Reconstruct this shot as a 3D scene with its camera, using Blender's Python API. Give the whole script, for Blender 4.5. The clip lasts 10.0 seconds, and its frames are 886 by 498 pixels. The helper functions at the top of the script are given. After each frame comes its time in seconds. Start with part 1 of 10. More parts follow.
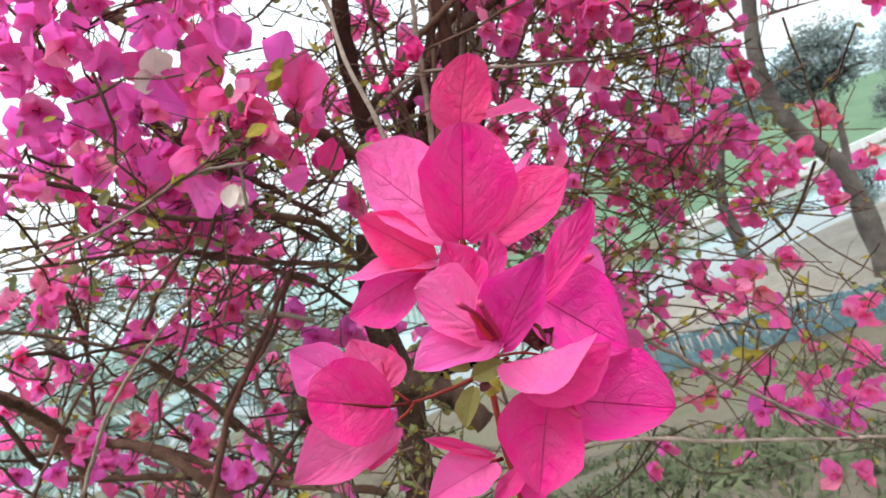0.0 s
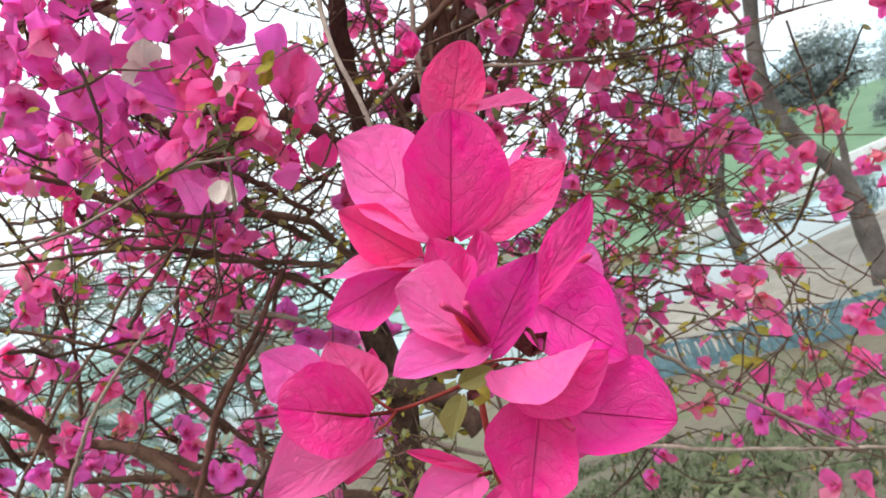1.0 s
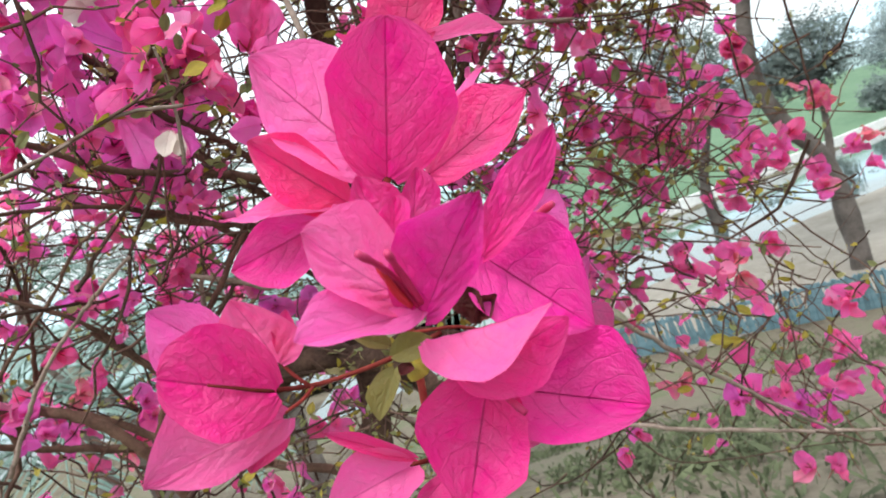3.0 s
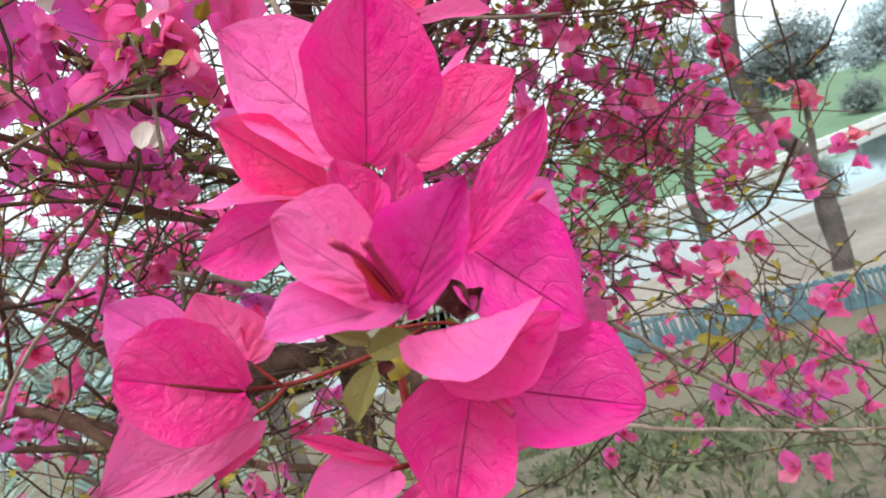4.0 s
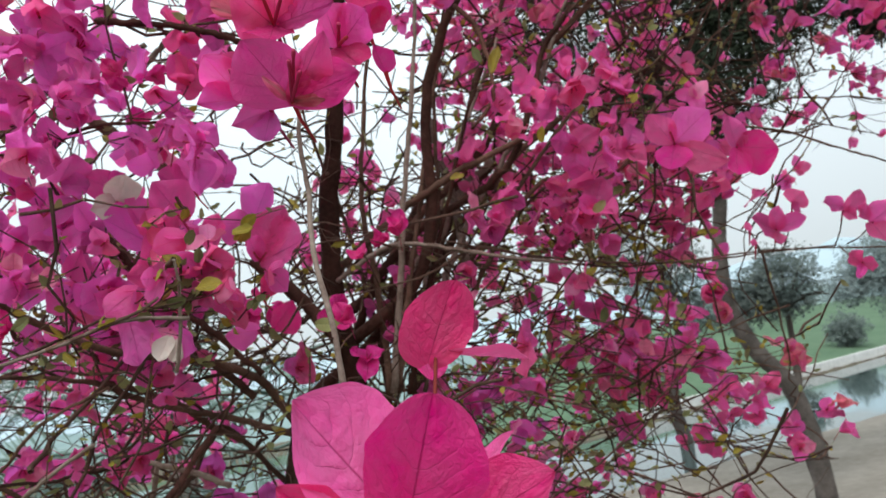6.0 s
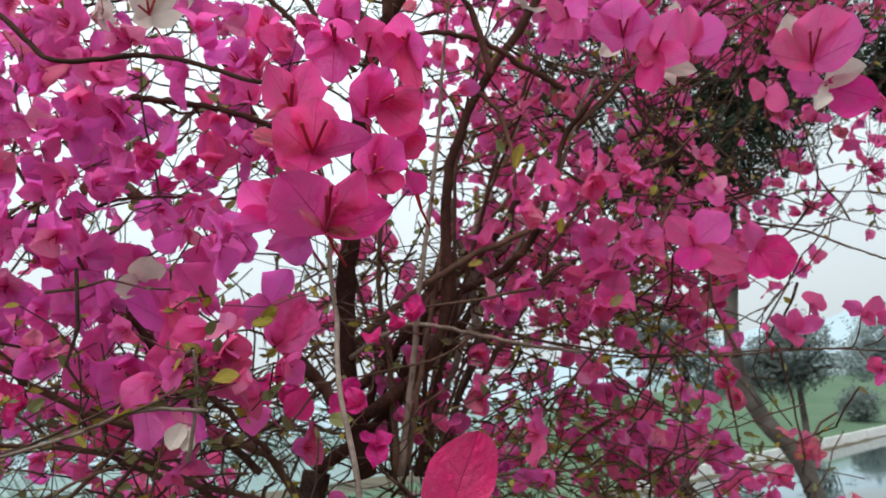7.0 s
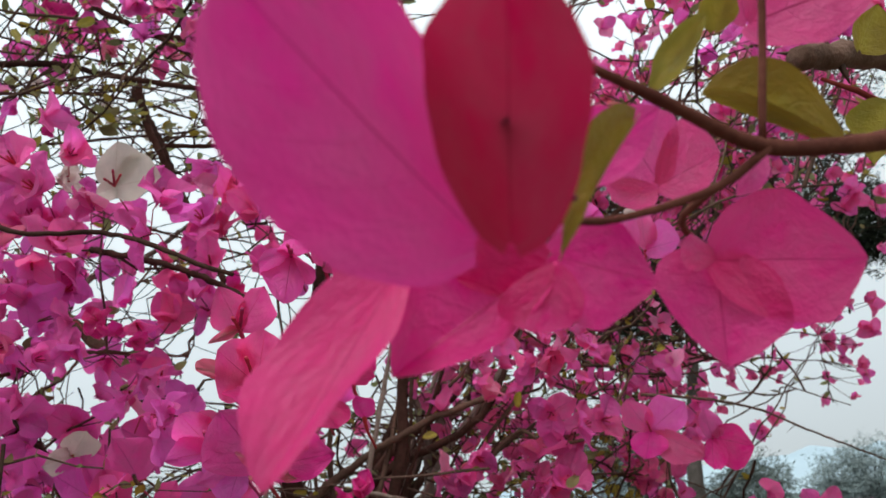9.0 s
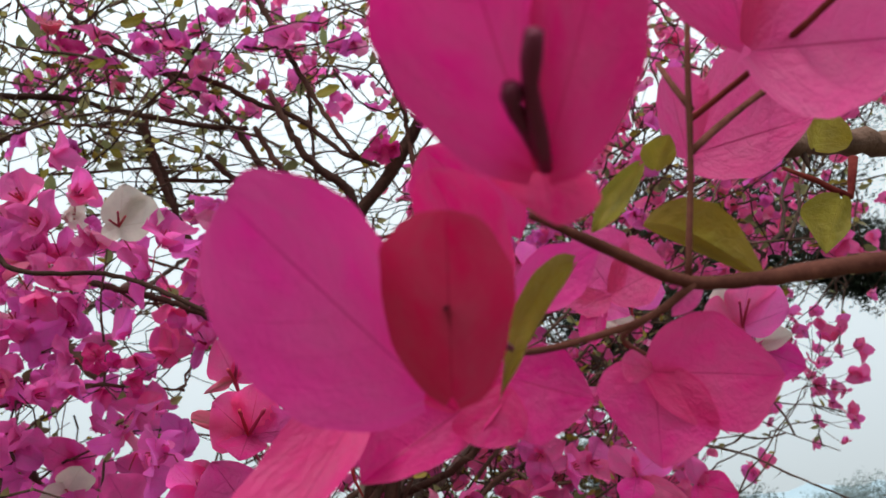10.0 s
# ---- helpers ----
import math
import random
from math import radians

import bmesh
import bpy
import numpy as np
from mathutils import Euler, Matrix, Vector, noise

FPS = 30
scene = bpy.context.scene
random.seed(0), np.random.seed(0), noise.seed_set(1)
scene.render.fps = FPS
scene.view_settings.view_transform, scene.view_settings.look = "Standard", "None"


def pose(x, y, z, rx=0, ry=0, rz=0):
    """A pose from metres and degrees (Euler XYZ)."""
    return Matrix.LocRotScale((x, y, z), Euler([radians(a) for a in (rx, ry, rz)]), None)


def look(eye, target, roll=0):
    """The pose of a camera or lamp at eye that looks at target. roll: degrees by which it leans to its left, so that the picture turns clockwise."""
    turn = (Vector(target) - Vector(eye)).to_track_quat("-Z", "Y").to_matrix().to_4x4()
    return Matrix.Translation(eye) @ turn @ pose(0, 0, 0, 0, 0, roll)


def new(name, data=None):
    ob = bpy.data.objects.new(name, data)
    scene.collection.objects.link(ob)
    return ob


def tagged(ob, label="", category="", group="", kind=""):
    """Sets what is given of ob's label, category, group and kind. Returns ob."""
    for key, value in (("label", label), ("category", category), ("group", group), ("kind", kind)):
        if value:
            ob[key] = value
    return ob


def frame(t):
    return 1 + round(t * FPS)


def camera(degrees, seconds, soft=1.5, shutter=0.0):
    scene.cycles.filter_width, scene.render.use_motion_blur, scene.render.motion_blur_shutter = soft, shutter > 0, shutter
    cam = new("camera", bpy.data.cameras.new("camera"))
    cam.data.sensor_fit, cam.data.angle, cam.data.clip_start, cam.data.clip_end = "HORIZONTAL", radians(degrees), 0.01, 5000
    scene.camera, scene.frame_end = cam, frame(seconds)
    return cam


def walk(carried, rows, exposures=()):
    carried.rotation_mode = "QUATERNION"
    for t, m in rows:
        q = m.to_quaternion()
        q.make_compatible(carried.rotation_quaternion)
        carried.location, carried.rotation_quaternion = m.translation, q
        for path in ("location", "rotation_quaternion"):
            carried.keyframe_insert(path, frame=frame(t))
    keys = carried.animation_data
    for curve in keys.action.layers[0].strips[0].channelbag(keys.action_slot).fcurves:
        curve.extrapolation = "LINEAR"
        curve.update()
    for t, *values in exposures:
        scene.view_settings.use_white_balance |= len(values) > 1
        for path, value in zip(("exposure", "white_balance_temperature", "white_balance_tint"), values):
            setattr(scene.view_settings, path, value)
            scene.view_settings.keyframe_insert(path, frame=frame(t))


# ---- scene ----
# The camera is carried by hand towards a flowering shoot, then up past it into the crown.
cam = camera(63.3, 10.0, soft=1.5)
cam.data.dof.use_dof, cam.data.dof.focus_distance, cam.data.dof.aperture_fstop = True, 0.275, 31.0
PATH = [
    (0, (0.02309, 0.02578, 1.40953), (-0.1892, 2.0143, 1.4367), -20.73),
    (0.5, (0.02578, 0.03472, 1.40903), (-0.1905, 2.0226, 1.4469), -20.18),
    (1, (0.02426, 0.04290, 1.40687), (-0.1822, 2.0319, 1.4397), -19.96),
    (1.5, (0.02706, 0.05366, 1.40831), (-0.1630, 2.0446, 1.4034), -19.68),
    (2, (0.03165, 0.06410, 1.40219), (-0.1498, 2.0557, 1.3750), -18.98),
    (2.5, (0.03110, 0.07283, 1.39811), (-0.1621, 2.0631, 1.3599), -18.40),
    (4, (0.02912, 0.09368, 1.39319), (-0.1227, 2.0869, 1.3312), -18.21),
    (4.5, (0.03190, 0.08494, 1.40111), (-0.0602, 2.0827, 1.3791), -16.49),
    (5, (0.03112, 0.08304, 1.42114), (0.0144, 2.0738, 1.6124), -13.39),
    (5.5, (0.02927, 0.07842, 1.43084), (0.0272, 2.0532, 1.7474), -12.11),
    (7, (0.02602, 0.06026, 1.47934), (0.0248, 1.9851, 2.0225), -8.01),
    (7.5, (0.02842, 0.05847, 1.48792), (0.0201, 1.9646, 2.0934), -7.36),
    (8, (0.02692, 0.05440, 1.50543), (0.0472, 1.9337, 2.1893), -6.52),
    (8.5, (0.03157, 0.05288, 1.51886), (0.1021, 1.9019, 2.2778), -6.39),
    (9, (0.03936, 0.04652, 1.52884), (0.1689, 1.8595, 2.3633), -6.70),
    (9.5, (0.04591, 0.03755, 1.53573), (0.1913, 1.8216, 2.4280), -6.36),
    (10, (0.04482, 0.02455, 1.53525), (0.1801, 1.8051, 2.4360), -5.49),
]
walk(cam, [(t, look(eye, target, roll)) for t, eye, target, roll in PATH], exposures=((0.0, 0.6), (4.0, 0.62), (5.0, 0.64), (5.5, 0.0), (7.0, -0.17), (8.5, -0.38), (9.5, -0.36), (10.0, -0.34)))

# ---- light: a bright overcast day ----
SUN_HEIGHT, SUN_TURN = 52.0, 200.0
world = bpy.data.worlds.new("overcast_sky")
scene.world = world
world.use_nodes = True
wn, wl = world.node_tree.nodes, world.node_tree.links
wn.clear()
w_out = wn.new("ShaderNodeOutputWorld")
w_bg = wn.new("ShaderNodeBackground")
w_sky = wn.new("ShaderNodeTexSky")
w_sky.sky_type, w_sky.sun_disc = "NISHITA", False
w_sky.sun_elevation, w_sky.sun_rotation = radians(SUN_HEIGHT), radians(SUN_TURN)
w_sky.air_density, w_sky.dust_density, w_sky.ozone_density = 1.0, 6.0, 1.0
w_mix = wn.new("ShaderNodeMixRGB")
w_mix.inputs[0].default_value = 0.8
w_way = wn.new("ShaderNodeTexCoord")
w_split = wn.new("ShaderNodeSeparateXYZ")
w_rise = wn.new("ShaderNodeMapRange")
w_rise.inputs["From Min"].default_value, w_rise.inputs["From Max"].default_value = 0.0, 1.0
w_rise.inputs["To Min"].default_value, w_rise.inputs["To Max"].default_value = 0.68, 1.88
w_cloud = wn.new("ShaderNodeMixRGB")
w_cloud.blend_type, w_cloud.inputs[0].default_value, w_cloud.inputs[1].default_value = "MULTIPLY", 1.0, (11.3, 12.6, 13.1, 1)
wl.new(w_way.outputs["Generated"], w_split.inputs[0])
wl.new(w_split.outputs["Z"], w_rise.inputs["Value"])
wl.new(w_rise.outputs["Result"], w_cloud.inputs[2])
wl.new(w_cloud.outputs[0], w_mix.inputs[2])
w_bg.inputs["Strength"].default_value = 0.1
wl.new(w_sky.outputs[0], w_mix.inputs[1])
wl.new(w_mix.outputs[0], w_bg.inputs["Color"])
wl.new(w_bg.outputs[0], w_out.inputs["Surface"])
sun = new("sun", bpy.data.lights.new("sun", "SUN"))
sun.data.energy, sun.data.angle, sun.data.color = 1.5, radians(14), (1.0, 0.96, 0.9)
sun.matrix_world = look((0, 0, 0), (-math.sin(radians(SUN_TURN)) * math.cos(radians(SUN_HEIGHT)), -math.cos(radians(SUN_TURN)) * math.cos(radians(SUN_HEIGHT)), -math.sin(radians(SUN_HEIGHT))))


# ---- materials ----
class Nodes:
    """Short hand for building one node material."""

    def __init__(self, name):
        self.mat = bpy.data.materials.new(name)
        self.mat.use_nodes = True
        self.n, self.l = self.mat.node_tree.nodes, self.mat.node_tree.links
        self.n.clear()
        self.out = self.n.new("ShaderNodeOutputMaterial")

    def put(self, value, socket):
        if isinstance(value, bpy.types.NodeSocket):
            self.l.new(value, socket)
        elif value is not None:
            socket.default_value = value

    def math(self, op, a, b=None, c=None):
        m = self.n.new("ShaderNodeMath")
        m.operation = op
        for v, s in zip((a, b, c), m.inputs):
            self.put(v, s)
        return m.outputs[0]

    def noise(self, scale, detail=3.0, rough=0.55, vector=None, out="Fac"):
        m = self.n.new("ShaderNodeTexNoise")
        m.inputs["Scale"].default_value, m.inputs["Detail"].default_value, m.inputs["Roughness"].default_value = scale, detail, rough
        self.put(vector, m.inputs["Vector"])
        return m.outputs[out]

    def ramp(self, fac, *stops):
        m = self.n.new("ShaderNodeValToRGB")
        while len(m.color_ramp.elements) < len(stops):
            m.color_ramp.elements.new(0.5)
        for e, (p, c) in zip(m.color_ramp.elements, stops):
            e.position, e.color = p, (*c, 1) if len(c) == 3 else c
        self.put(fac, m.inputs[0])
        return m.outputs[0]

    def mix(self, fac, a, b, kind="MIX"):
        m = self.n.new("ShaderNodeMixRGB")
        m.blend_type = kind
        for v, s in zip((fac, a, b), m.inputs):
            self.put((*v, 1) if isinstance(v, tuple) and len(v) == 3 else v, s)
        return m.outputs[0]

    def hsv(self, colour, hue=0.5, sat=1.0, val=1.0):
        m = self.n.new("ShaderNodeHueSaturation")
        for k, v in (("Hue", hue), ("Saturation", sat), ("Value", val), ("Color", colour)):
            self.put(v, m.inputs[k])
        return m.outputs[0]

    def bump(self, height, strength=0.3, distance=0.001):
        m = self.n.new("ShaderNodeBump")
        m.inputs["Strength"].default_value, m.inputs["Distance"].default_value = strength, distance
        self.put(height, m.inputs["Height"])
        return m.outputs[0]

    def rough(self, colour, roughness=0.7, normal=None, specular=0.3, metal=0.0):
        m = self.n.new("ShaderNodeBsdfPrincipled")
        for k, v in (("Base Color", colour), ("Roughness", roughness), ("Normal", normal), ("Specular IOR Level", specular), ("Metallic", metal)):
            self.put((*v, 1) if isinstance(v, tuple) and len(v) == 3 else v, m.inputs[k])
        return m.outputs[0]

    def shine_through(self, shader, colour, share):
        t = self.n.new("ShaderNodeBsdfTranslucent")
        self.put(colour, t.inputs["Color"])
        m = self.n.new("ShaderNodeMixShader")
        self.put(share, m.inputs[0])
        self.l.new(shader, m.inputs[1])
        self.l.new(t.outputs[0], m.inputs[2])
        return m.outputs[0]

    def done(self, shader):
        self.l.new(shader, self.out.inputs["Surface"])
        return self.mat

    def chance(self):
        """One random number a piece: by object and by loose part of a joined mesh."""
        a = self.n.new("ShaderNodeObjectInfo").outputs["Random"]
        b = self.n.new("ShaderNodeNewGeometry").outputs["Random Per Island"]
        return self.math("FRACT", self.math("ADD", a, b))


def blade_material(name, colour, vein, spread=0.02, light=0.25, through_share=0.35, wrinkle=0.38, blotch=None, gloss=0.43):
    """A thin bract or leaf: veins by the blade's own length and width, crinkled relief, light that shines through."""
    k = Nodes(name)
    uv = k.n.new("ShaderNodeUVMap").outputs[0]
    sep = k.n.new("ShaderNodeSeparateXYZ")
    k.l.new(uv, sep.inputs[0])
    u = sep.outputs[0]
    v = k.math("MULTIPLY", k.math("ABSOLUTE", k.math("SUBTRACT", sep.outputs[1], 0.5)), 2.0)
    wob = k.math("MULTIPLY", k.math("SUBTRACT", k.noise(7.0, 2.0, 0.5, uv), 0.5), 0.2)
    # side veins leave the midrib and bend towards the tip
    side = k.math("FRACT", k.math("ADD", k.math("SUBTRACT", k.math("MULTIPLY", u, 5.5), k.math("MULTIPLY", k.math("POWER", v, 1.4), 2.2)), k.math("MULTIPLY", wob, 2.0)))
    side = k.math("ABSOLUTE", k.math("SUBTRACT", side, 0.5))
    side_line = k.math("SUBTRACT", 1.0, k.math("SMOOTH_MIN", k.math("MULTIPLY", side, 20.0), 1.0, 0.1))
    side_line = k.math("MAXIMUM", k.math("MULTIPLY", side_line, k.math("SUBTRACT", 1.1, v)), 0.0)
    mid_line = k.math("MAXIMUM", k.math("SUBTRACT", 1.0, k.math("MULTIPLY", v, 42.0)), 0.0)
    cells = k.n.new("ShaderNodeTexVoronoi")
    cells.feature = "DISTANCE_TO_EDGE"
    cells.inputs["Scale"].default_value = 11.0
    k.l.new(uv, cells.inputs["Vector"])
    net = k.math("SUBTRACT", 1.0, k.math("MINIMUM", k.math("MULTIPLY", cells.outputs["Distance"], 9.0), 1.0))
    line = k.math("MINIMUM", k.math("ADD", k.math("MULTIPLY", mid_line, 1.3), k.math("ADD", k.math("MULTIPLY", side_line, 0.18), k.math("MULTIPLY", net, 0.06))), 1.0)
    r = k.chance()
    r2 = k.math("FRACT", k.math("MULTIPLY", r, 7.13))
    patch = k.noise(2.6, 3.0, 0.6, uv)
    base = k.hsv((*colour, 1), k.math("ADD", 0.5 - spread, k.math("MULTIPLY", r, 2 * spread)), k.math("ADD", 0.86, k.math("MULTIPLY", patch, 0.22)), k.math("ADD", 1.0 - light, k.math("ADD", k.math("MULTIPLY", r2, 2 * light), k.math("MULTIPLY", k.math("SUBTRACT", patch, 0.5), 0.35))))
    if blotch:
        middle = k.math("ADD", k.math("MULTIPLY", k.math("SUBTRACT", k.noise(2.2, 1.0, 0.4, uv), 0.5), 1.6), k.math("SUBTRACT", 0.75, v))
        base = k.mix(k.ramp(middle, (0.15, (0, 0, 0)), (0.85, (1, 1, 1))), base, blotch)
    shade = k.mix(k.math("MULTIPLY", line, 0.5), base, vein)
    relief = k.math("ADD", k.math("ADD", k.math("MULTIPLY", mid_line, -1.0), k.math("ADD", k.math("MULTIPLY", side_line, -0.35), k.math("MULTIPLY", net, -0.07))), k.math("ADD", k.math("MULTIPLY", k.noise(9.0, 3.0, 0.6, uv), 0.9), k.math("MULTIPLY", k.noise(60.0, 2.0, 0.5, uv), 0.12)))
    surface = k.rough(shade, gloss, k.bump(relief, wrinkle, 0.003), 0.32)
    return k.done(k.shine_through(surface, shade, through_share))


def bark_material(name, dark, pale, scale=1.0, relief=0.6):
    k = Nodes(name)
    at = k.n.new("ShaderNodeTexCoord").outputs["Object"]
    big = k.noise(14.0 * scale, 4.0, 0.65, at)
    fine = k.noise(160.0 * scale, 4.0, 0.7, at)
    tone = k.math("ADD", k.math("MULTIPLY", big, 0.7), k.math("MULTIPLY", fine, 0.35))
    col = k.ramp(tone, (0.36, dark), (0.62, pale), (0.75, tuple(min(1, c * 1.5) for c in pale)))
    col = k.hsv(col, 0.5, 1.0, k.math("ADD", 0.7, k.math("MULTIPLY", k.chance(), 0.6)))
    return k.done(k.rough(col, 0.9, k.bump(k.math("ADD", big, fine), relief, 0.002 / scale), 0.08))


MAGENTA = blade_material("bract_magenta", (0.81, 0.017, 0.29), (0.36, 0.006, 0.075), 0.01, 0.08, 0.4, 0.6)
HOT = blade_material("bract_hot_pink", (0.84, 0.032, 0.27), (0.42, 0.008, 0.08), 0.012, 0.1, 0.42, 0.6)
ROSE = blade_material("bract_rose", (0.88, 0.11, 0.41), (0.5, 0.02, 0.13), 0.012, 0.1, 0.4, 0.5)
CRIMSON = blade_material("bract_crimson", (0.97, 0.095, 0.43), (0.45, 0.01, 0.08), 0.02, 0.2, 0.55, 0.9)
PURPLE = blade_material("bract_purple", (0.92, 0.135, 0.57), (0.5, 0.03, 0.25), 0.02, 0.16, 0.6, 0.9)
PINK = blade_material("bract_pink", (0.95, 0.135, 0.46), (0.5, 0.03, 0.18), 0.022, 0.16, 0.6, 0.9)
CORAL = blade_material("bract_coral", (0.84, 0.15, 0.31), (0.5, 0.06, 0.12), 0.02, 0.16, 0.45, 0.7, (0.76, 0.34, 0.34, 1))
# Shade where near bracts overlap, painted as a darker red bract colour.
OVERLAP_SHADE = blade_material("bract_overlap_shade", (0.62, 0.008, 0.085), (0.3, 0.005, 0.03), 0.01, 0.06, 0.35, 0.12)
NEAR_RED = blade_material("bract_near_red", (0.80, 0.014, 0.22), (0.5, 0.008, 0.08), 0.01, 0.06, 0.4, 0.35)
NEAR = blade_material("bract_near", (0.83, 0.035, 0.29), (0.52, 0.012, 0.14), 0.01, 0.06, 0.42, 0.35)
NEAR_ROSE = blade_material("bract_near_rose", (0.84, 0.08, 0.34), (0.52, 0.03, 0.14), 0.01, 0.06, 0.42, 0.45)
PALE = blade_material("bract_pale_pink", (0.86, 0.24, 0.46), (0.6, 0.1, 0.2), 0.02, 0.12, 0.5)
DRY = blade_material("dried_bract", (0.17, 0.045, 0.035), (0.05, 0.015, 0.01), 0.02, 0.3, 0.1, 1.0)
CREAM = blade_material("bract_cream", (0.78, 0.71, 0.64), (0.55, 0.42, 0.33), 0.01, 0.05, 0.35, 0.4)
LEAF = blade_material("leaf_olive", (0.28, 0.285, 0.11), (0.32, 0.31, 0.15), 0.04, 0.4, 0.42, 0.5)
LEAF_YELLOW = blade_material("leaf_variegated", (0.31, 0.245, 0.025), (0.36, 0.27, 0.06), 0.02, 0.15, 0.35, 0.4, (0.42, 0.34, 0.05, 1))
LEAF_NEAR = blade_material("leaf_near", (0.185, 0.165, 0.045), (0.26, 0.23, 0.09), 0.03, 0.15, 0.35, 0.4)
TRUNK_BARK = bark_material("trunk_bark", (0.012, 0.007, 0.006), (0.10, 0.06, 0.045), 1.6, 1.0)
STEM_RED = bark_material("stem_red", (0.11, 0.014, 0.016), (0.25, 0.048, 0.038), 3.0, 0.3)
STEM_BROWN = bark_material("stem_brown", (0.075, 0.022, 0.018), (0.19, 0.07, 0.05), 3.0, 0.4)
STEM_GREY = bark_material("stem_grey", (0.11, 0.075, 0.06), (0.30, 0.235, 0.20), 2.0, 0.5)
BARK = bark_material("bark_brown", (0.05, 0.028, 0.022), (0.17, 0.10, 0.074), 1.0, 0.8)
BARK_DARK = bark_material("bark_dark", (0.026, 0.012, 0.010), (0.10, 0.047, 0.036), 1.0, 0.7)
TWIG = bark_material("twig_brown", (0.036, 0.021, 0.017), (0.12, 0.073, 0.056), 2.0, 0.4)
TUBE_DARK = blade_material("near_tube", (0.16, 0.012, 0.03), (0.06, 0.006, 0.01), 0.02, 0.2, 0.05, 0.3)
TUBE = blade_material("flower_tube", (0.48, 0.014, 0.075), (0.2, 0.01, 0.02), 0.02, 0.2, 0.1, 0.3)


# ---- building blocks ----
def part(name, bm_or_mesh, material, parent, label="", kind=""):
    """Links a bmesh or mesh as one object under a thing or a part."""
    if isinstance(bm_or_mesh, bmesh.types.BMesh):
        mesh = bpy.data.meshes.new(name)
        bm_or_mesh.to_mesh(mesh)
        bm_or_mesh.free()
    else:
        mesh = bm_or_mesh
    if material and not mesh.materials:
        mesh.materials.append(material)
    ob = new(name, mesh)
    ob.parent = parent
    return tagged(ob, label=label, kind=kind)


def mesh_of(name, verts, faces, uvs=None, smooth=True):
    """A mesh from computed arrays; uvs: one pair a vertex."""
    mesh = bpy.data.meshes.new(name)
    mesh.from_pydata([tuple(v) for v in verts], [], [tuple(f) for f in faces])
    if uvs is not None:
        layer = mesh.uv_layers.new(name="UVMap")
        loop = np.empty(len(mesh.loops), dtype=np.int32)
        mesh.loops.foreach_get("vertex_index", loop)
        layer.data.foreach_set("uv", np.asarray(uvs, dtype=np.float32)[loop].ravel())
    if smooth:
        mesh.polygons.foreach_set("use_smooth", [True] * len(mesh.polygons))
    mesh.update()
    return mesh


def blade(rows, cols, wide, fold=0.15, curl=0.1, wave=0.05, seed=0, quilt=0.0, heart=0.08, sharp=0.85, belly=0.5, point=0.45):
    """An ovate blade of length 1 along y, face to +z: vertices, faces, uvs. fold lifts the sides, curl bends the tip up or down."""
    rng = random.Random(seed)
    p1, p2, p3 = (rng.uniform(0, 6.28) for _ in range(3))
    skew = rng.uniform(-0.05, 0.05)
    peak = belly / (belly + sharp)
    top = peak ** belly * (1 - peak) ** sharp
    verts, uvs, faces = [], [], []
    for i in range(rows + 1):
        u = 0.004 + 0.992 * (i / rows)
        s = max(0.0, (u - 0.8) / 0.2)
        w = 0.5 * wide * (u ** belly) * ((1 - u) ** sharp) / top * (1 - point * s * s * (3 - 2 * s))
        for j in range(cols + 1):
            v = 2 * j / cols - 1
            edge = 1 + 0.025 * math.sin(11 * u + p1 + 3 * v) * abs(v)
            x = v * w * edge + skew * math.sin(math.pi * u)
            y = u - heart * (abs(v) ** 1.7) * (1 - u) ** 3
            z = fold * abs(x) ** 1.3 / max(wide, 0.05) ** 0.3 + curl * u * u
            z += wave * v * v * math.sin(7.5 * u + p2 + (1.3 if v > 0 else 0)) + 0.4 * wave * math.sin(4 * u + p3) * v
            if quilt:
                s = math.cos(2 * math.pi * (5.5 * u - 2.2 * abs(v) ** 1.4 + 0.25 * math.sin(5 * v + p1)))
                z += quilt * (0.5 * s * (1 - abs(v) ** 3) * min(1, 6 * abs(v)) - 0.9 * math.exp(-((v / 0.09) ** 2)))
            verts.append((x, y, z))
            uvs.append((u, 0.5 + 0.5 * v))
    for i in range(rows):
        for j in range(cols):
            a = i * (cols + 1) + j
            faces.append((a, a + 1, a + cols + 2, a + cols + 1))
    return np.array(verts), faces, np.array(uvs)


def tube(points, radii, sides=6, knots=0.0, seed=0, cap=True):
    """A tapered round stem through the points: vertices and faces."""
    rng = random.Random(seed)
    pts = [Vector(p) for p in points]
    verts, faces = [], []
    side = None
    for i, p in enumerate(pts):
        along = (pts[min(i + 1, len(pts) - 1)] - pts[max(i - 1, 0)]).normalized()
        if side is None:
            side = along.orthogonal().normalized()
        side = (side - along * side.dot(along)).normalized()
        other = along.cross(side)
        r = radii[i] * (1 + knots * rng.uniform(-0.6, 1.0))
        for k in range(sides):
            a = 2 * math.pi * k / sides
            verts.append(p + (side * math.cos(a) + other * math.sin(a)) * r * (1 + 0.5 * knots * rng.uniform(-1, 1)))
    for i in range(len(pts) - 1):
        for k in range(sides):
            a, b = i * sides + k, i * sides + (k + 1) % sides
            faces.append((a, b, b + sides, a + sides))
    if cap:
        faces.append(tuple(range(sides - 1, -1, -1)))
        n = (len(pts) - 1) * sides
        faces.append(tuple(range(n, n + sides)))
    return verts, faces


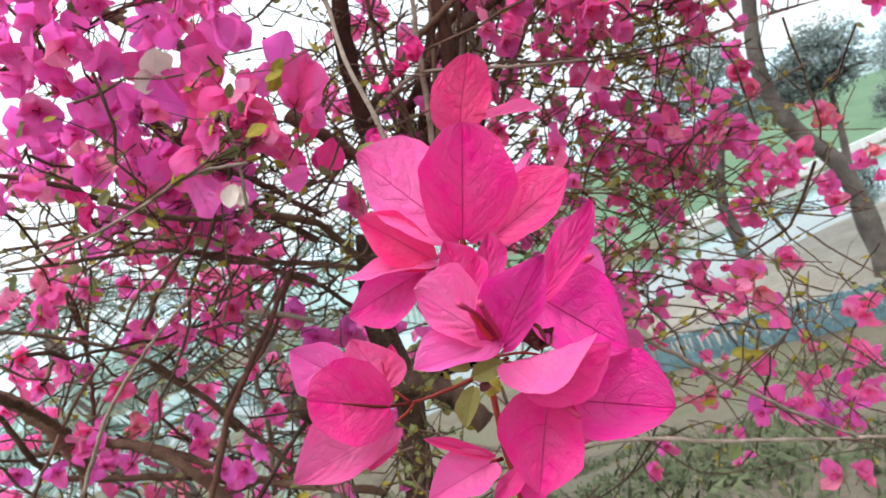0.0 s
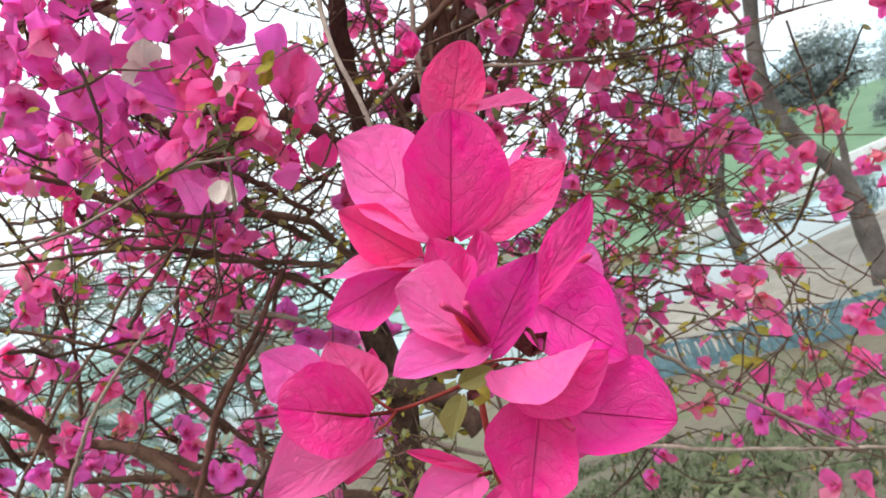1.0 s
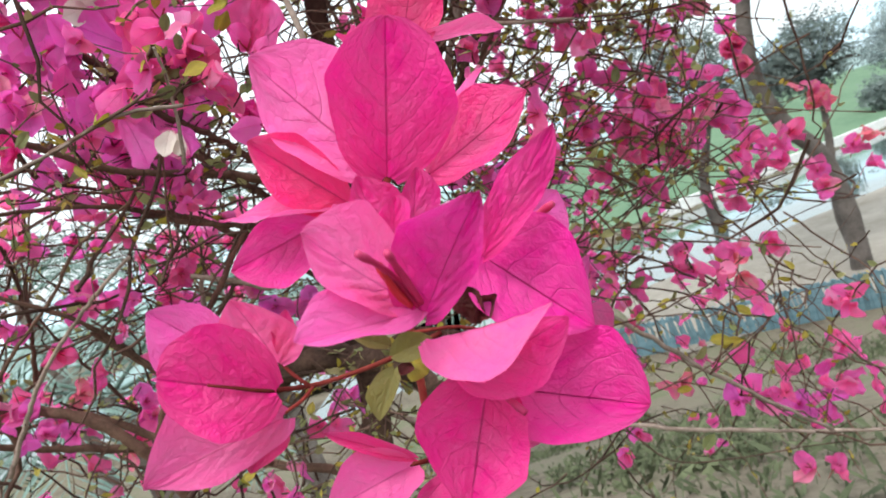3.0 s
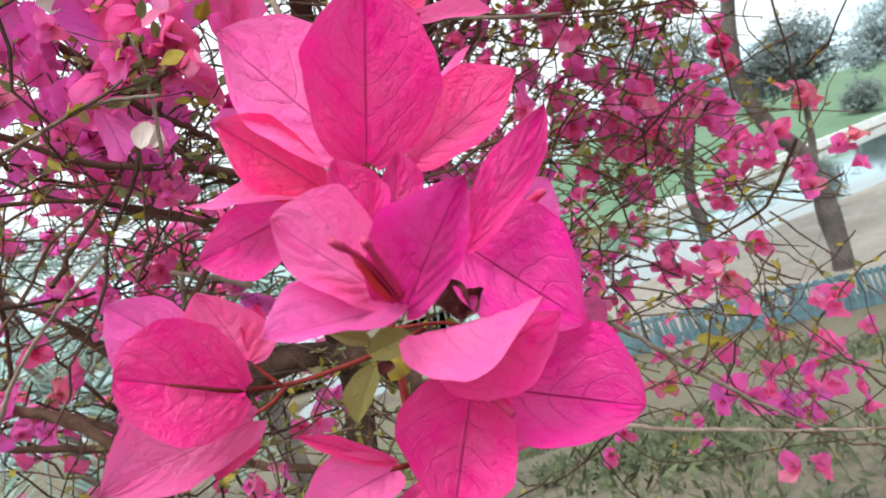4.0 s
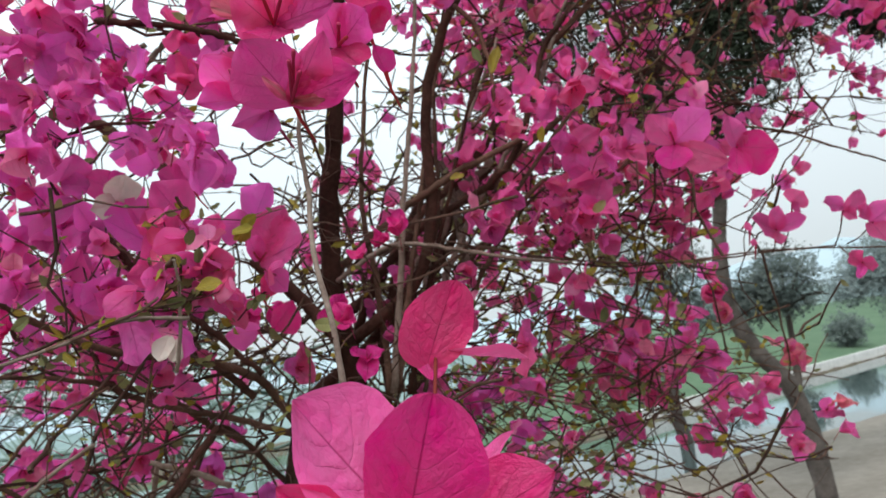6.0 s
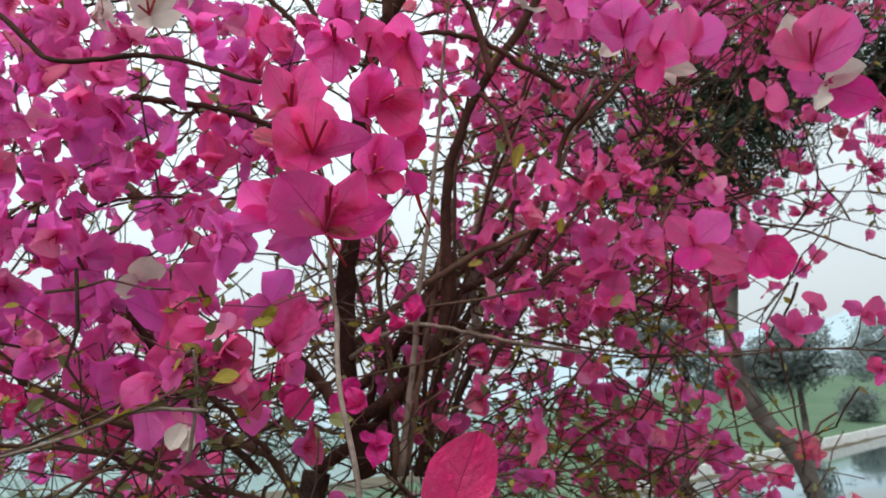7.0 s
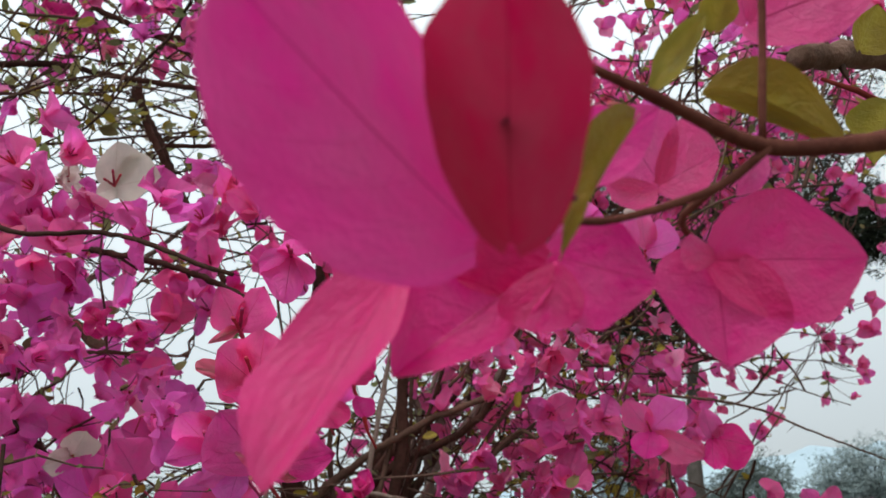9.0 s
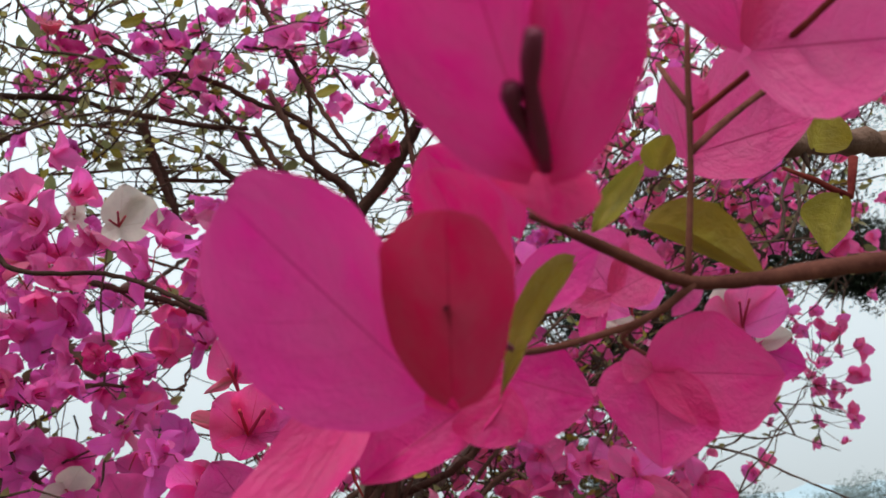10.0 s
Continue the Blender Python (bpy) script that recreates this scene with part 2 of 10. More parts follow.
def smooth_line(points, step):
    """Points along a soft curve (Catmull-Rom) through the given ones, about step apart."""
    p = [Vector(q) for q in points]
    p = [2 * p[0] - p[1]] + p + [2 * p[-1] - p[-2]]
    line = []
    for i in range(1, len(p) - 2):
        a, b, c, d = p[i - 1 : i + 3]
        n = max(2, int((c - b).length / step))
        for k in range(n):
            t = k / n
            line.append(0.5 * (2 * b + (c - a) * t + (2 * a - 5 * b + 4 * c - d) * t * t + (3 * b - a - 3 * c + d) * t ** 3))
    return line + [p[-2]]


def frame_of(base, tip, roll=0.0):
    """The pose of a blade from base to tip whose face looks to the south (-y), turned by roll degrees about its length."""
    base, tip = Vector(base), Vector(tip)
    y = (tip - base).normalized()
    z = Vector((0.03, -1, 0.03))
    z = (z - y * z.dot(y)).normalized()
    z = Matrix.Rotation(radians(roll), 3, y) @ z
    x = y.cross(z)
    m = Matrix((x, y, z)).transposed().to_4x4()
    m.translation = base
    return m @ Matrix.Scale((tip - base).length, 4)


class Heap:
    """Gathers many small pieces into one joined mesh of kind stuff."""

    def __init__(self):
        self.v, self.f, self.u, self.n = [], [], [], 0

    def add(self, verts, faces, uvs=None):
        self.v.append(np.asarray(verts, dtype=float))
        self.f += [tuple(i + self.n for i in f) for f in faces]
        self.u.append(np.asarray(uvs, dtype=float) if uvs is not None else np.full((len(verts), 2), 0.5))
        self.n += len(verts)

    def add_at(self, shape, m):
        verts, faces, uvs = shape
        a = np.array(m)
        self.add(verts @ a[:3, :3].T + a[:3, 3], faces, uvs)

    def link(self, name, material, parent, label=""):
        if not self.n:
            return None
        return part(name, mesh_of(name, np.concatenate(self.v), self.f, np.concatenate(self.u)), material, parent, label, "stuff")


# ---- the bougainvillea ----
bush = tagged(new("bougainvillea"), "tall bougainvillea shrub with magenta bracts and bare thorny stems", "shrub")
WOOD = []  # points along the stems, to which the twigs reach
twig_heap, thorn_heap, leaf_heap, yellow_heap = Heap(), Heap(), Heap(), Heap()
SPRAYS = {}
LOW_BRACTS = [blade(7, 4, w, f, c, 0.09, i, sharp=0.62, heart=0.12) for i, (w, f, c) in enumerate(((0.88, 0.35, 0.15), (0.8, 0.5, -0.35), (0.95, 0.2, 0.35), (0.72, 0.65, 0.05), (0.86, 0.3, -0.25), (0.8, 0.45, 0.4)))]
LOW_LEAVES = [blade(4, 2, w, 0.3, c, 0.05, 20 + i) for i, (w, c) in enumerate(((0.55, -0.15), (0.62, 0.1), (0.5, -0.3)))]
LOW_TUBE = tube([(0, 0, 0), (0, 0.35, 0.02), (0, 0.8, 0), (0, 1, 0)], [0.06, 0.1, 0.075, 0.1], 5)
SHARED = {}


def shared_blade(kind, material, rows=24, cols=14):
    """One of eight mid-size blade meshes in a material, shared by all that look alike."""
    key = (kind, material.name)
    if key not in SHARED:
        rng = random.Random(kind)
        shape = blade(rows, cols, rng.uniform(0.76, 0.98), rng.uniform(0.15, 0.7), rng.uniform(-0.45, 0.35), 0.14, kind, 0.062, heart=0.14, sharp=rng.uniform(0.52, 0.75), belly=rng.uniform(0.48, 0.6))
        SHARED[key] = mesh_of("bract", *shape)
        SHARED[key].materials.append(material)
    return SHARED[key]


def branch(points, r0, r1, material, sides=8, thorns=0, seed=0, reach=True):
    """A stem through the points, tapering from r0 to r1, with small knots and thorns."""
    rng = random.Random(seed + len(WOOD))
    length = sum((Vector(b) - Vector(a)).length for a, b in zip(points, points[1:]))
    line = smooth_line(points, max(0.006, length / 40))
    n = len(line)
    wob = min(r0 * 0.3, 0.0016)
    line = [p + Vector((rng.uniform(-wob, wob), rng.uniform(-wob, wob), rng.uniform(-wob, wob))) * (0 < i < n - 1) for i, p in enumerate(line)]
    radii = [r0 + (r1 - r0) * i / (n - 1) for i in range(n)]
    v, f = tube(line, radii, sides, 0.12, seed)
    ob = part("branch", mesh_of("branch", v, f), material, bush)
    if reach:
        WOOD.extend((p, radii[i]) for i, p in enumerate(line))
    for _ in range(thorns):
        i = rng.randrange(1, n - 1)
        out = Vector((rng.gauss(0, 1), rng.gauss(0, 1), rng.gauss(0, 1))).normalized()
        r = max(0.0006, radii[i] * 0.35)
        tv, tf = tube([line[i], line[i] + out * (radii[i] + 0.004), line[i] + out * (radii[i] + rng.uniform(0.007, 0.014))], [r, r * 0.6, r * 0.1], 4)
        thorn_heap.add(tv, tf)
    return ob


def twig(a, b, r, rng, leaves=3, sag=0.15, leaf=1.0):
    """A thin crooked twig from a to b with a few leaves."""
    a, b = Vector(a), Vector(b)
    d = b - a
    mid = (a + b) / 2 + Vector((rng.gauss(0, 1), rng.gauss(0, 1), rng.gauss(0, 1) - 0.3)) * d.length * sag
    n = max(4, int(d.length / 0.025))
    line = []
    for i in range(n + 1):
        t = i / n
        p = a * (1 - t) ** 2 + 2 * mid * t * (1 - t) + b * t * t
        line.append(p + Vector((rng.gauss(0, 1), rng.gauss(0, 1), rng.gauss(0, 1))) * 0.003 * (0 < i < n))
    v, f = tube(line, [r * (1.25 - 0.6 * i / n) for i in range(n + 1)], 4, 0.1, rng.randrange(999), False)
    twig_heap.add(v, f)
    for _ in range(leaves):
        p = line[rng.randrange(1, n + 1)]
        leaf_at(p, leaf * rng.uniform(0.006, 0.016), rng)
    return line


def leaf_at(p, size, rng, heap=None):
    out = Vector((rng.gauss(0, 1), rng.gauss(0, 0.8), rng.gauss(0.2, 0.7))).normalized()
    (heap or (yellow_heap if rng.random() < 0.35 else leaf_heap)).add_at(rng.choice(LOW_LEAVES), frame_of(p, Vector(p) + out * size, rng.uniform(-80, 80)))


def spray_heap(material):
    return SPRAYS.setdefault(material.name, (material, Heap()))[1]


def loose_flower(c, size, material, rng, face=None):
    """Three bracts round a short bundle of tubes, into the joined sprays."""
    face = face or Vector((rng.gauss(0, 0.8), rng.gauss(-0.6, 0.7), rng.gauss(0.1, 0.7))).normalized()
    s = face.orthogonal().normalized()
    turn = rng.uniform(0, 6.28)
    open_to = rng.uniform(0.45, 1.3)
    for k in range(3):
        a = turn + k * 2.094 + rng.uniform(-0.25, 0.25)
        out = s * math.cos(a) + face.cross(s) * math.sin(a)
        way = (face * math.cos(open_to) + out * math.sin(open_to)).normalized()
        x = way.cross(face - way * face.dot(way)).normalized() if abs(face.dot(way)) < 0.999 else s
        z = x.cross(way)
        m = Matrix((x, way, z)).transposed().to_4x4()
        m.translation = Vector(c)
        heap = spray_heap(PALE) if material in (PURPLE, PINK) and rng.random() < 0.08 else spray_heap(material)
        heap.add_at(rng.choice(LOW_BRACTS), m @ Matrix.Scale(size * rng.uniform(0.8, 1.15), 4))
    if rng.random() < 0.5:
        q = frame_of(c, Vector(c) + face * size * 0.45)
        v, f = LOW_TUBE
        spray_heap(TUBE).add_at((np.array(v), f, None), q)


def nearest_wood(p, rng, far=0.5):
    """A stem point near p, rather below it and behind it."""
    best = sorted((((w - p).length * (1.0 if w.z < p.z else 1.5), i) for i, (w, r) in enumerate(WOOD) if abs(w.x - p.x) < far), key=lambda t: t[0])[:40]
    return WOOD[rng.choice(best[3:])[1]][0] if len(best) > 6 else p + Vector((0, 0.1, -0.15))


def sprays(centre, spread, clumps, material, seed, size=0.034, flowers=(3, 7), leaves=4, tight=0.035, mixed=None):
    """Flower clumps in a stretch of the crown, each at the end of a twig that comes from a stem near by."""
    rng = random.Random(seed)
    for _ in range(clumps):
        c = Vector(centre) + Vector([s * rng.uniform(-1, 1) for s in spread])
        root = nearest_wood(c, rng)
        d = c - root
        if d.length > 0.45:
            root = c - d.normalized() * 0.3 + Vector((0, 0.05, -0.05))
        line = twig(root, c, rng.uniform(0.0009, 0.0018), rng, leaves)
        for _ in range(rng.randint(*flowers)):
            p = c + Vector((rng.gauss(0, tight), rng.gauss(0, tight), rng.gauss(0, tight)))
            stem_from = line[max(0, len(line) - 1 - rng.randrange(3))]
            v, f = tube([stem_from, (stem_from + p) / 2 + Vector((0, 0, -0.004)), p], [0.0007, 0.0006, 0.0005], 3, 0, 0, False)
            twig_heap.add(v, f)
            m = material if not mixed or rng.random() > 0.08 else mixed
            loose_flower(p, size * rng.uniform(0.7, 1.2), m, rng)


def tangle(centre, spread, count, seed, leaves=2, length=0.22, thick=0.0013, leaf=1.0):
    """Bare crossing twigs in a stretch of the crown."""
    rng = random.Random(seed)
    for _ in range(count):
        c = Vector(centre) + Vector([s * rng.uniform(-1, 1) for s in spread])
        way = Vector((rng.gauss(0, 1), rng.gauss(0, 0.6), rng.gauss(0.1, 0.6))).normalized() * length * rng.uniform(0.5, 1.3)
        twig(c - way / 2, c + way / 2, thick * rng.uniform(0.5, 1.5), rng, leaves, 0.2, leaf)


def flower(c, size, face, material, kinds=(0, 1, 2), open_to=55.0, turn=0.0, mates=2, label=""):
    """A single flower as a part: tubes in the middle, three bracts as pieces under it, and other flowers of its clump behind."""
    c, face = Vector(c), Vector(face).normalized()
    s = Vector((0.1, 0, 1)).cross(face).normalized()
    up = face.cross(s)
    v, f, n = [], [], 0
    for k in range(3):
        a = radians(turn + 60 + 120 * k)
        way = (face + (s * math.cos(a) + up * math.sin(a)) * 0.3).normalized()
        root = c + way * size * 0.08
        tv, tf = tube([root, root + way * size * 0.12, root + way * size * 0.3, root + way * size * 0.34], [size * r for r in (0.012, 0.026, 0.02, 0.032)], 6)
        v += tv
        f += [tuple(i + n for i in t) for t in tf]
        n += len(tv)
    # the stalk behind it
    tv, tf = tube([c - face * size * 0.5 + Vector((0, 0.3 * size, -0.4 * size)), c - face * size * 0.25, c + face * size * 0.05], [size * 0.018, size * 0.018, size * 0.03], 5)
    f += [tuple(i + n for i in t) for t in tf]
    v += tv
    body = part("flower", mesh_of("flower", v, f), TUBE, bush, label)
    for k, kind in enumerate(kinds):
        a = radians(turn + 120 * k + 90 + (kind * 53 % 17 - 8) * 2.5)
        out = s * math.cos(a) + up * math.sin(a)
        o = radians(open_to + (kind * 37 % 11 - 5) * 5)
        way = (face * math.cos(o) + out * math.sin(o)).normalized()
        x = way.cross(face - way * face.dot(way)).normalized()
        m = Matrix((x, way, x.cross(way))).transposed().to_4x4()
        m.translation = c
        look_of = PALE if material in (PURPLE, PINK) and (kind * 13 + k * 7 + int(c.x * 9973)) % 11 == 0 else material
        p = part("bract", shared_blade(kind, look_of), look_of, body)
        p.matrix_basis = m @ Matrix.Rotation(radians(kind * 29 % 23 - 11), 4, "Y") @ Matrix.Scale(size * (0.9 + 0.05 * (kind % 5)), 4)
    rng = random.Random(int(abs(c.x * 7919 + c.z * 104729) * 1000))
    for _ in range(mates - 1 - rng.randrange(2)):
        away = Vector((rng.gauss(0, 0.62), rng.uniform(0.0, 0.8), rng.gauss(0, 0.62))) * size
        loose_flower(c + away, size * rng.uniform(0.75, 1.0), material, rng)
    return body


def bract(base, tip, wide, roll, material, parent, fold=0.2, curl=0.1, seed=0, wave=0.05, name="bract", label="", quilt=0.017, sharp=0.75, belly=0.6, rows=26, cols=20, point=0.45):
    """A large bract or leaf in close view, crinkled along its veins. wide: width over length."""
    shape = blade(rows, cols, wide, fold, curl, wave, seed, quilt, sharp=sharp, belly=belly, point=point)
    ob = part(name, mesh_of(name, *shape), material, parent, label)
    ob.matrix_basis = frame_of(base, tip, roll)
    return ob


def petal(base, tip, left, right, material, parent, at=(0.45, 0.45), round=0.55, sharp=0.95, sag=0.0, wave=0.045, quilt=0.02, rows=26, cols=20, name="bract", label=""):
    """A bract or leaf spread between four corners: foot, point and the widest places of both sides (at: how far along they lie). sag: how deep the halves bow."""
    base, tip, left, right = (Vector(p) for p in (base, tip, left, right))
    size = (tip - base).length
    wing = (left - base).cross(tip - base) - (right - base).cross(tip - base)
    normal = wing.normalized()
    if normal.y > 0:
        normal = -normal
    rng = random.Random(name + str(int(1e6 * (base.x + 3 * tip.z))))
    p1, p2, p3 = (rng.uniform(0, 6.28) for _ in range(3))
    spine = lambda u: base.lerp(tip, u) - normal * size * 0.16 * sag * math.sin(math.pi * u)
    verts, uvs, faces = [], [], []
    for i in range(rows + 1):
        u = 0.003 + 0.994 * i / rows
        c = spine(u)
        for j in range(cols + 1):
            v = 2 * j / cols - 1
            side, k = (left, at[0]) if v < 0 else (right, at[1])
            if u < k:
                w = (1 - (1 - u / k) ** 2.2) ** round
            else:
                q = (u - k) / (1 - k)
                w = (1 - q ** 1.8) ** sharp * (1 - 0.13 * math.sin(math.pi * min(1, q)) * q)
            a = abs(v)
            edge = 1 + 0.018 * math.sin(13 * u + p1 + 2 * v) * a + 0.012 * math.sin(29 * u + p3) * a
            p = c + (side - spine(k)) * (w * a * edge)
            p -= (tip - base) * 0.07 * a ** 1.6 * max(0.0, 1 - u / k) ** 2
            lift = wave * (v * v * math.sin(8 * u + p2 + (1.3 if v > 0 else 0)) + 0.35 * math.sin(4.3 * u + p3) * v) * min(1, w + 0.2)
            lift -= sag * 0.5 * (a - a * a) * w
            s = math.cos(2 * math.pi * (5.5 * u - 2.2 * a ** 1.4 + 0.25 * math.sin(5 * v + p1)))
            lift += quilt * (0.5 * s * (1 - a ** 3) * min(1, 6 * a) - 0.5 * math.exp(-((v / 0.06) ** 2)))
            verts.append(p + normal * size * lift)
            uvs.append((u, 0.5 + 0.5 * v))
    for i in range(rows):
        for j in range(cols):
            a = i * (cols + 1) + j
            faces.append((a, a + 1, a + cols + 2, a + cols + 1))
    return part(name, mesh_of(name, verts, faces, np.array(uvs)), material, parent, label)


def floret(points, radius, material, parent):
    """One slender flower tube, swollen at its foot and flared at its mouth."""
    line = smooth_line(points, 0.002)
    n = len(line) - 1
    return part("flower_tube", mesh_of("flower_tube", *tube(line, [radius * (0.6 + 0.5 * math.sin(0.4 + 2.9 * i / n) + 0.5 * (i > n - 2)) for i in range(n + 1)], 8)), material, parent)


def stalk(points, r0, r1, material, parent):
    line = smooth_line(points, 0.003)
    n = len(line) - 1
    return part("stalk", mesh_of("stalk", *tube(line, [r0 + (r1 - r0) * i / n for i in range(n + 1)], 8, 0.12)), material, parent)


def blossom(c, material):
    """The short stalk of one flower, to which its bracts belong."""
    c = Vector(c)
    return part("flower", mesh_of("flower", *tube([c + Vector((0.004, 0.02, -0.012)), c + Vector((0.001, 0.008, -0.006)), c], [0.0006, 0.0008, 0.0013], 6)), TUBE, bush)


# ---- the setting: sloping garden, sandy track, pond, field and hills ----
def soil_material(name, a, b, c, scale=1.0):
    k = Nodes(name)
    at = k.n.new("ShaderNodeTexCoord").outputs["Object"]
    big, fine = k.noise(0.6 * scale, 4.0, 0.6, at), k.noise(9.0 * scale, 5.0, 0.7, at)
    col = k.ramp(k.math("ADD", k.math("MULTIPLY", big, 0.6), k.math("MULTIPLY", fine, 0.45)), (0.38, a), (0.52, b), (0.68, c))
    return k.done(k.rough(col, 0.95, k.bump(fine, 0.6, 0.03), 0.1))


def plain_material(name, a, b, scale=3.0, roughness=0.8, relief=0.2):
    k = Nodes(name)
    at = k.n.new("ShaderNodeTexCoord").outputs["Object"]
    n = k.noise(scale, 5.0, 0.65, at)
    col = k.hsv(k.ramp(n, (0.35, a), (0.68, b)), 0.5, 1.0, k.math("ADD", 0.85, k.math("MULTIPLY", k.chance(), 0.3)))
    return k.done(k.rough(col, roughness, k.bump(n, relief, 0.01), 0.1))


SOIL = soil_material("soil", (0.06, 0.05, 0.036), (0.135, 0.112, 0.085), (0.075, 0.10, 0.045))
SAND = soil_material("sandy_track", (0.15, 0.13, 0.108), (0.205, 0.182, 0.155), (0.27, 0.245, 0.212), 0.5)
FIELD = soil_material("field_crop", (0.07, 0.125, 0.075), (0.095, 0.155, 0.095), (0.12, 0.185, 0.115), 0.2)
# Both hill colours carry the distance haze as a pale blue-green cast.
HAZED_HILL = plain_material("wooded_hill_hazed", (0.17, 0.24, 0.24), (0.24, 0.31, 0.30), 0.03, 0.95)
HAZED_FAR_HILL = plain_material("far_hill_hazed", (0.36, 0.46, 0.52), (0.42, 0.52, 0.57), 0.01, 0.95)
PAINT_BLUE = plain_material("faded_blue_paint", (0.07, 0.135, 0.165), (0.15, 0.225, 0.255), 9.0, 0.7, 0.4)
PAINT_WHITE = plain_material("lime_white", (0.62, 0.62, 0.60), (0.80, 0.80, 0.78), 2.0, 0.85)
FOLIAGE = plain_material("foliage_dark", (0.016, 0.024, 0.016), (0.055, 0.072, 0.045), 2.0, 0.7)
# Leaf green lightened to grey: air haze mixed into the base colour.
FOLIAGE_HAZE_GREY = plain_material("foliage_haze_grey", (0.085, 0.115, 0.11), (0.18, 0.215, 0.20), 2.0, 0.75)
# Paler still for the farthest tree, with more haze painted into its leaves.
FOLIAGE_HAZE_PALE = plain_material("foliage_haze_pale", (0.14, 0.18, 0.18), (0.24, 0.29, 0.285), 2.0, 0.8)
GRASS = plain_material("weeds", (0.05, 0.06, 0.034), (0.12, 0.135, 0.075), 4.0, 0.8)
PALM_LEAF = plain_material("palm_leaflet", (0.075, 0.12, 0.10), (0.18, 0.25, 0.22), 6.0, 0.45)
TREE_BARK = bark_material("tree_bark", (0.04, 0.035, 0.032), (0.105, 0.09, 0.082), 0.15, 0.9)
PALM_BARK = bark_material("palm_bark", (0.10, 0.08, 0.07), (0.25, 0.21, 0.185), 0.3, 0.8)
k = Nodes("pond_water")
WATER = k.done(k.rough((0.06, 0.09, 0.09), 0.04, k.bump(k.noise(1.5, 2.0), 0.08, 0.02), 0.6))


def ease(t):
    t = min(max(t, 0.0), 1.0)
    return t * t * (3 - 2 * t)


def beyond_wall(x, y):
    """Metres past the line of the kerb wall."""
    return -0.647 * (x - 19.7) + 0.765 * (y - 51.4)


def height(x, y):
    """The lie of the land: level by the shrub, down to the track, hollows for the ponds, up the far field."""
    z = -1.9 * ease((y - 2.0) / 9.5)
    past = beyond_wall(x, y)
    bank = -0.47 * (x - 11.0) + 0.88 * (y - 24.5)
    hollow = ease(bank / 1.2) * ease(-past / 1.2)
    west = ease((y - 23.0) / 1.2) * ease((80.0 - y) / 1.2) * ease((-2.0 - x) / 1.2) * ease((past - 2.0) / 1.2)
    z -= 0.45 * max(hollow, west)
    z += ease((x - 2.0) / 14.0) * 0.2 * min(max(past - 1.5, 0.0), 40.0)
    return z


def sheet(name, xs, ys, lift, material, label, category, kind="structure"):
    verts = [(x, y, height(x, y) + lift + 0.03 * noise.noise((x * 1.3, y * 1.3, 0)) * (lift == 0)) for y in ys for x in xs]
    n = len(xs)
    faces = [(j * n + i, j * n + i + 1, (j + 1) * n + i + 1, (j + 1) * n + i) for j in range(len(ys) - 1) for i in range(n - 1)]
    ob = new(name, mesh_of(name, verts, faces))
    ob.data.materials.append(material)
    return tagged(ob, label, category, kind=kind)


def steps(a, b, n):
    return [a + (b - a) * i / n for i in range(n + 1)]


sheet("ground", [-1500, -700, -300, -140] + steps(-70, 110, 120) + [180, 320, 700, 1500], [-900, -300, -90, -30] + steps(-12, 60, 90) + steps(62, 150, 60) + [170, 260, 500, 900, 1500], 0.0, SOIL, "bare sloping garden soil with patches of weeds", "ground")
sheet("road", steps(2, 60, 40), steps(12.4, 30, 36), 0.03, SAND, "pale sandy track beyond the fence", "road")
field_rows = [(a, b) for a in steps(-40, 130, 50) for b in steps(2.0, 60, 24)]
verts = [(19.7 + 0.765 * a - 0.647 * b, 51.4 + 0.647 * a + 0.765 * b) for a, b in field_rows]
verts = [(x, y, height(x, y) + 0.08) for x, y in verts]
field = new("field", mesh_of("field", verts, [(25 * i + j, 25 * i + 25 + j, 25 * i + 26 + j, 25 * i + 1 + j) for i in range(50) for j in range(24)]))
field.data.materials.append(FIELD)
tagged(field, "light green crop field rising up the slope", "field", kind="structure")


def ridge(name, y, x0, x1, base, tops, material, label, seed):
    """A long wooded hill with an uneven crest and a rounded back."""
    xs = steps(x0, x1, 90)
    verts = []
    for i, x in enumerate(xs):
        t = i / 90
        top = tops[0] + (tops[1] - tops[0]) * t + (tops[1] - tops[0]) * 0.08 * noise.noise((x * 0.012, seed, 0)) + 0.02 * y * noise.noise((x * 0.05, seed, 3))
        verts += [(x, y, base), (x, y + 0.12 * y, base + (top - base) * 0.6), (x, y + 0.3 * y, top), (x, y + 0.7 * y, base)]
    faces = [(4 * i + k, 4 * i + 4 + k, 4 * i + 5 + k, 4 * i + 1 + k) for i in range(90) for k in range(3)]
    ob = new(name, mesh_of(name, verts, faces))
    ob.data.materials.append(material)
    return tagged(ob, label, "hill", kind="structure")


ridge("backdrop_wooded_hill", 190, -300, 420, -5, (12, 20), HAZED_HILL, "dull green wooded hillside behind the field, haze in its colour", 1)
ridge("backdrop_far_hill", 520, -900, 1100, -10, (48, 90), HAZED_FAR_HILL, "distant hills with pale blue haze put into their colour", 2)


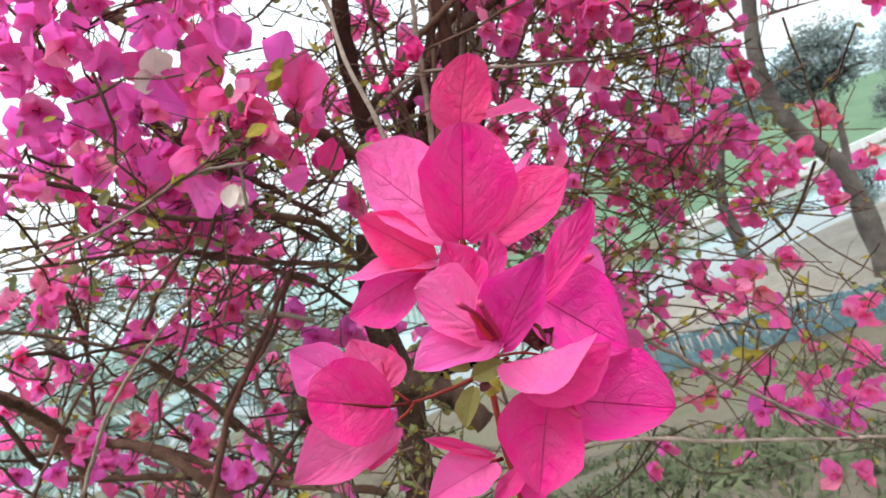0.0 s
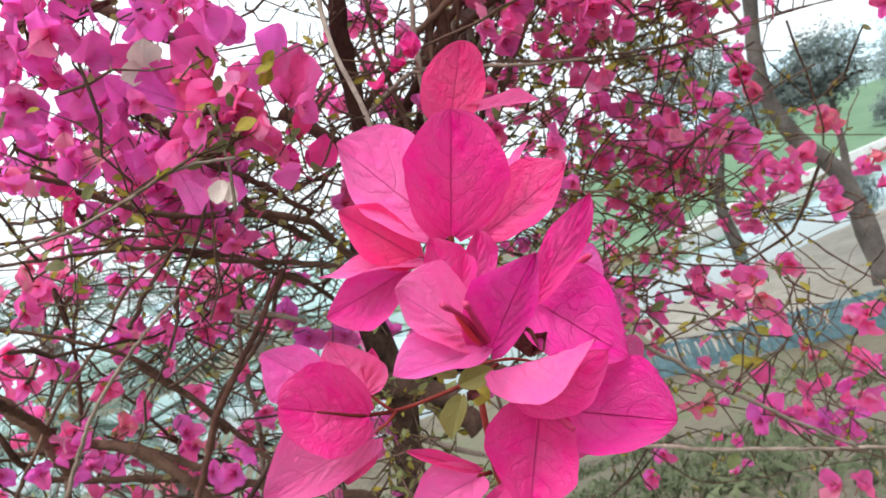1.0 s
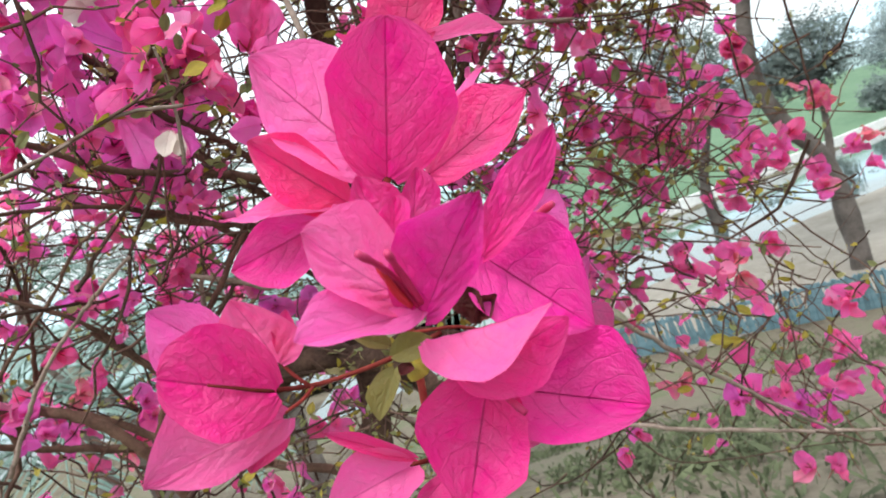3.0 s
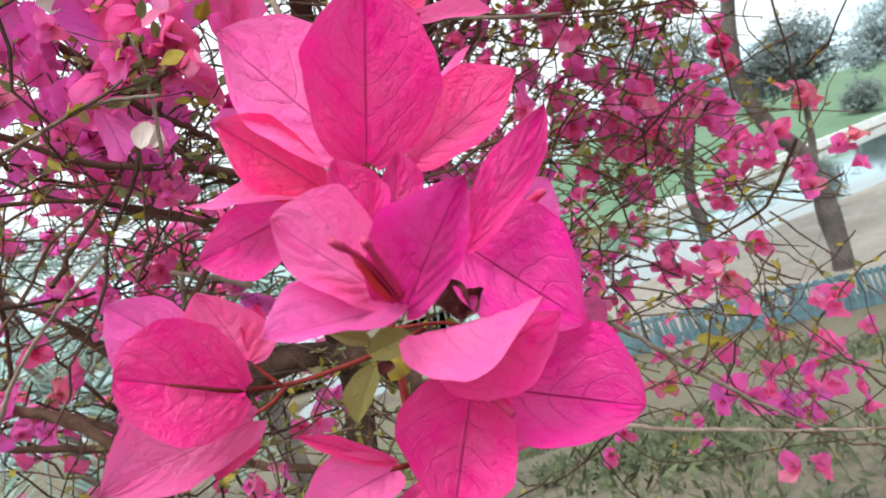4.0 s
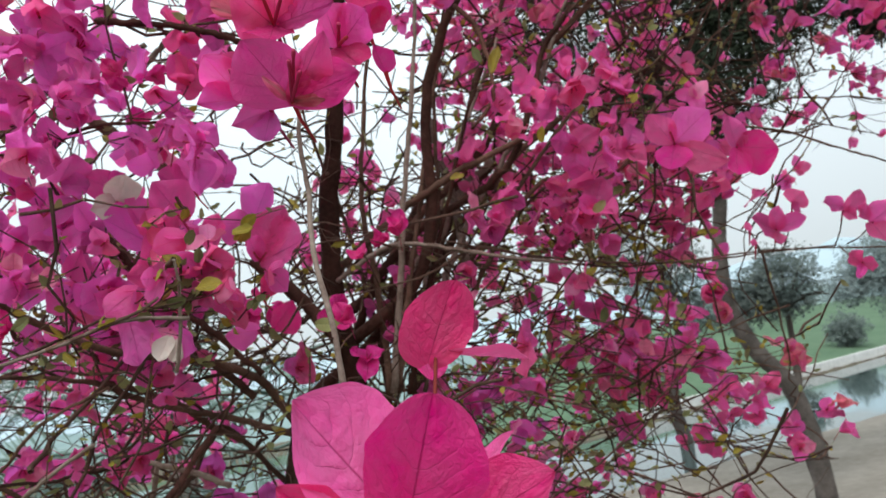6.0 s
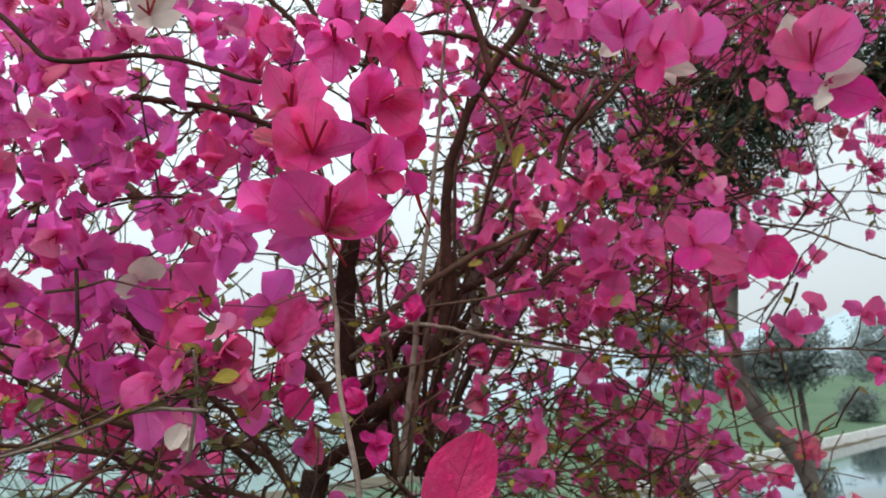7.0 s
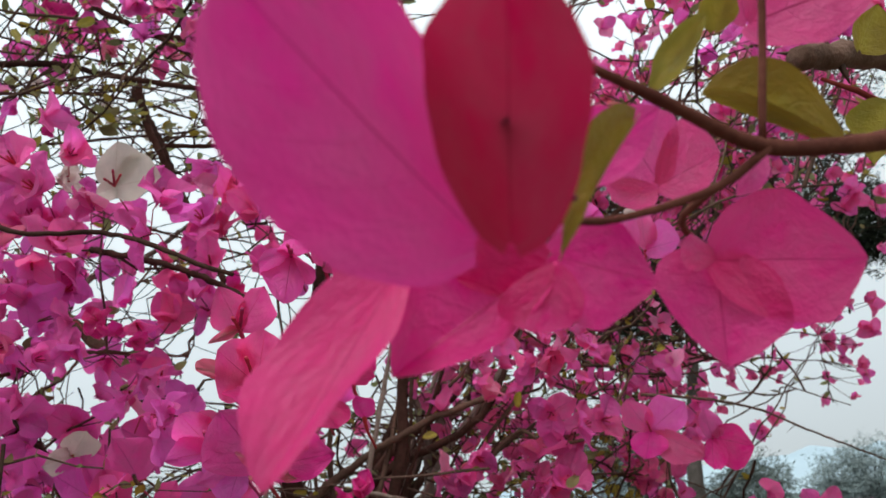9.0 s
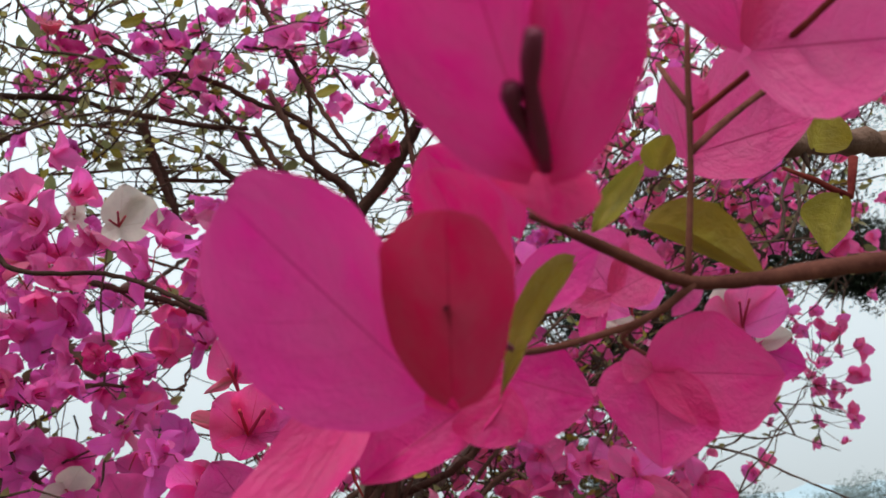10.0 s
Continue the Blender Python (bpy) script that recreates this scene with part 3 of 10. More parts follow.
def fence(a, b, count, top, lean):
    """A leaning fence of blue painted slats on two rails."""
    a, b = Vector(a), Vector(b)
    thing = tagged(new("fence"), "faded blue slatted garden fence, leaning", "fence")
    along = (b - a).normalized()
    for h in (0.25, 0.8):
        bm = bmesh.new()
        bmesh.ops.create_cube(bm, size=1, matrix=Matrix.Translation((a + b) / 2 + Vector((0, 0.035, top * h))) @ Vector((1, 0, 0)).rotation_difference(along).to_matrix().to_4x4() @ Matrix.Diagonal(((b - a).length, 0.03, 0.07, 1)))
        part("rail", bm, PAINT_BLUE, thing)
    bm = bmesh.new()
    bmesh.ops.create_cube(bm, size=1, matrix=Matrix.Diagonal((0.078, 0.022, top, 1)))
    for v in bm.verts:
        v.co.z += top / 2
        if v.co.z > top * 0.9:
            v.co.x *= 0.55
    bmesh.ops.bevel(bm, geom=bm.edges[:], offset=0.004, segments=1)
    slat = bpy.data.meshes.new("slat")
    bm.to_mesh(slat)
    bm.free()
    rng = random.Random(5)
    for i in range(count):
        p = part("slat", slat, PAINT_BLUE, thing)
        p.matrix_basis = Matrix.Translation(a + (b - a) * (i + 0.5) / count + Vector((0, 0, -0.05))) @ Matrix.Rotation(radians(lean + rng.uniform(-5, 5)), 4, "Y") @ Matrix.Rotation(radians(rng.uniform(-4, 4)), 4, "X")
    return thing


def leafy(centre, radii, count, size, rng, heap, droop=0.0, hollow=0.45, lump=0.5):
    """Small folded leaves in an uneven clump."""
    seed = rng.uniform(0, 99)
    done = 0
    while done < count:
        d = Vector((rng.gauss(0, 1), rng.gauss(0, 1), rng.gauss(0, 1))).normalized()
        r = rng.uniform(hollow, 1.0) ** 0.6 * (1 + lump * noise.noise(d * 2.2 + Vector((seed, 0, 0))))
        if noise.noise(d * 4.5 + Vector((0, seed, r * 2))) < -0.18:
            done += 0.3
            continue
        p = Vector(centre) + Vector((d.x * radii[0], d.y * radii[1], d.z * radii[2])) * r
        way = Vector((rng.gauss(0, 1), rng.gauss(0, 1), rng.gauss(-droop, 0.7))).normalized()
        s = way.orthogonal().normalized() * size * rng.uniform(0.12, 0.25)
        q = p + way * size * rng.uniform(0.6, 1.3)
        m = (p + q) / 2
        heap.add([p, m + s, q, m - s], [(0, 1, 2, 3)])
        done += 1


def tree(name, label, limbs, clumps, bark, leaf, leaf_size, seed, droop=0.3):
    """A tree: each limb a tapered tube (points, radius at both ends), each clump of leaves (centre, radii, count)."""
    rng = random.Random(seed)
    thing = tagged(new(name), label, "tree")
    for i, (pts, r0, r1) in enumerate(limbs):
        foot = Vector(pts[0])
        if i == 0 and foot.z > height(foot.x, foot.y) - 0.05:
            pts = [(foot.x + 0.1, foot.y, height(foot.x, foot.y) - 0.1)] + list(pts)
        line = smooth_line(pts, 0.3)
        v, f = tube(line, [r0 + (r1 - r0) * j / (len(line) - 1) for j in range(len(line))], 9, 0.1, seed + i)
        part("trunk" if i == 0 else "limb", mesh_of("limb", v, f), bark, thing)
    tips = [Vector(pts[-1]) for pts, _, _ in limbs]
    heap = Heap()
    sticks = Heap()
    for c, radii, count in clumps:
        leafy(c, radii, count, leaf_size, rng, heap, droop, 0.2)
        root = min(tips, key=lambda t: (t - Vector(c)).length)
        for _ in range(8):
            e = Vector(c) + Vector([rng.uniform(-0.8, 0.8) * r for r in radii])
            line = smooth_line([root, (root + e) / 2 + Vector((0, 0, 0.1)), e], 0.4)
            v, f = tube(line, [0.05 - 0.04 * j / (len(line) - 1) for j in range(len(line))], 5)
            sticks.add(v, f)
    heap.link("crown", leaf, thing)
    sticks.link("bough", bark, thing)
    return thing


def palm(top, fronds, length, seed, label):
    """A feather palm: ringed trunk and drooping fronds of narrow leaflets."""
    rng = random.Random(seed)
    thing = tagged(new("palm_tree"), label, "palm")
    base = (top[0] + 0.25, top[1], height(top[0], top[1]) - 0.1)
    line = smooth_line([base, (Vector(base) + Vector(top)) / 2 + Vector((0.05, 0, 0)), top], 0.12)
    v, f = tube(line, [0.11 - 0.03 * j / (len(line) - 1) for j in range(len(line))], 10, 0.12, seed)
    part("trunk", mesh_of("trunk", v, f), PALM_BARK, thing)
    for i in range(fronds):
        a = 6.283 * i / fronds + rng.uniform(-0.2, 0.2)
        rise = rng.uniform(-0.3, 1.1)
        out = Vector((math.cos(a), math.sin(a), 0))
        L = length * rng.uniform(0.8, 1.15)
        spine = smooth_line([top, Vector(top) + out * L * 0.35 + Vector((0, 0, rise * L * 0.33)), Vector(top) + out * L * 0.7 + Vector((0, 0, rise * L * 0.3)), Vector(top) + out * L * 0.95 + Vector((0, 0, (rise - 0.7) * L * 0.35))], L / 26)
        h = Heap()
        v, f = tube(spine, [0.018 * (1 - 0.9 * j / (len(spine) - 1)) for j in range(len(spine))], 5)
        h.add(v, f)
        for j in range(3, len(spine) - 1):
            along = (spine[j + 1] - spine[j]).normalized()
            side = along.cross(Vector((0, 0, 1))).normalized()
            for sgn in (-1, 1):
                for half in (0, 0.5):
                    p = spine[j] + (spine[j + 1] - spine[j]) * half
                    ll = L * 0.26 * math.sin(math.pi * (0.15 + 0.8 * j / len(spine)))
                    q = p + (side * sgn * 0.85 + along * 0.55 + Vector((0, 0, rng.uniform(-0.55, -0.15)))) * ll
                    m = p * 0.5 + q * 0.5 + Vector((0, 0, 0.04 * ll))
                    w = along * 0.012
                    h.add([p, m + w, q, m - w], [(0, 1, 2, 3)])
        part("frond", mesh_of("frond", np.concatenate(h.v), h.f), PALM_LEAF, thing)
    return thing


# the slatted fence at the foot of the garden
fence((0.3225, 13.7345, -1.87), (6.342, 11.252, -1.87), 96, 0.62, -2)

# a leaning tree behind the fence, a second crown on its fork
tree("tree", "leaning grey-barked tree with dark feathery crown beyond the fence", [([(6.307, 14.6718, -2.2079), (6.3361, 14.549, -0.8043), (6.1364, 14.4377, 0.4684), (5.6121, 14.3641, 1.309), (5.3335, 14.2778, 2.2951), (5.4188, 14.1875, 3.3273), (5.6282, 14.1162, 4.1427), (6.0185, 13.9386, 6.1723), (6.5143, 13.734, 8.5111)], 0.19, 0.09)], [((6.0416, 13.9822, 6.8222), (1.69, 1.69, 1.58), 12000), ((4.4884, 14.3832, 6.8273), (1.39, 1.39, 1.51), 9000), ((7.6361, 13.8694, 8.1114), (1.47, 1.47, 1.47), 9000), ((9.1817, 13.8319, 8.5401), (1.01, 1.01, 1.35), 3500), ((10.0824, 13.9019, 7.7392), (1.02, 1.02, 0.96), 3500), ((5.4045, 14.4353, 6.2323), (1.62, 1.62, 1.39), 4000), ((5.6074, 14.1567, 9.4165), (1.85, 1.85, 1.39), 8000), ((3.0663, 14.6026, 8.91), (1.31, 1.31, 1.55), 6000), ((10.2952, 13.9151, 7.5882), (1.18, 1.18, 0.90), 9000), ((9.6263, 13.7269, 9.7394), (1.69, 1.69, 1.35), 5000), ((11.5702, 13.493, 12.4138), (1.35, 1.35, 1.58), 4000), ((6.9525, 13.8683, 8.1232), (1.47, 1.47, 1.24), 4000)], TREE_BARK, FOLIAGE, 0.16, 3)
tree("tree", "smaller tree beside the leaning one, feathery crown greyed by painted haze", [([(6.4361, 15.1339, -0.6057), (6.6205, 15.0128, 0.7785), (6.7045, 14.912, 1.9313)], 0.13, 0.05)], [((6.6625, 14.865, 2.4679), (0.84, 0.84, 0.79), 7000), ((6.0675, 14.8902, 2.1803), (0.56, 0.56, 0.49), 2500)], TREE_BARK, FOLIAGE_HAZE_GREY, 0.1, 14)
tree("tree", "green rounded tree on the far side of the track, greyed by painted haze", [([(8.1734, 30.261, -0.2555), (8.8736, 30.0678, 1.9521), (9.1175, 29.9076, 3.7837)], 0.3, 0.1)], [((9.2957, 29.8092, 4.9083), (1.41, 1.41, 1.41), 4000), ((10.2409, 29.968, 3.0927), (1.41, 1.41, 1.18), 4000), ((7.966, 29.8568, 4.3645), (1.18, 1.18, 1.41), 3000), ((7.2806, 29.6948, 6.2153), (1.41, 1.41, 1.65), 3000)], TREE_BARK, FOLIAGE_HAZE_GREY, 0.17, 4)
tree("field_bush", "round dark bush standing in the green field", [([(38.2954, 74.5003, -1.0698), (38.6453, 74.3708, 0.4101)], 0.2, 0.1)], [((38.6841, 74.3564, 0.5742), (2.09, 2.09, 1.86), 5000)], TREE_BARK, FOLIAGE_HAZE_GREY, 0.32, 6)
tree("tree", "green tree far beyond the field edge, haze put into its colour", [([(28.2982, 45.6489, -4.0345), (27.5019, 45.007, 3.302)], 0.3, 0.12)], [((26.0657, 44.893, 4.605), (2.12, 2.12, 1.94), 5000), ((24.4202, 44.9874, 3.5258), (1.77, 1.77, 1.41), 3000), ((27.8731, 44.8645, 4.9305), (2.12, 2.12, 2.12), 4000), ((28.0034, 45.0814, 2.4518), (2.12, 2.12, 1.77), 3500)], TREE_BARK, FOLIAGE_HAZE_PALE, 0.24, 7)
tree("shrub", "low dark shrubs along the pond bank", [([(15.637, 33.5415, -3.3306), (15.7564, 33.4976, -2.8297)], 0.08, 0.04)], [((15.7862, 33.4867, -2.7048), (1.16, 1.16, 0.72), 2500), ((14.7458, 33.3896, -1.5954), (0.78, 0.78, 0.65), 1500), ((11.6185, 33.4727, -2.5448), (1.55, 1.55, 0.78), 2000)], TREE_BARK, FOLIAGE_HAZE_GREY, 0.15, 8)

# a white kerb wall along the embankment between two ponds, and the ponds
bm = bmesh.new()
a, b = Vector((9.0, 42.3, -2.4)), Vector((121.0, 137.0, -2.4))
across = Vector((-0.647, 0.765, 0)) * 0.5
lower = [bm.verts.new(v + d + Vector((0, 0, z))) for v in (a, b) for d in (Vector(), across) for z in (0, 1.1)]
for ids in ((0, 1, 5, 4), (2, 6, 7, 3), (1, 3, 7, 5), (0, 4, 6, 2), (0, 2, 3, 1), (4, 5, 7, 6)):
    bm.faces.new([lower[i] for i in ids])
bmesh.ops.bevel(bm, geom=bm.edges[:], offset=0.05, segments=2)
tagged(part("kerb_wall", bm, PAINT_WHITE, None), "low whitewashed wall along the pond", "wall", kind="structure")
for name, corners, label in (
    ("water", ((-6, 15.0), (11, 24.0), (90, 66.2), (100, 119.0), (-7.0, 28.6)), "still pond reflecting the white sky"),
    ("water", ((-90, 22.5), (-2.5, 22.5), (-2.5, 81), (-90, 81)), "second pond behind the palms, pale with sky"),
):
    bm = bmesh.new()
    bm.faces.new([bm.verts.new((x, y, -2.08)) for x, y in corners])
    tagged(part(name, bm, WATER, None), label, "pond", kind="structure")

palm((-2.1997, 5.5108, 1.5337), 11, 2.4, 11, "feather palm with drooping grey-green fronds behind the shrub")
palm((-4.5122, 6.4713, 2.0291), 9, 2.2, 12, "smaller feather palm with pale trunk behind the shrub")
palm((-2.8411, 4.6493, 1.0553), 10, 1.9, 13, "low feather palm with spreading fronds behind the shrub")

# weeds on the slope below the shrub
weed_heap = Heap()
weed_rng = random.Random(31)
for _ in range(14000):
    x, y = weed_rng.uniform(-4, 7), weed_rng.uniform(2.2, 12)
    if noise.noise((x * 0.7, y * 0.7, 5.0)) + 0.12 * (7 - y) / 5 < 0.16:
        continue
    z = height(x, y)
    for _ in range(3):
        way = Vector((weed_rng.gauss(0, 0.5), weed_rng.gauss(0, 0.5), weed_rng.uniform(0.3, 1.0))) * weed_rng.uniform(0.04, 0.15)
        side = way.orthogonal().normalized() * weed_rng.uniform(0.005, 0.018)
        p = Vector((x + weed_rng.gauss(0, 0.05), y + weed_rng.gauss(0, 0.05), z - 0.02))
        weed_heap.add([p, p + way * 0.6 + side, p + way, p + way * 0.6 - side], [(0, 1, 2, 3)])
tagged(weed_heap.link("weeds", GRASS, None), "low green weeds on the bare slope", "weeds")


# low green plants on the slope
for x, y, r in (
    (0.84, 3.83, 0.18),
    (0.55, 3.84, 0.15),
    (0.28, 4.14, 0.15),
    (-0.09, 4.36, 0.16),
):
    plant = tagged(new("ground_plant"), "low leafy green plant on the bare slope", "plant", "plants on the slope")
    heap = Heap()
    plant_rng = random.Random(int(x * 100))
    leafy((x, y, height(x, y) + r * 0.35), (r, r, r * 0.5), 420, 0.04, plant_rng, heap, -0.4, 0.1)
    part("foliage", mesh_of("foliage", np.concatenate(heap.v), heap.f), GRASS, plant, kind="stuff")
    v, f = tube([(x, y, height(x, y) - 0.05), (x, y, height(x, y) + r * 0.4)], [0.008, 0.004], 5)
    part("stalk", mesh_of("stalk", v, f), TWIG, plant)



# stems of the shrub
# the trunk and the main limbs
branch([(-0.648, 1.125, -0.04), (-0.5545, 1.1054, 0.2561), (-0.3478, 1.0596, 0.78), (-0.2313, 1.0283, 1.138), (-0.2017, 1.0174, 1.2623), (-0.2035, 1.0076, 1.3741), (-0.171, 0.9985, 1.4784)], 0.036, 0.018, TRUNK_BARK, sides=14)
branch([(-0.1025, 0.9493, 1.4664), (-0.1076, 0.9177, 1.5821), (-0.0954, 0.8873, 1.6836), (-0.0685, 0.8583, 1.7696), (-0.0475, 0.8274, 1.8773), (-0.0128, 0.7991, 1.9546), (0.0561, 0.77, 2.0409), (0.1356, 0.7364, 2.1796)], 0.0125, 0.0065, BARK_DARK, thorns=14)
branch([(-0.1027, 0.9437, 1.5306), (-0.0137, 0.9247, 1.5842), (0.0251, 0.9027, 1.6709), (0.0411, 0.878, 1.7902), (0.0889, 0.8553, 1.8867), (0.1548, 0.8345, 1.9595), (0.2248, 0.8118, 2.0556), (0.2978, 0.7845, 2.2027)], 0.0074, 0.0043, BARK_DARK, thorns=12)
branch([(-0.0677, 0.9942, 1.5277), (-0.0081, 0.9824, 1.6624), (0.0918, 0.9757, 1.7392), (0.1664, 0.9677, 1.8307), (0.2553, 0.9616, 1.8997), (0.3283, 0.9567, 1.9563), (0.4317, 0.9497, 2.0365), (0.5725, 0.942, 2.1237)], 0.0062, 0.0031, BARK_DARK, thorns=8)
branch([(-0.1115, 0.9949, 1.5194), (-0.0645, 0.9709, 1.6026), (0.0152, 0.9491, 1.6604), (0.0972, 0.9299, 1.6889), (0.1443, 0.9097, 1.728), (0.1943, 0.884, 1.8313), (0.2335, 0.8638, 1.8701)], 0.0059, 0.0031, BARK_DARK, thorns=6)
branch([(-0.0281, 1.0447, 1.5243), (0.0169, 1.0182, 1.635), (0.0641, 0.9957, 1.7014), (0.1139, 0.9759, 1.7363)], 0.007, 0.0047, STEM_GREY, thorns=2)
branch([(0.2012, 0.8625, 1.8857), (0.1476, 0.8349, 1.9136), (0.0959, 0.8076, 1.9397), (0.0236, 0.7825, 1.9389), (-0.0305, 0.7616, 1.891)], 0.004, 0.0025, BARK_DARK, thorns=4)
branch([(0.0029, 0.7092, 1.9167), (0.0021, 0.69, 1.9448), (-0.044, 0.6698, 1.985), (-0.0807, 0.6468, 2.0559)], 0.0055, 0.0031, BARK_DARK, thorns=6)
branch([(-0.0137, 0.7583, 1.9294), (-0.0456, 0.7384, 1.9648), (-0.0766, 0.7187, 1.9994), (-0.1061, 0.6978, 2.0467)], 0.0047, 0.0031, BARK_DARK, thorns=6)
branch([(0.1092, 0.8118, 1.891), (0.0983, 0.7935, 1.9573), (0.0836, 0.7776, 1.9951), (0.0717, 0.7599, 2.0544), (0.0644, 0.7388, 2.1515)], 0.004, 0.0025, BARK_DARK, thorns=6)
branch([(0.0957, 0.8423, 1.8867), (0.1146, 0.82, 1.8357), (0.1134, 0.8006, 1.7515), (0.0816, 0.7775, 1.7092)], 0.003, 0.002, BARK_DARK, thorns=3)
branch([(-0.0933, 0.9357, 1.6228), (-0.0333, 0.9265, 1.6554), (0.0198, 0.9222, 1.6338), (0.1228, 0.9195, 1.5928), (0.2103, 0.916, 1.5612), (0.2989, 0.9107, 1.5493), (0.3996, 0.9051, 1.5422), (0.501, 0.9002, 1.5254), (0.5778, 0.8952, 1.5119), (0.69, 0.89, 1.506), (0.84, 0.885, 1.512)], 0.001152, 0.00072, TWIG, thorns=10)
branch([(0.0898, 0.5886, 1.8029), (0.1243, 0.5906, 1.7802), (0.1678, 0.5925, 1.759), (0.2083, 0.5932, 1.7508), (0.2576, 0.594, 1.7414), (0.3205, 0.5948, 1.7327)], 0.000864, 0.000504, TWIG, thorns=6)
branch([(0.1815, 0.6725, 1.7622), (0.2321, 0.6534, 1.7974), (0.2962, 0.6367, 1.8043), (0.3439, 0.6194, 1.818), (0.3856, 0.6036, 1.8151), (0.4331, 0.5882, 1.8081)], 0.001368, 0.00108, TWIG, thorns=6)
branch([(0.3018, 1.165, 1.8704), (0.409, 1.1479, 1.8733), (0.4558, 1.1324, 1.8605), (0.475, 1.12, 1.8103), (0.5478, 1.1062, 1.777), (0.6141, 1.0934, 1.7324), (0.6789, 1.0797, 1.6977)], 0.001368, 0.000864, TWIG, thorns=6)
branch([(0.2585, 1.0849, 1.6381), (0.3075, 1.0847, 1.6399), (0.4012, 1.0862, 1.6238), (0.4733, 1.0894, 1.5867)], 0.001368, 0.000864, TWIG, thorns=2)
branch([(-0.3119, 0.5141, 1.8519), (-0.2718, 0.5077, 1.8292), (-0.2295, 0.5034, 1.7824), (-0.169, 0.496, 1.7714), (-0.1344, 0.4887, 1.7597), (-0.0978, 0.4822, 1.7378), (-0.0665, 0.4753, 1.7211)], 0.0021, 0.0016, BARK_DARK, thorns=10)
branch([(-0.2668, 0.7134, 1.869), (-0.2143, 0.6985, 1.8475), (-0.1538, 0.6843, 1.8192), (-0.0926, 0.6712, 1.7776)], 0.0034, 0.0028, BARK_DARK, thorns=4)
branch([(-0.4018, 0.6752, 1.7319), (-0.3311, 0.6995, 1.7409), (-0.2875, 0.7226, 1.7632), (-0.2343, 0.7473, 1.7676), (-0.1833, 0.7725, 1.7662)], 0.0022, 0.0015, BARK_DARK, thorns=4)
branch([(-0.286, 0.8372, 2.1743), (-0.273, 0.8597, 2.1089), (-0.2179, 0.8869, 1.9889), (-0.1838, 0.911, 1.9053)], 0.0047, 0.0039, BARK_DARK, thorns=2)
branch([(-0.3854, 1.055, 1.9804), (-0.3397, 1.0515, 2.0201), (-0.2657, 1.0466, 2.0756)], 0.0047, 0.0031, STEM_GREY)
branch([(-0.2532, 0.8456, 2.0785), (-0.1798, 0.8462, 2.072), (-0.0842, 0.8463, 2.0702)], 0.003, 0.0025, BARK_DARK, thorns=3)
branch([(-0.1994, 0.8427, 2.1116), (-0.1409, 0.8319, 2.0434), (-0.0934, 0.8214, 1.9727), (-0.0477, 0.8093, 1.9202)], 0.004, 0.003, BARK_DARK, thorns=3)
branch([(-0.1478, 0.7922, 2.1155), (-0.0931, 0.801, 2.015), (-0.0863, 0.8043, 1.9767)], 0.0045, 0.003, BARK_DARK, thorns=2)
branch([(-0.3544, 0.7767, 1.7184), (-0.3081, 0.7814, 1.6648), (-0.2694, 0.7869, 1.6024), (-0.2252, 0.7903, 1.5633), (-0.1725, 0.7956, 1.5024)], 0.0047, 0.0031, BARK_DARK, thorns=2)
branch([(-0.1897, 0.8838, 1.6414), (-0.1417, 0.8889, 1.5839), (-0.1079, 0.8936, 1.5297)], 0.0078, 0.007, BARK_DARK, thorns=2)
branch([(-0.1715, 0.5752, 1.4979), (-0.1603, 0.5626, 1.5264), (-0.1531, 0.5501, 1.555), (-0.1506, 0.5389, 1.5687)], 0.0015, 0.001, STEM_GREY, thorns=4)
branch([(-0.1255, 0.9412, 1.6021), (-0.0726, 0.9153, 1.6357), (-0.0088, 0.8993, 1.6709), (0.0515, 0.8850, 1.6957), (0.1010, 0.8730, 1.7073), (0.1702, 0.8602, 1.7233)], 0.0052, 0.0032, BARK, thorns=6)
branch([(-0.1003, 0.9009, 1.6007), (-0.0505, 0.8872, 1.6216), (-0.0154, 0.8765, 1.6252), (0.0402, 0.8696, 1.6064), (0.1060, 0.8637, 1.5818), (0.1668, 0.8665, 1.5654)], 0.003, 0.0018, STEM_GREY, thorns=5)
branch([(0.0555, 1.0111, 1.6093), (0.0568, 1.0010, 1.6693), (0.0506, 0.9811, 1.7276), (0.0424, 0.9600, 1.7924), (0.0470, 0.9409, 1.8459)], 0.0055, 0.004, STEM_GREY, thorns=3)
branch([(0.0135, 1.0305, 1.6142), (0.0548, 1.0126, 1.6608), (0.1018, 0.9957, 1.7014), (0.1514, 0.9790, 1.7403), (0.2136, 0.9637, 1.7718)], 0.0058, 0.0042, BARK, thorns=3)
# limbs high in the crown
branch([(-0.5114, 0.8329, 2.2236), (-0.3936, 0.8102, 2.1964), (-0.2937, 0.7892, 2.1492), (-0.1931, 0.7678, 2.1075), (-0.1254, 0.745, 2.0809)], 0.0047, 0.0031, BARK_DARK, thorns=3)
branch([(-0.4056, 0.8214, 2.3548), (-0.3268, 0.8034, 2.2739), (-0.2397, 0.7846, 2.2016), (-0.1875, 0.7642, 2.1483), (-0.1455, 0.7442, 2.0902)], 0.0043, 0.0035, BARK_DARK, thorns=3)
branch([(-0.2472, 0.7842, 2.2065), (-0.1856, 0.776, 2.1856), (-0.1184, 0.77, 2.1389), (-0.0609, 0.7632, 2.1026), (-0.0132, 0.7579, 2.0483), (0.0332, 0.7504, 2.0192)], 0.0039, 0.0031, BARK_DARK, thorns=3)
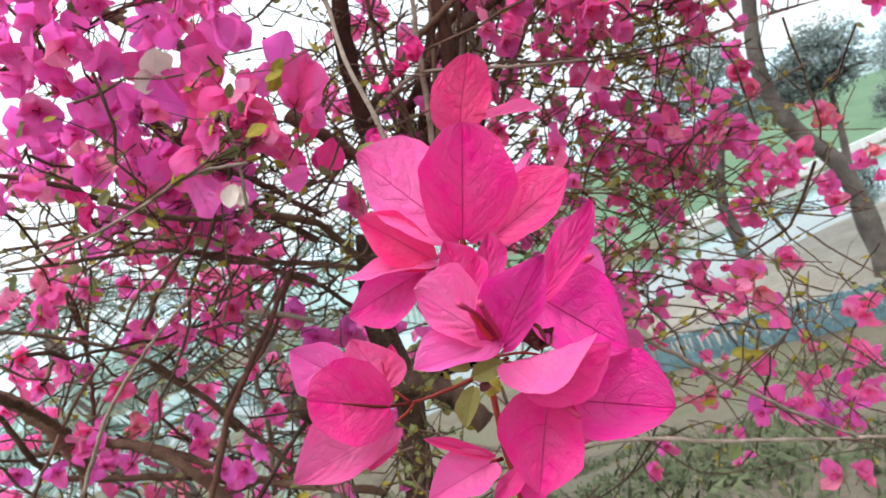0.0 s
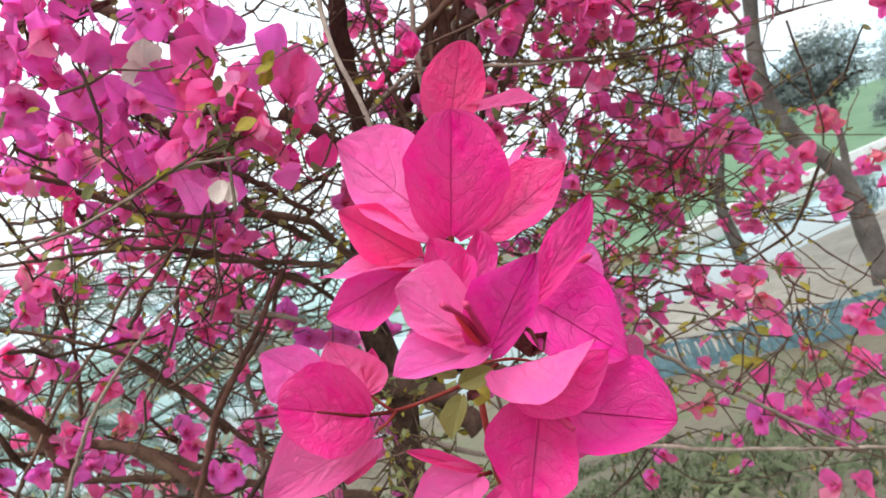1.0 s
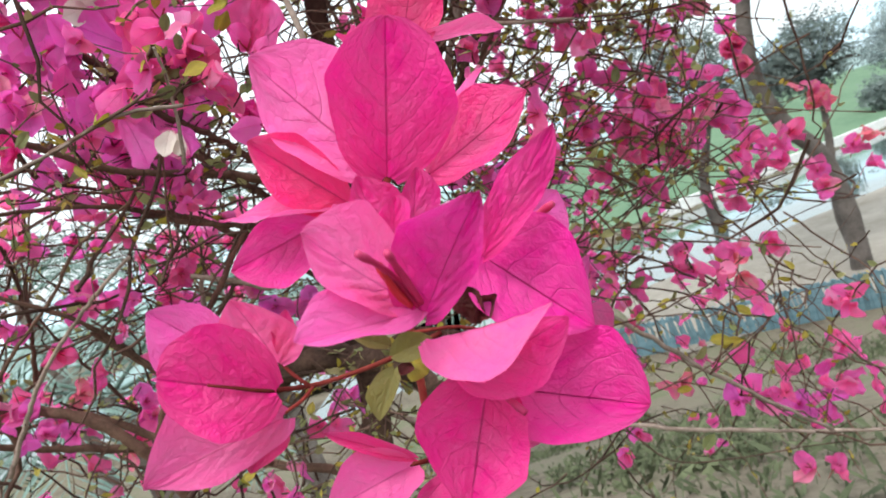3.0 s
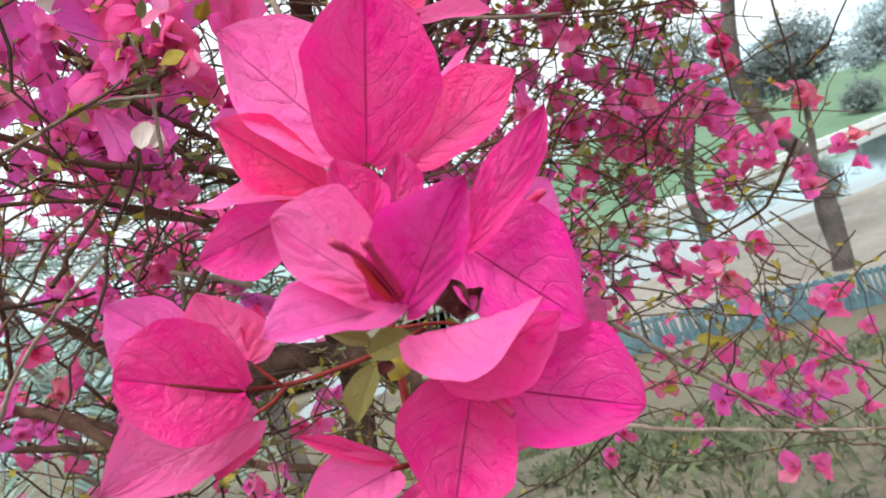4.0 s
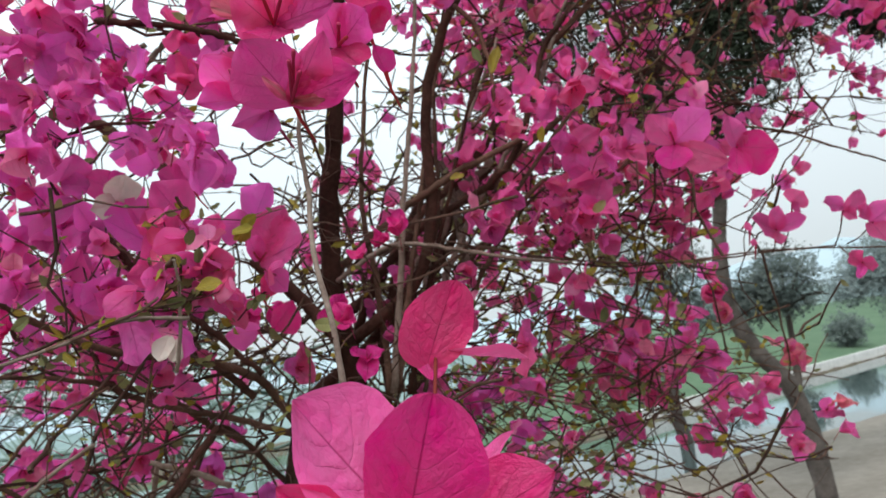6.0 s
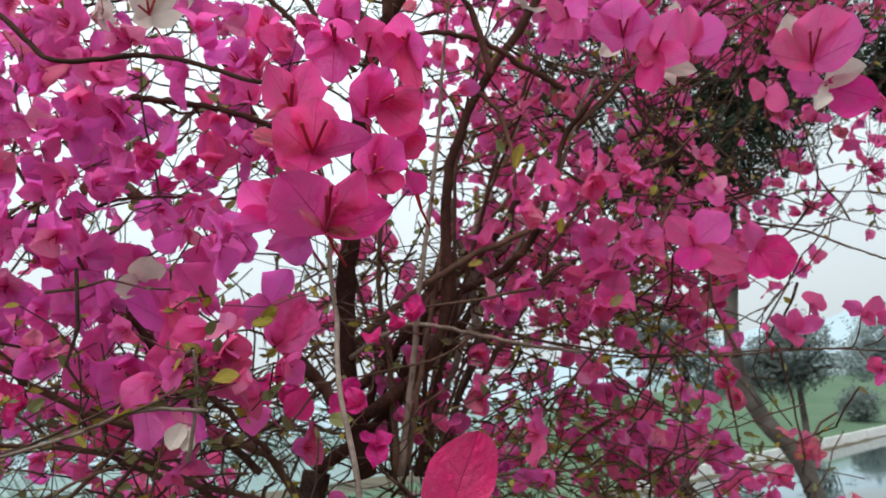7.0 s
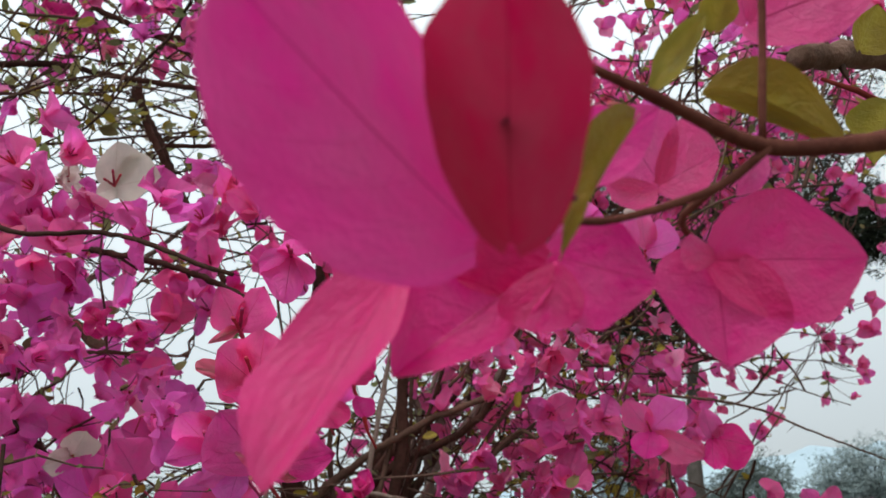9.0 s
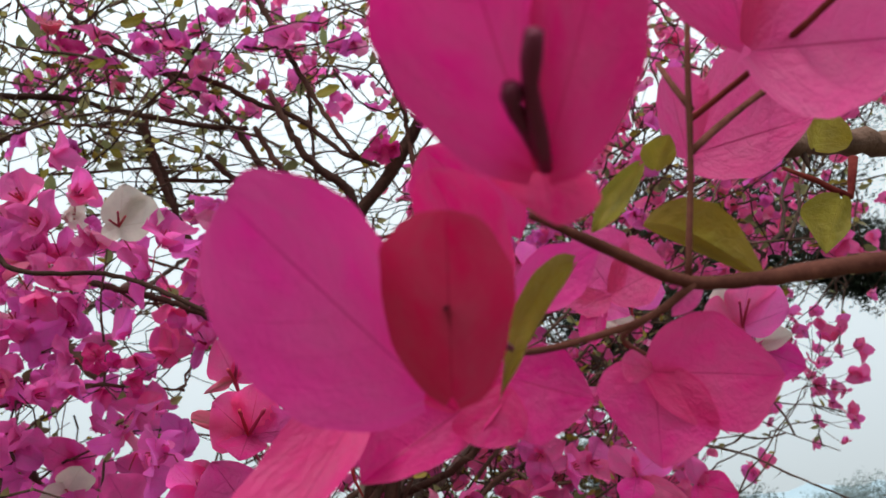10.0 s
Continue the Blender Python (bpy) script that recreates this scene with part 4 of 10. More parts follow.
branch([(-0.131, 0.7725, 2.3401), (-0.0906, 0.7687, 2.2399), (-0.0534, 0.7635, 2.156), (-0.0125, 0.7585, 2.0696), (0.0073, 0.7492, 2.0325)], 0.0043, 0.0031, BARK_DARK, thorns=4)
branch([(0.0425, 0.737, 2.1722), (0.0603, 0.7416, 2.1203), (0.0712, 0.7452, 2.0789)], 0.004, 0.003, BARK_DARK, thorns=3)
branch([(-0.5534, 0.9307, 2.253), (-0.4217, 0.9315, 2.2436), (-0.3295, 0.9334, 2.2223), (-0.2451, 0.9366, 2.1852)], 0.0025, 0.002, BARK_DARK, thorns=2)
branch([(-0.5397, 0.9395, 2.1528), (-0.4618, 0.9388, 2.1607), (-0.35, 0.9387, 2.1617), (-0.2444, 0.9386, 2.1633)], 0.0025, 0.002, BARK_DARK, thorns=2)
branch([(-0.3307, 0.9317, 2.2421), (-0.2964, 0.9212, 2.1704), (-0.2636, 0.9112, 2.0942), (-0.2398, 0.902, 2.0072)], 0.0047, 0.0039, BARK_DARK, thorns=2)
branch([(-0.0754, 0.9251, 2.3168), (-0.0697, 0.9359, 2.1938), (-0.0574, 0.949, 2.0438)], 0.003, 0.002, BARK_DARK, thorns=2)
branch([(-0.0576, 0.9095, 1.4626), (-0.0278, 0.8875, 1.5763), (-0.0094, 0.8684, 1.6574), (0.0309, 0.8432, 1.8073), (0.0638, 0.8183, 1.955), (0.0846, 0.7999, 2.0271)], 0.004, 0.0014, STEM_GREY, thorns=6)
branch([(-0.0395, 0.9802, 1.4575), (-0.0152, 0.9573, 1.5822), (0.0303, 0.938, 1.6649), (0.0597, 0.9104, 1.8424), (0.1289, 0.8836, 2.0116), (0.1638, 0.8647, 2.0893)], 0.0034, 0.0012, BARK, thorns=3)
branch([(-0.034, 1.0206, 1.4551), (0.0044, 1.0145, 1.5942), (0.059, 1.011, 1.7031), (0.1088, 1.0046, 1.8449), (0.1982, 0.9964, 2.0076), (0.2515, 0.9939, 2.1043)], 0.0047, 0.0016, BARK, thorns=3)
branch([(-0.0425, 1.0306, 1.4557), (0.0166, 1.0015, 1.5818), (0.0776, 0.9755, 1.6722), (0.1722, 0.9478, 1.7822), (0.2318, 0.9202, 1.8908), (0.2889, 0.896, 1.9611)], 0.0049, 0.0017, STEM_GREY, thorns=6)
branch([(-0.0448, 0.9701, 1.4585), (-0.0041, 0.9409, 1.563), (0.0432, 0.9115, 1.669), (0.0858, 0.8832, 1.764), (0.1398, 0.855, 1.8562), (0.1759, 0.8292, 1.9215)], 0.0034, 0.0012, BARK_DARK, thorns=6)
branch([(-0.0203, 1.0308, 1.4531), (0.0356, 1.0256, 1.5818), (0.1092, 1.0244, 1.664), (0.2064, 1.0216, 1.7656), (0.3042, 1.0202, 1.8497), (0.3847, 1.0186, 1.9365)], 0.0041, 0.0015, BARK, thorns=6)
branch([(-0.0529, 0.9197, 1.4616), (-0.0209, 0.9119, 1.5732), (0.0096, 0.9056, 1.668), (0.0407, 0.8982, 1.7754), (0.0812, 0.8909, 1.882), (0.1102, 0.8857, 1.9647)], 0.0039, 0.0014, BARK, thorns=2)
branch([(-0.0286, 1.0005, 1.4553), (0.0499, 0.9948, 1.5892), (0.1411, 0.994, 1.6677), (0.2274, 0.9959, 1.7147), (0.3265, 0.9985, 1.7541), (0.4132, 0.9975, 1.8335)], 0.00288, 0.001008, TWIG, thorns=3)
branch([(-0.0677, 0.9699, 1.4614), (-0.0586, 0.9445, 1.5906), (-0.0594, 0.9218, 1.6891), (-0.0341, 0.8974, 1.808), (0.0015, 0.8725, 1.9322), (0.0202, 0.8518, 2.0072)], 0.0043, 0.0015, BARK, thorns=5)
branch([(-0.0248, 0.9502, 1.457), (0.021, 0.9628, 1.565), (0.0927, 0.9757, 1.6702), (0.1571, 0.9897, 1.7623), (0.206, 1.0035, 1.8567), (0.258, 1.0171, 1.9542)], 0.002448, 0.000864, TWIG, thorns=3)
branch([(-0.0773, 1.0403, 1.4596), (-0.0775, 1.0063, 1.5732), (-0.0902, 0.9716, 1.6943), (-0.1134, 0.9367, 1.8177), (-0.1204, 0.9025, 1.9331), (-0.1322, 0.8717, 2.0093)], 0.0032, 0.0011, BARK, thorns=2)
branch([(-0.0244, 1.0409, 1.4531), (0.0579, 0.9922, 1.5735), (0.1588, 0.9447, 1.6805), (0.1969, 0.908, 1.6632), (0.2474, 0.8701, 1.6611), (0.2898, 0.8271, 1.7165)], 0.0045, 0.0016, BARK, thorns=4)
branch([(-0.0676, 1.0303, 1.4588), (-0.0239, 1.0163, 1.5958), (0.0304, 1.0066, 1.6842), (0.0767, 0.9966, 1.7755), (0.1296, 0.9871, 1.8606), (0.1758, 0.9777, 1.9456)], 0.0047, 0.0017, STEM_GREY, thorns=2)
# boughs to the west
branch([(-0.1812, 0.9514, 1.4432), (-0.2025, 0.8874, 1.5052), (-0.251, 0.8264, 1.5326), (-0.3011, 0.7667, 1.5466), (-0.3304, 0.7063, 1.5681), (-0.3516, 0.6452, 1.5955), (-0.384, 0.5847, 1.6183)], 0.005, 0.0022, BARK, thorns=6)
branch([(-0.1839, 0.952, 1.4363), (-0.2496, 0.8988, 1.4706), (-0.3087, 0.8462, 1.498), (-0.3499, 0.7933, 1.5285), (-0.4035, 0.7422, 1.5399), (-0.4652, 0.6909, 1.5526)], 0.004, 0.0017, BARK, thorns=4)
branch([(-0.2125, 0.8974, 1.4867), (-0.274, 0.8602, 1.5672), (-0.3132, 0.8215, 1.6661), (-0.3464, 0.7886, 1.6972), (-0.3973, 0.7534, 1.7556), (-0.4342, 0.7195, 1.7992)], 0.0045, 0.0022, BARK, thorns=4)
branch([(-0.2183, 1.0072, 1.3794), (-0.2744, 0.9599, 1.4609), (-0.304, 0.924, 1.4122), (-0.3346, 0.887, 1.376), (-0.368, 0.8496, 1.3448), (-0.3774, 0.8137, 1.2955)], 0.0034, 0.0025, BARK, thorns=3)
branch([(-0.2826, 1.0292, 1.1277), (-0.3597, 0.995, 1.1741), (-0.444, 0.9599, 1.231), (-0.5014, 0.9239, 1.2979), (-0.5633, 0.8901, 1.3408), (-0.6449, 0.858, 1.3631)], 0.0062, 0.004, BARK, thorns=4)
branch([(-0.4784, 1.0218, 1.2114), (-0.5169, 0.9681, 1.252), (-0.6323, 0.9129, 1.3096), (-0.6369, 0.8596, 1.3451), (-0.6251, 0.8001, 1.4517)], 0.0056, 0.0034, BARK, thorns=3)
branch([(-0.3308, 0.9232, 1.1918), (-0.3953, 0.8596, 1.3445), (-0.4238, 0.8026, 1.4228), (-0.4729, 0.7478, 1.4756), (-0.5134, 0.6951, 1.504)], 0.0034, 0.0019, BARK, thorns=3)
branch([(-0.5473, 0.8068, 1.375), (-0.5022, 0.7029, 1.4144), (-0.4628, 0.5996, 1.4485)], 0.0045, 0.004, BARK, thorns=2)
branch([(-0.1459, 0.5424, 1.5279), (-0.1838, 0.5295, 1.5324), (-0.2172, 0.5178, 1.5227), (-0.2717, 0.5061, 1.5131), (-0.3332, 0.4934, 1.5151)], 0.0013, 0.001, STEM_GREY, thorns=5)
branch([(-0.5702, 0.8142, 1.2898), (-0.4716, 0.773, 1.3793), (-0.3719, 0.7345, 1.4359), (-0.298, 0.6988, 1.4622)], 0.0028, 0.0017, STEM_GREY, thorns=3)
branch([(-0.6294, 0.8125, 1.3096), (-0.5091, 0.7792, 1.4036), (-0.4139, 0.7496, 1.4545), (-0.3577, 0.7216, 1.4876), (-0.2786, 0.6948, 1.5077)], 0.0025, 0.0014, BARK, thorns=3)
branch([(-0.4855, 1.1271, 1.1561), (-0.4374, 1.084, 1.2659), (-0.4078, 1.0412, 1.3728), (-0.3702, 1.0009, 1.4511)], 0.0045, 0.0034, STEM_GREY, thorns=2)
branch([(-0.6528, 1.0089, 1.3599), (-0.5869, 0.9506, 1.452), (-0.5461, 0.8927, 1.5405)], 0.0034, 0.0022, BARK, thorns=2)
branch([(-0.2336, 0.8224, 1.4597), (-0.2432, 0.8015, 1.4430), (-0.2625, 0.7798, 1.4114), (-0.2944, 0.7568, 1.3732), (-0.3314, 0.7434, 1.3295), (-0.3493, 0.7419, 1.2985), (-0.3812, 0.7491, 1.2561)], 0.0028, 0.0036, BARK_DARK, thorns=4)
branch([(-0.5259, 0.8229, 1.3520), (-0.4821, 0.8380, 1.3228), (-0.4569, 0.8614, 1.2823), (-0.4462, 0.9036, 1.2200), (-0.4565, 0.9538, 1.1427)], 0.0055, 0.0085, BARK, thorns=2)
branch([(-0.3799, 0.8862, 1.5358), (-0.3444, 0.9003, 1.5182), (-0.3067, 0.9147, 1.4957), (-0.2830, 0.9377, 1.4669), (-0.2546, 0.9713, 1.4411)], 0.003, 0.0042, BARK, thorns=2)
branch([(-0.3203, 0.8537, 1.4369), (-0.2875, 0.8776, 1.4191), (-0.2539, 0.9016, 1.3955)], 0.0026, 0.0034, STEM_GREY, thorns=2)
branch([(-0.4316, 0.8221, 1.4125), (-0.4169, 0.8442, 1.3811), (-0.3986, 0.8667, 1.3430), (-0.4008, 0.9073, 1.2994)], 0.003, 0.0045, BARK, thorns=2)
branch([(-0.5930, 0.7640, 1.4551), (-0.5742, 0.7866, 1.4198), (-0.5697, 0.8178, 1.3772), (-0.5867, 0.8671, 1.3231)], 0.0075, 0.0095, BARK, thorns=2)
branch([(-0.4746, 0.9677, 1.9692), (-0.3967, 1.0025, 1.8887), (-0.3568, 1.0187, 1.8509), (-0.3048, 1.0376, 1.8056)], 0.008, 0.0095, BARK, thorns=2)
branch([(-0.4684, 1.0758, 1.9767), (-0.4058, 1.0566, 2.0053), (-0.3538, 1.0566, 2.0418)], 0.005, 0.0042, STEM_GREY, thorns=2)
# boughs to the east
branch([(-0.1806, 1.0025, 1.4325), (-0.1065, 1.0168, 1.4131), (-0.0593, 1.0375, 1.3192), (0.0411, 1.0541, 1.273), (0.1029, 1.0702, 1.232), (0.1603, 1.0878, 1.1749), (0.2285, 1.1073, 1.0955), (0.3007, 1.1262, 1.0227), (0.3817, 1.1454, 0.9461)], 0.0055, 0.0023, STEM_GREY, thorns=8)
branch([(-0.2468, 1.0211, 1.2196), (-0.1012, 1.0637, 1.1154), (0.0868, 1.1022, 1.0579), (0.1814, 1.1398, 1.0102), (0.2976, 1.1777, 0.9596), (0.4423, 1.2161, 0.904), (0.5645, 1.2533, 0.8611)], 0.004, 0.0025, STEM_GREY, thorns=6)
branch([(-0.2435, 1.0242, 1.184), (-0.1099, 1.0657, 1.0918), (0.0715, 1.1018, 1.0632), (0.1503, 1.1434, 0.97), (0.244, 1.1802, 0.9306), (0.3635, 1.2163, 0.902), (0.4766, 1.2528, 0.8667)], 0.001584, 0.000864, TWIG, thorns=4)
branch([(-0.1027, 0.9444, 1.5228), (-0.0154, 0.9325, 1.5871), (0.0564, 0.9236, 1.617), (0.1212, 0.9194, 1.5938), (0.1915, 0.915, 1.5719), (0.2548, 0.9101, 1.5559), (0.3243, 0.9049, 1.5443), (0.4004, 0.899, 1.5394), (0.4729, 0.8934, 1.5318)], 0.001728, 0.000864, TWIG, thorns=8)
branch([(-0.107, 0.9934, 1.536), (0.049, 1.0157, 1.6099), (0.1517, 1.0473, 1.576), (0.2277, 1.0784, 1.5485), (0.2881, 1.1101, 1.5138), (0.3596, 1.1443, 1.4519), (0.4588, 1.1766, 1.4093), (0.6014, 1.2097, 1.3589)], 0.001584, 0.000864, TWIG, thorns=6)
branch([(0.13, 1.0019, 1.4389), (0.2153, 1.0525, 1.4353), (0.2681, 1.1044, 1.4158), (0.3273, 1.1581, 1.3755), (0.3864, 1.2107, 1.3474)], 0.001368, 0.000864, TWIG, thorns=2)
branch([(0.0973, 1.0023, 1.4353), (0.1738, 1.0651, 1.4057), (0.2471, 1.1309, 1.3413), (0.3287, 1.197, 1.2743), (0.4141, 1.2644, 1.1923), (0.4238, 1.3335, 1.091)], 0.001368, 0.000864, TWIG, thorns=3)
branch([(0.064, 1.0103, 1.3431), (0.137, 1.0638, 1.3052), (0.201, 1.1171, 1.2699), (0.2643, 1.1721, 1.2155), (0.3324, 1.2274, 1.1571)], 0.001368, 0.000864, TWIG, thorns=3)
branch([(0.2184, 1.0309, 1.1083), (0.3289, 1.0882, 1.1412), (0.3677, 1.1442, 1.1899), (0.3871, 1.2005, 1.2342), (0.5062, 1.2597, 1.2468), (0.6046, 1.3212, 1.2314)], 0.00108, 0.000792, TWIG, thorns=3)
branch([(0.1313, 1.0311, 1.1056), (0.2237, 1.0815, 1.103), (0.3205, 1.1302, 1.1201), (0.3975, 1.1787, 1.1396), (0.4683, 1.23, 1.1273)], 0.00108, 0.000792, TWIG, thorns=3)
branch([(-0.171, 0.9985, 1.4784), (-0.0755, 1.018, 1.5427), (-0.0295, 1.0356, 1.6281), (0.0551, 1.0543, 1.7012), (0.1415, 1.0729, 1.7755)], 0.0078, 0.0055, BARK_DARK, thorns=5)
branch([(-0.1303, 0.9913, 1.561), (-0.0688, 1.0207, 1.6072), (-0.0052, 1.0463, 1.6975), (0.0458, 1.071, 1.7971)], 0.007, 0.0055, BARK_DARK, thorns=5)
# the slender shoot before the crown
branch([(-0.0255, 0.3864, 1.5909), (-0.026, 0.3742, 1.5687), (-0.0235, 0.3626, 1.5407), (-0.0231, 0.3511, 1.5118), (-0.0182, 0.3397, 1.4817), (-0.0156, 0.328, 1.4543)], 0.0009, 0.0012, STEM_GREY, thorns=6)
branch([(-0.3103, 0.9148, 1.2873), (-0.2346, 0.9009, 1.3028), (-0.1735, 0.8898, 1.286), (-0.1252, 0.8796, 1.2594), (-0.0931, 0.8713, 1.2108)], 0.016, 0.014, TRUNK_BARK, thorns=2)
branch([(-0.2018, 0.9668, 1.2673), (-0.1075, 0.9144, 1.2918), (-0.0428, 0.8667, 1.2642), (-0.017, 0.8198, 1.2256)], 0.008, 0.005, BARK_DARK, thorns=2)

# single flowers, west side of the crown
flower((-0.2821, 0.5906, 1.894), 0.0373, (-0.223, -0.983, 0.218), PINK, (7, 4, 6), 72, 20)
flower((-0.2555, 0.5797, 1.8602), 0.0341, (-0.342, -1.033, 0.109), PURPLE, (7, 1, 6), 66, -37)
flower((-0.2149, 0.5458, 1.8695), 0.0257, (0.788, -1.023, -0.235), PINK, (3, 1, 0), 50, 29)
flower((-0.24, 0.5825, 1.8735), 0.0229, (0.893, -0.265, -0.412), CREAM, (1, 0, 5), 50, 35)
flower((-0.2794, 0.5483, 1.8387), 0.0257, (1.11, -1.012, 0.44), PURPLE, (1, 2, 3), 72, -45)
flower((-0.29, 0.5476, 1.8716), 0.0258, (-1.662, -0.064, 0.276), PURPLE, (6, 7, 4), 72, -29)
flower((-0.2953, 0.5372, 1.8393), 0.0251, (-1.288, -0.85, 0.424), PURPLE, (0, 7, 3), 58, 37)
flower((-0.2729, 0.6136, 1.8494), 0.0313, (-0.471, -1.688, 1.398), PURPLE, (7, 0, 5), 40, -42)
flower((-0.2197, 0.5494, 1.7899), 0.0298, (1.661, -1.203, 0.896), PINK, (6, 4, 0), 66, -42)
flower((-0.2855, 0.5926, 1.8283), 0.0278, (-0.963, -0.714, 0.127), PURPLE, (0, 1, 7), 66, -46)
flower((-0.3062, 0.6033, 1.8234), 0.0283, (0.475, -0.693, 0.234), PINK, (3, 6, 0), 50, -57)
flower((-0.2798, 0.5262, 1.7719), 0.0242, (-0.635, -1.054, -0.575), PURPLE, (6, 4, 5), 66, 2)
flower((-0.29, 0.5715, 1.7764), 0.0244, (-1.533, -0.202, -0.213), PURPLE, (4, 2, 3), 40, 15)
flower((-0.2591, 0.57, 1.7712), 0.0264, (0.238, -1.36, 0.173), PURPLE, (0, 7, 5), 72, -34)
flower((-0.2575, 0.5877, 1.7897), 0.0228, (0.259, -0.516, 0.625), PURPLE, (7, 3, 4), 66, -36)
flower((-0.2308, 0.6064, 1.8032), 0.0307, (-0.465, -0.177, -0.851), PURPLE, (4, 6, 0), 58, -20)
flower((-0.2381, 0.6121, 1.7801), 0.0238, (0.393, -0.356, 0.057), PURPLE, (7, 5, 6), 72, 8)
flower((-0.2083, 0.5645, 1.7346), 0.0196, (-3.486, -0.999, 0.402), PURPLE, (4, 0, 2), 50, -43)
flower((-0.2702, 0.5589, 1.7529), 0.0258, (0.249, -0.647, 0.74), PURPLE, (0, 4, 7), 72, -45)
flower((-0.3166, 0.5853, 1.7713), 0.0272, (-0.669, -0.819, -0.277), PINK, (2, 5, 7), 72, 33)
flower((-0.3202, 0.5863, 1.7422), 0.0271, (0.344, -0.642, -0.122), PURPLE, (7, 5, 4), 40, -54)
flower((-0.2555, 0.5706, 1.7222), 0.0263, (-0.448, -0.918, -0.516), PINK, (1, 3, 0), 66, 39)
flower((-0.2196, 0.5402, 1.699), 0.0226, (1.038, -0.409, -0.254), PURPLE, (4, 5, 1), 40, -52)
flower((-0.1928, 0.5316, 1.703), 0.0162, (1.138, -1.328, -0.308), PURPLE, (1, 7, 5), 72, 12)
flower((-0.2039, 0.6005, 1.7466), 0.0162, (-0.308, -1.139, 0.402), MAGENTA, (6, 5, 7), 72, 40)
flower((-0.1532, 0.5464, 1.7077), 0.0104, (0.932, -0.559, -0.613), MAGENTA, (4, 5, 6), 58, -17)
flower((-0.1739, 0.613, 1.8287), 0.0360, (-0.994, -0.877, -0.304), PURPLE, (4, 2, 1), 58, 25)
flower((-0.1373, 0.5322, 1.8123), 0.0289, (1.355, -0.732, 1.366), PINK, (4, 2, 3), 40, 1)
flower((-0.2043, 0.5743, 1.8381), 0.0269, (0.981, -0.949, 1.213), PURPLE, (6, 3, 4), 66, 28)
flower((-0.2881, 0.5693, 1.68), 0.0282, (-0.439, -0.771, -0.133), PURPLE, (7, 6, 4), 66, 57)
flower((-0.2611, 0.5679, 1.6759), 0.0259, (0.219, -0.975, -0.906), PURPLE, (4, 0, 7), 58, -4)
flower((-0.3104, 0.5787, 1.6998), 0.0265, (-0.282, -0.261, 0.461), PURPLE, (1, 3, 2), 58, 24)
flower((-0.304, 0.6106, 1.5971), 0.0185, (0.615, -1.548, 1.511), PURPLE, (3, 6, 4), 40, -6)
flower((-0.3299, 0.6177, 1.6563), 0.0283, (0.536, -1.273, -0.484), PURPLE, (6, 1, 4), 50, -21)
flower((-0.144, 0.5646, 1.6547), 0.0320, (2.108, -0.082, -0.897), PURPLE, (7, 1, 3), 66, -41)
flower((-0.1266, 0.5503, 1.6526), 0.0292, (-0.788, -0.756, 0.038), PURPLE, (0, 2, 3), 66, 5)
flower((-0.3187, 0.6236, 1.5608), 0.0235, (-0.762, -1.529, 0.036), MAGENTA, (4, 2, 0), 58, 28)
flower((-0.1555, 0.7279, 1.9673), 0.0263, (-1.2, -0.066, -0.398), PURPLE, (1, 0, 6), 50, -12)
flower((-0.1501, 0.7378, 1.9442), 0.0266, (1.036, -0.682, -0.122), PURPLE, (6, 2, 3), 72, -17)
flower((-0.1847, 0.7813, 1.9769), 0.0210, (-1.3, -1.17, 0.182), PINK, (6, 3, 1), 40, -47)
flower((-0.1189, 0.6981, 1.9212), 0.0251, (0.022, -0.443, 0.132), PINK, (5, 2, 1), 66, 10)
flower((-0.1093, 0.7652, 1.9518), 0.0205, (-0.33, -0.841, -0.488), PINK, (0, 1, 3), 50, -6)
flower((-0.1587, 0.7289, 1.8983), 0.0406, (-0.192, -0.631, 0.21), PURPLE, (1, 6, 4), 66, -43)
flower((-0.1514, 0.7691, 1.9058), 0.0384, (-0.245, -0.222, 0.363), PINK, (6, 0, 5), 40, 28)
flower((-0.1542, 0.7289, 1.8607), 0.0376, (-0.403, -0.493, -0.211), PURPLE, (0, 5, 7), 72, 36)
flower((-0.1282, 0.7577, 1.9245), 0.0303, (0.638, -0.316, -0.405), PURPLE, (4, 1, 3), 40, -48)
flower((-0.1429, 0.7939, 1.5671), 0.0229, (-0.116, -0.849, -0.625), MAGENTA, (1, 2, 6), 40, 31)
flower((-0.1733, 0.759, 1.5576), 0.0218, (1.208, -0.728, -0.056), MAGENTA, (5, 4, 0), 58, -28)
flower((-0.0907, 0.764, 1.5421), 0.0267, (0.327, -0.361, 0), MAGENTA, (1, 5, 6), 66, -4)
flower((-0.1448, 0.8224, 1.5043), 0.0262, (1.203, -1.176, -0.321), PINK, (5, 3, 6), 66, -30)
flower((-0.065, 0.7835, 1.4946), 0.0223, (0.356, -0.826, 0.946), MAGENTA, (6, 2, 0), 72, 56)
flower((-0.0696, 0.7264, 1.5299), 0.0207, (-0.272, -0.713, 0.916), MAGENTA, (3, 4, 0), 50, 51)
flower((-0.0111, 0.7511, 1.6092), 0.0217, (-0.023, -1.194, 1.256), MAGENTA, (4, 0, 3), 40, -11)
flower((-0.0343, 0.7536, 1.6016), 0.0193, (0.594, -0.725, 0.709), MAGENTA, (3, 6, 5), 40, 59)

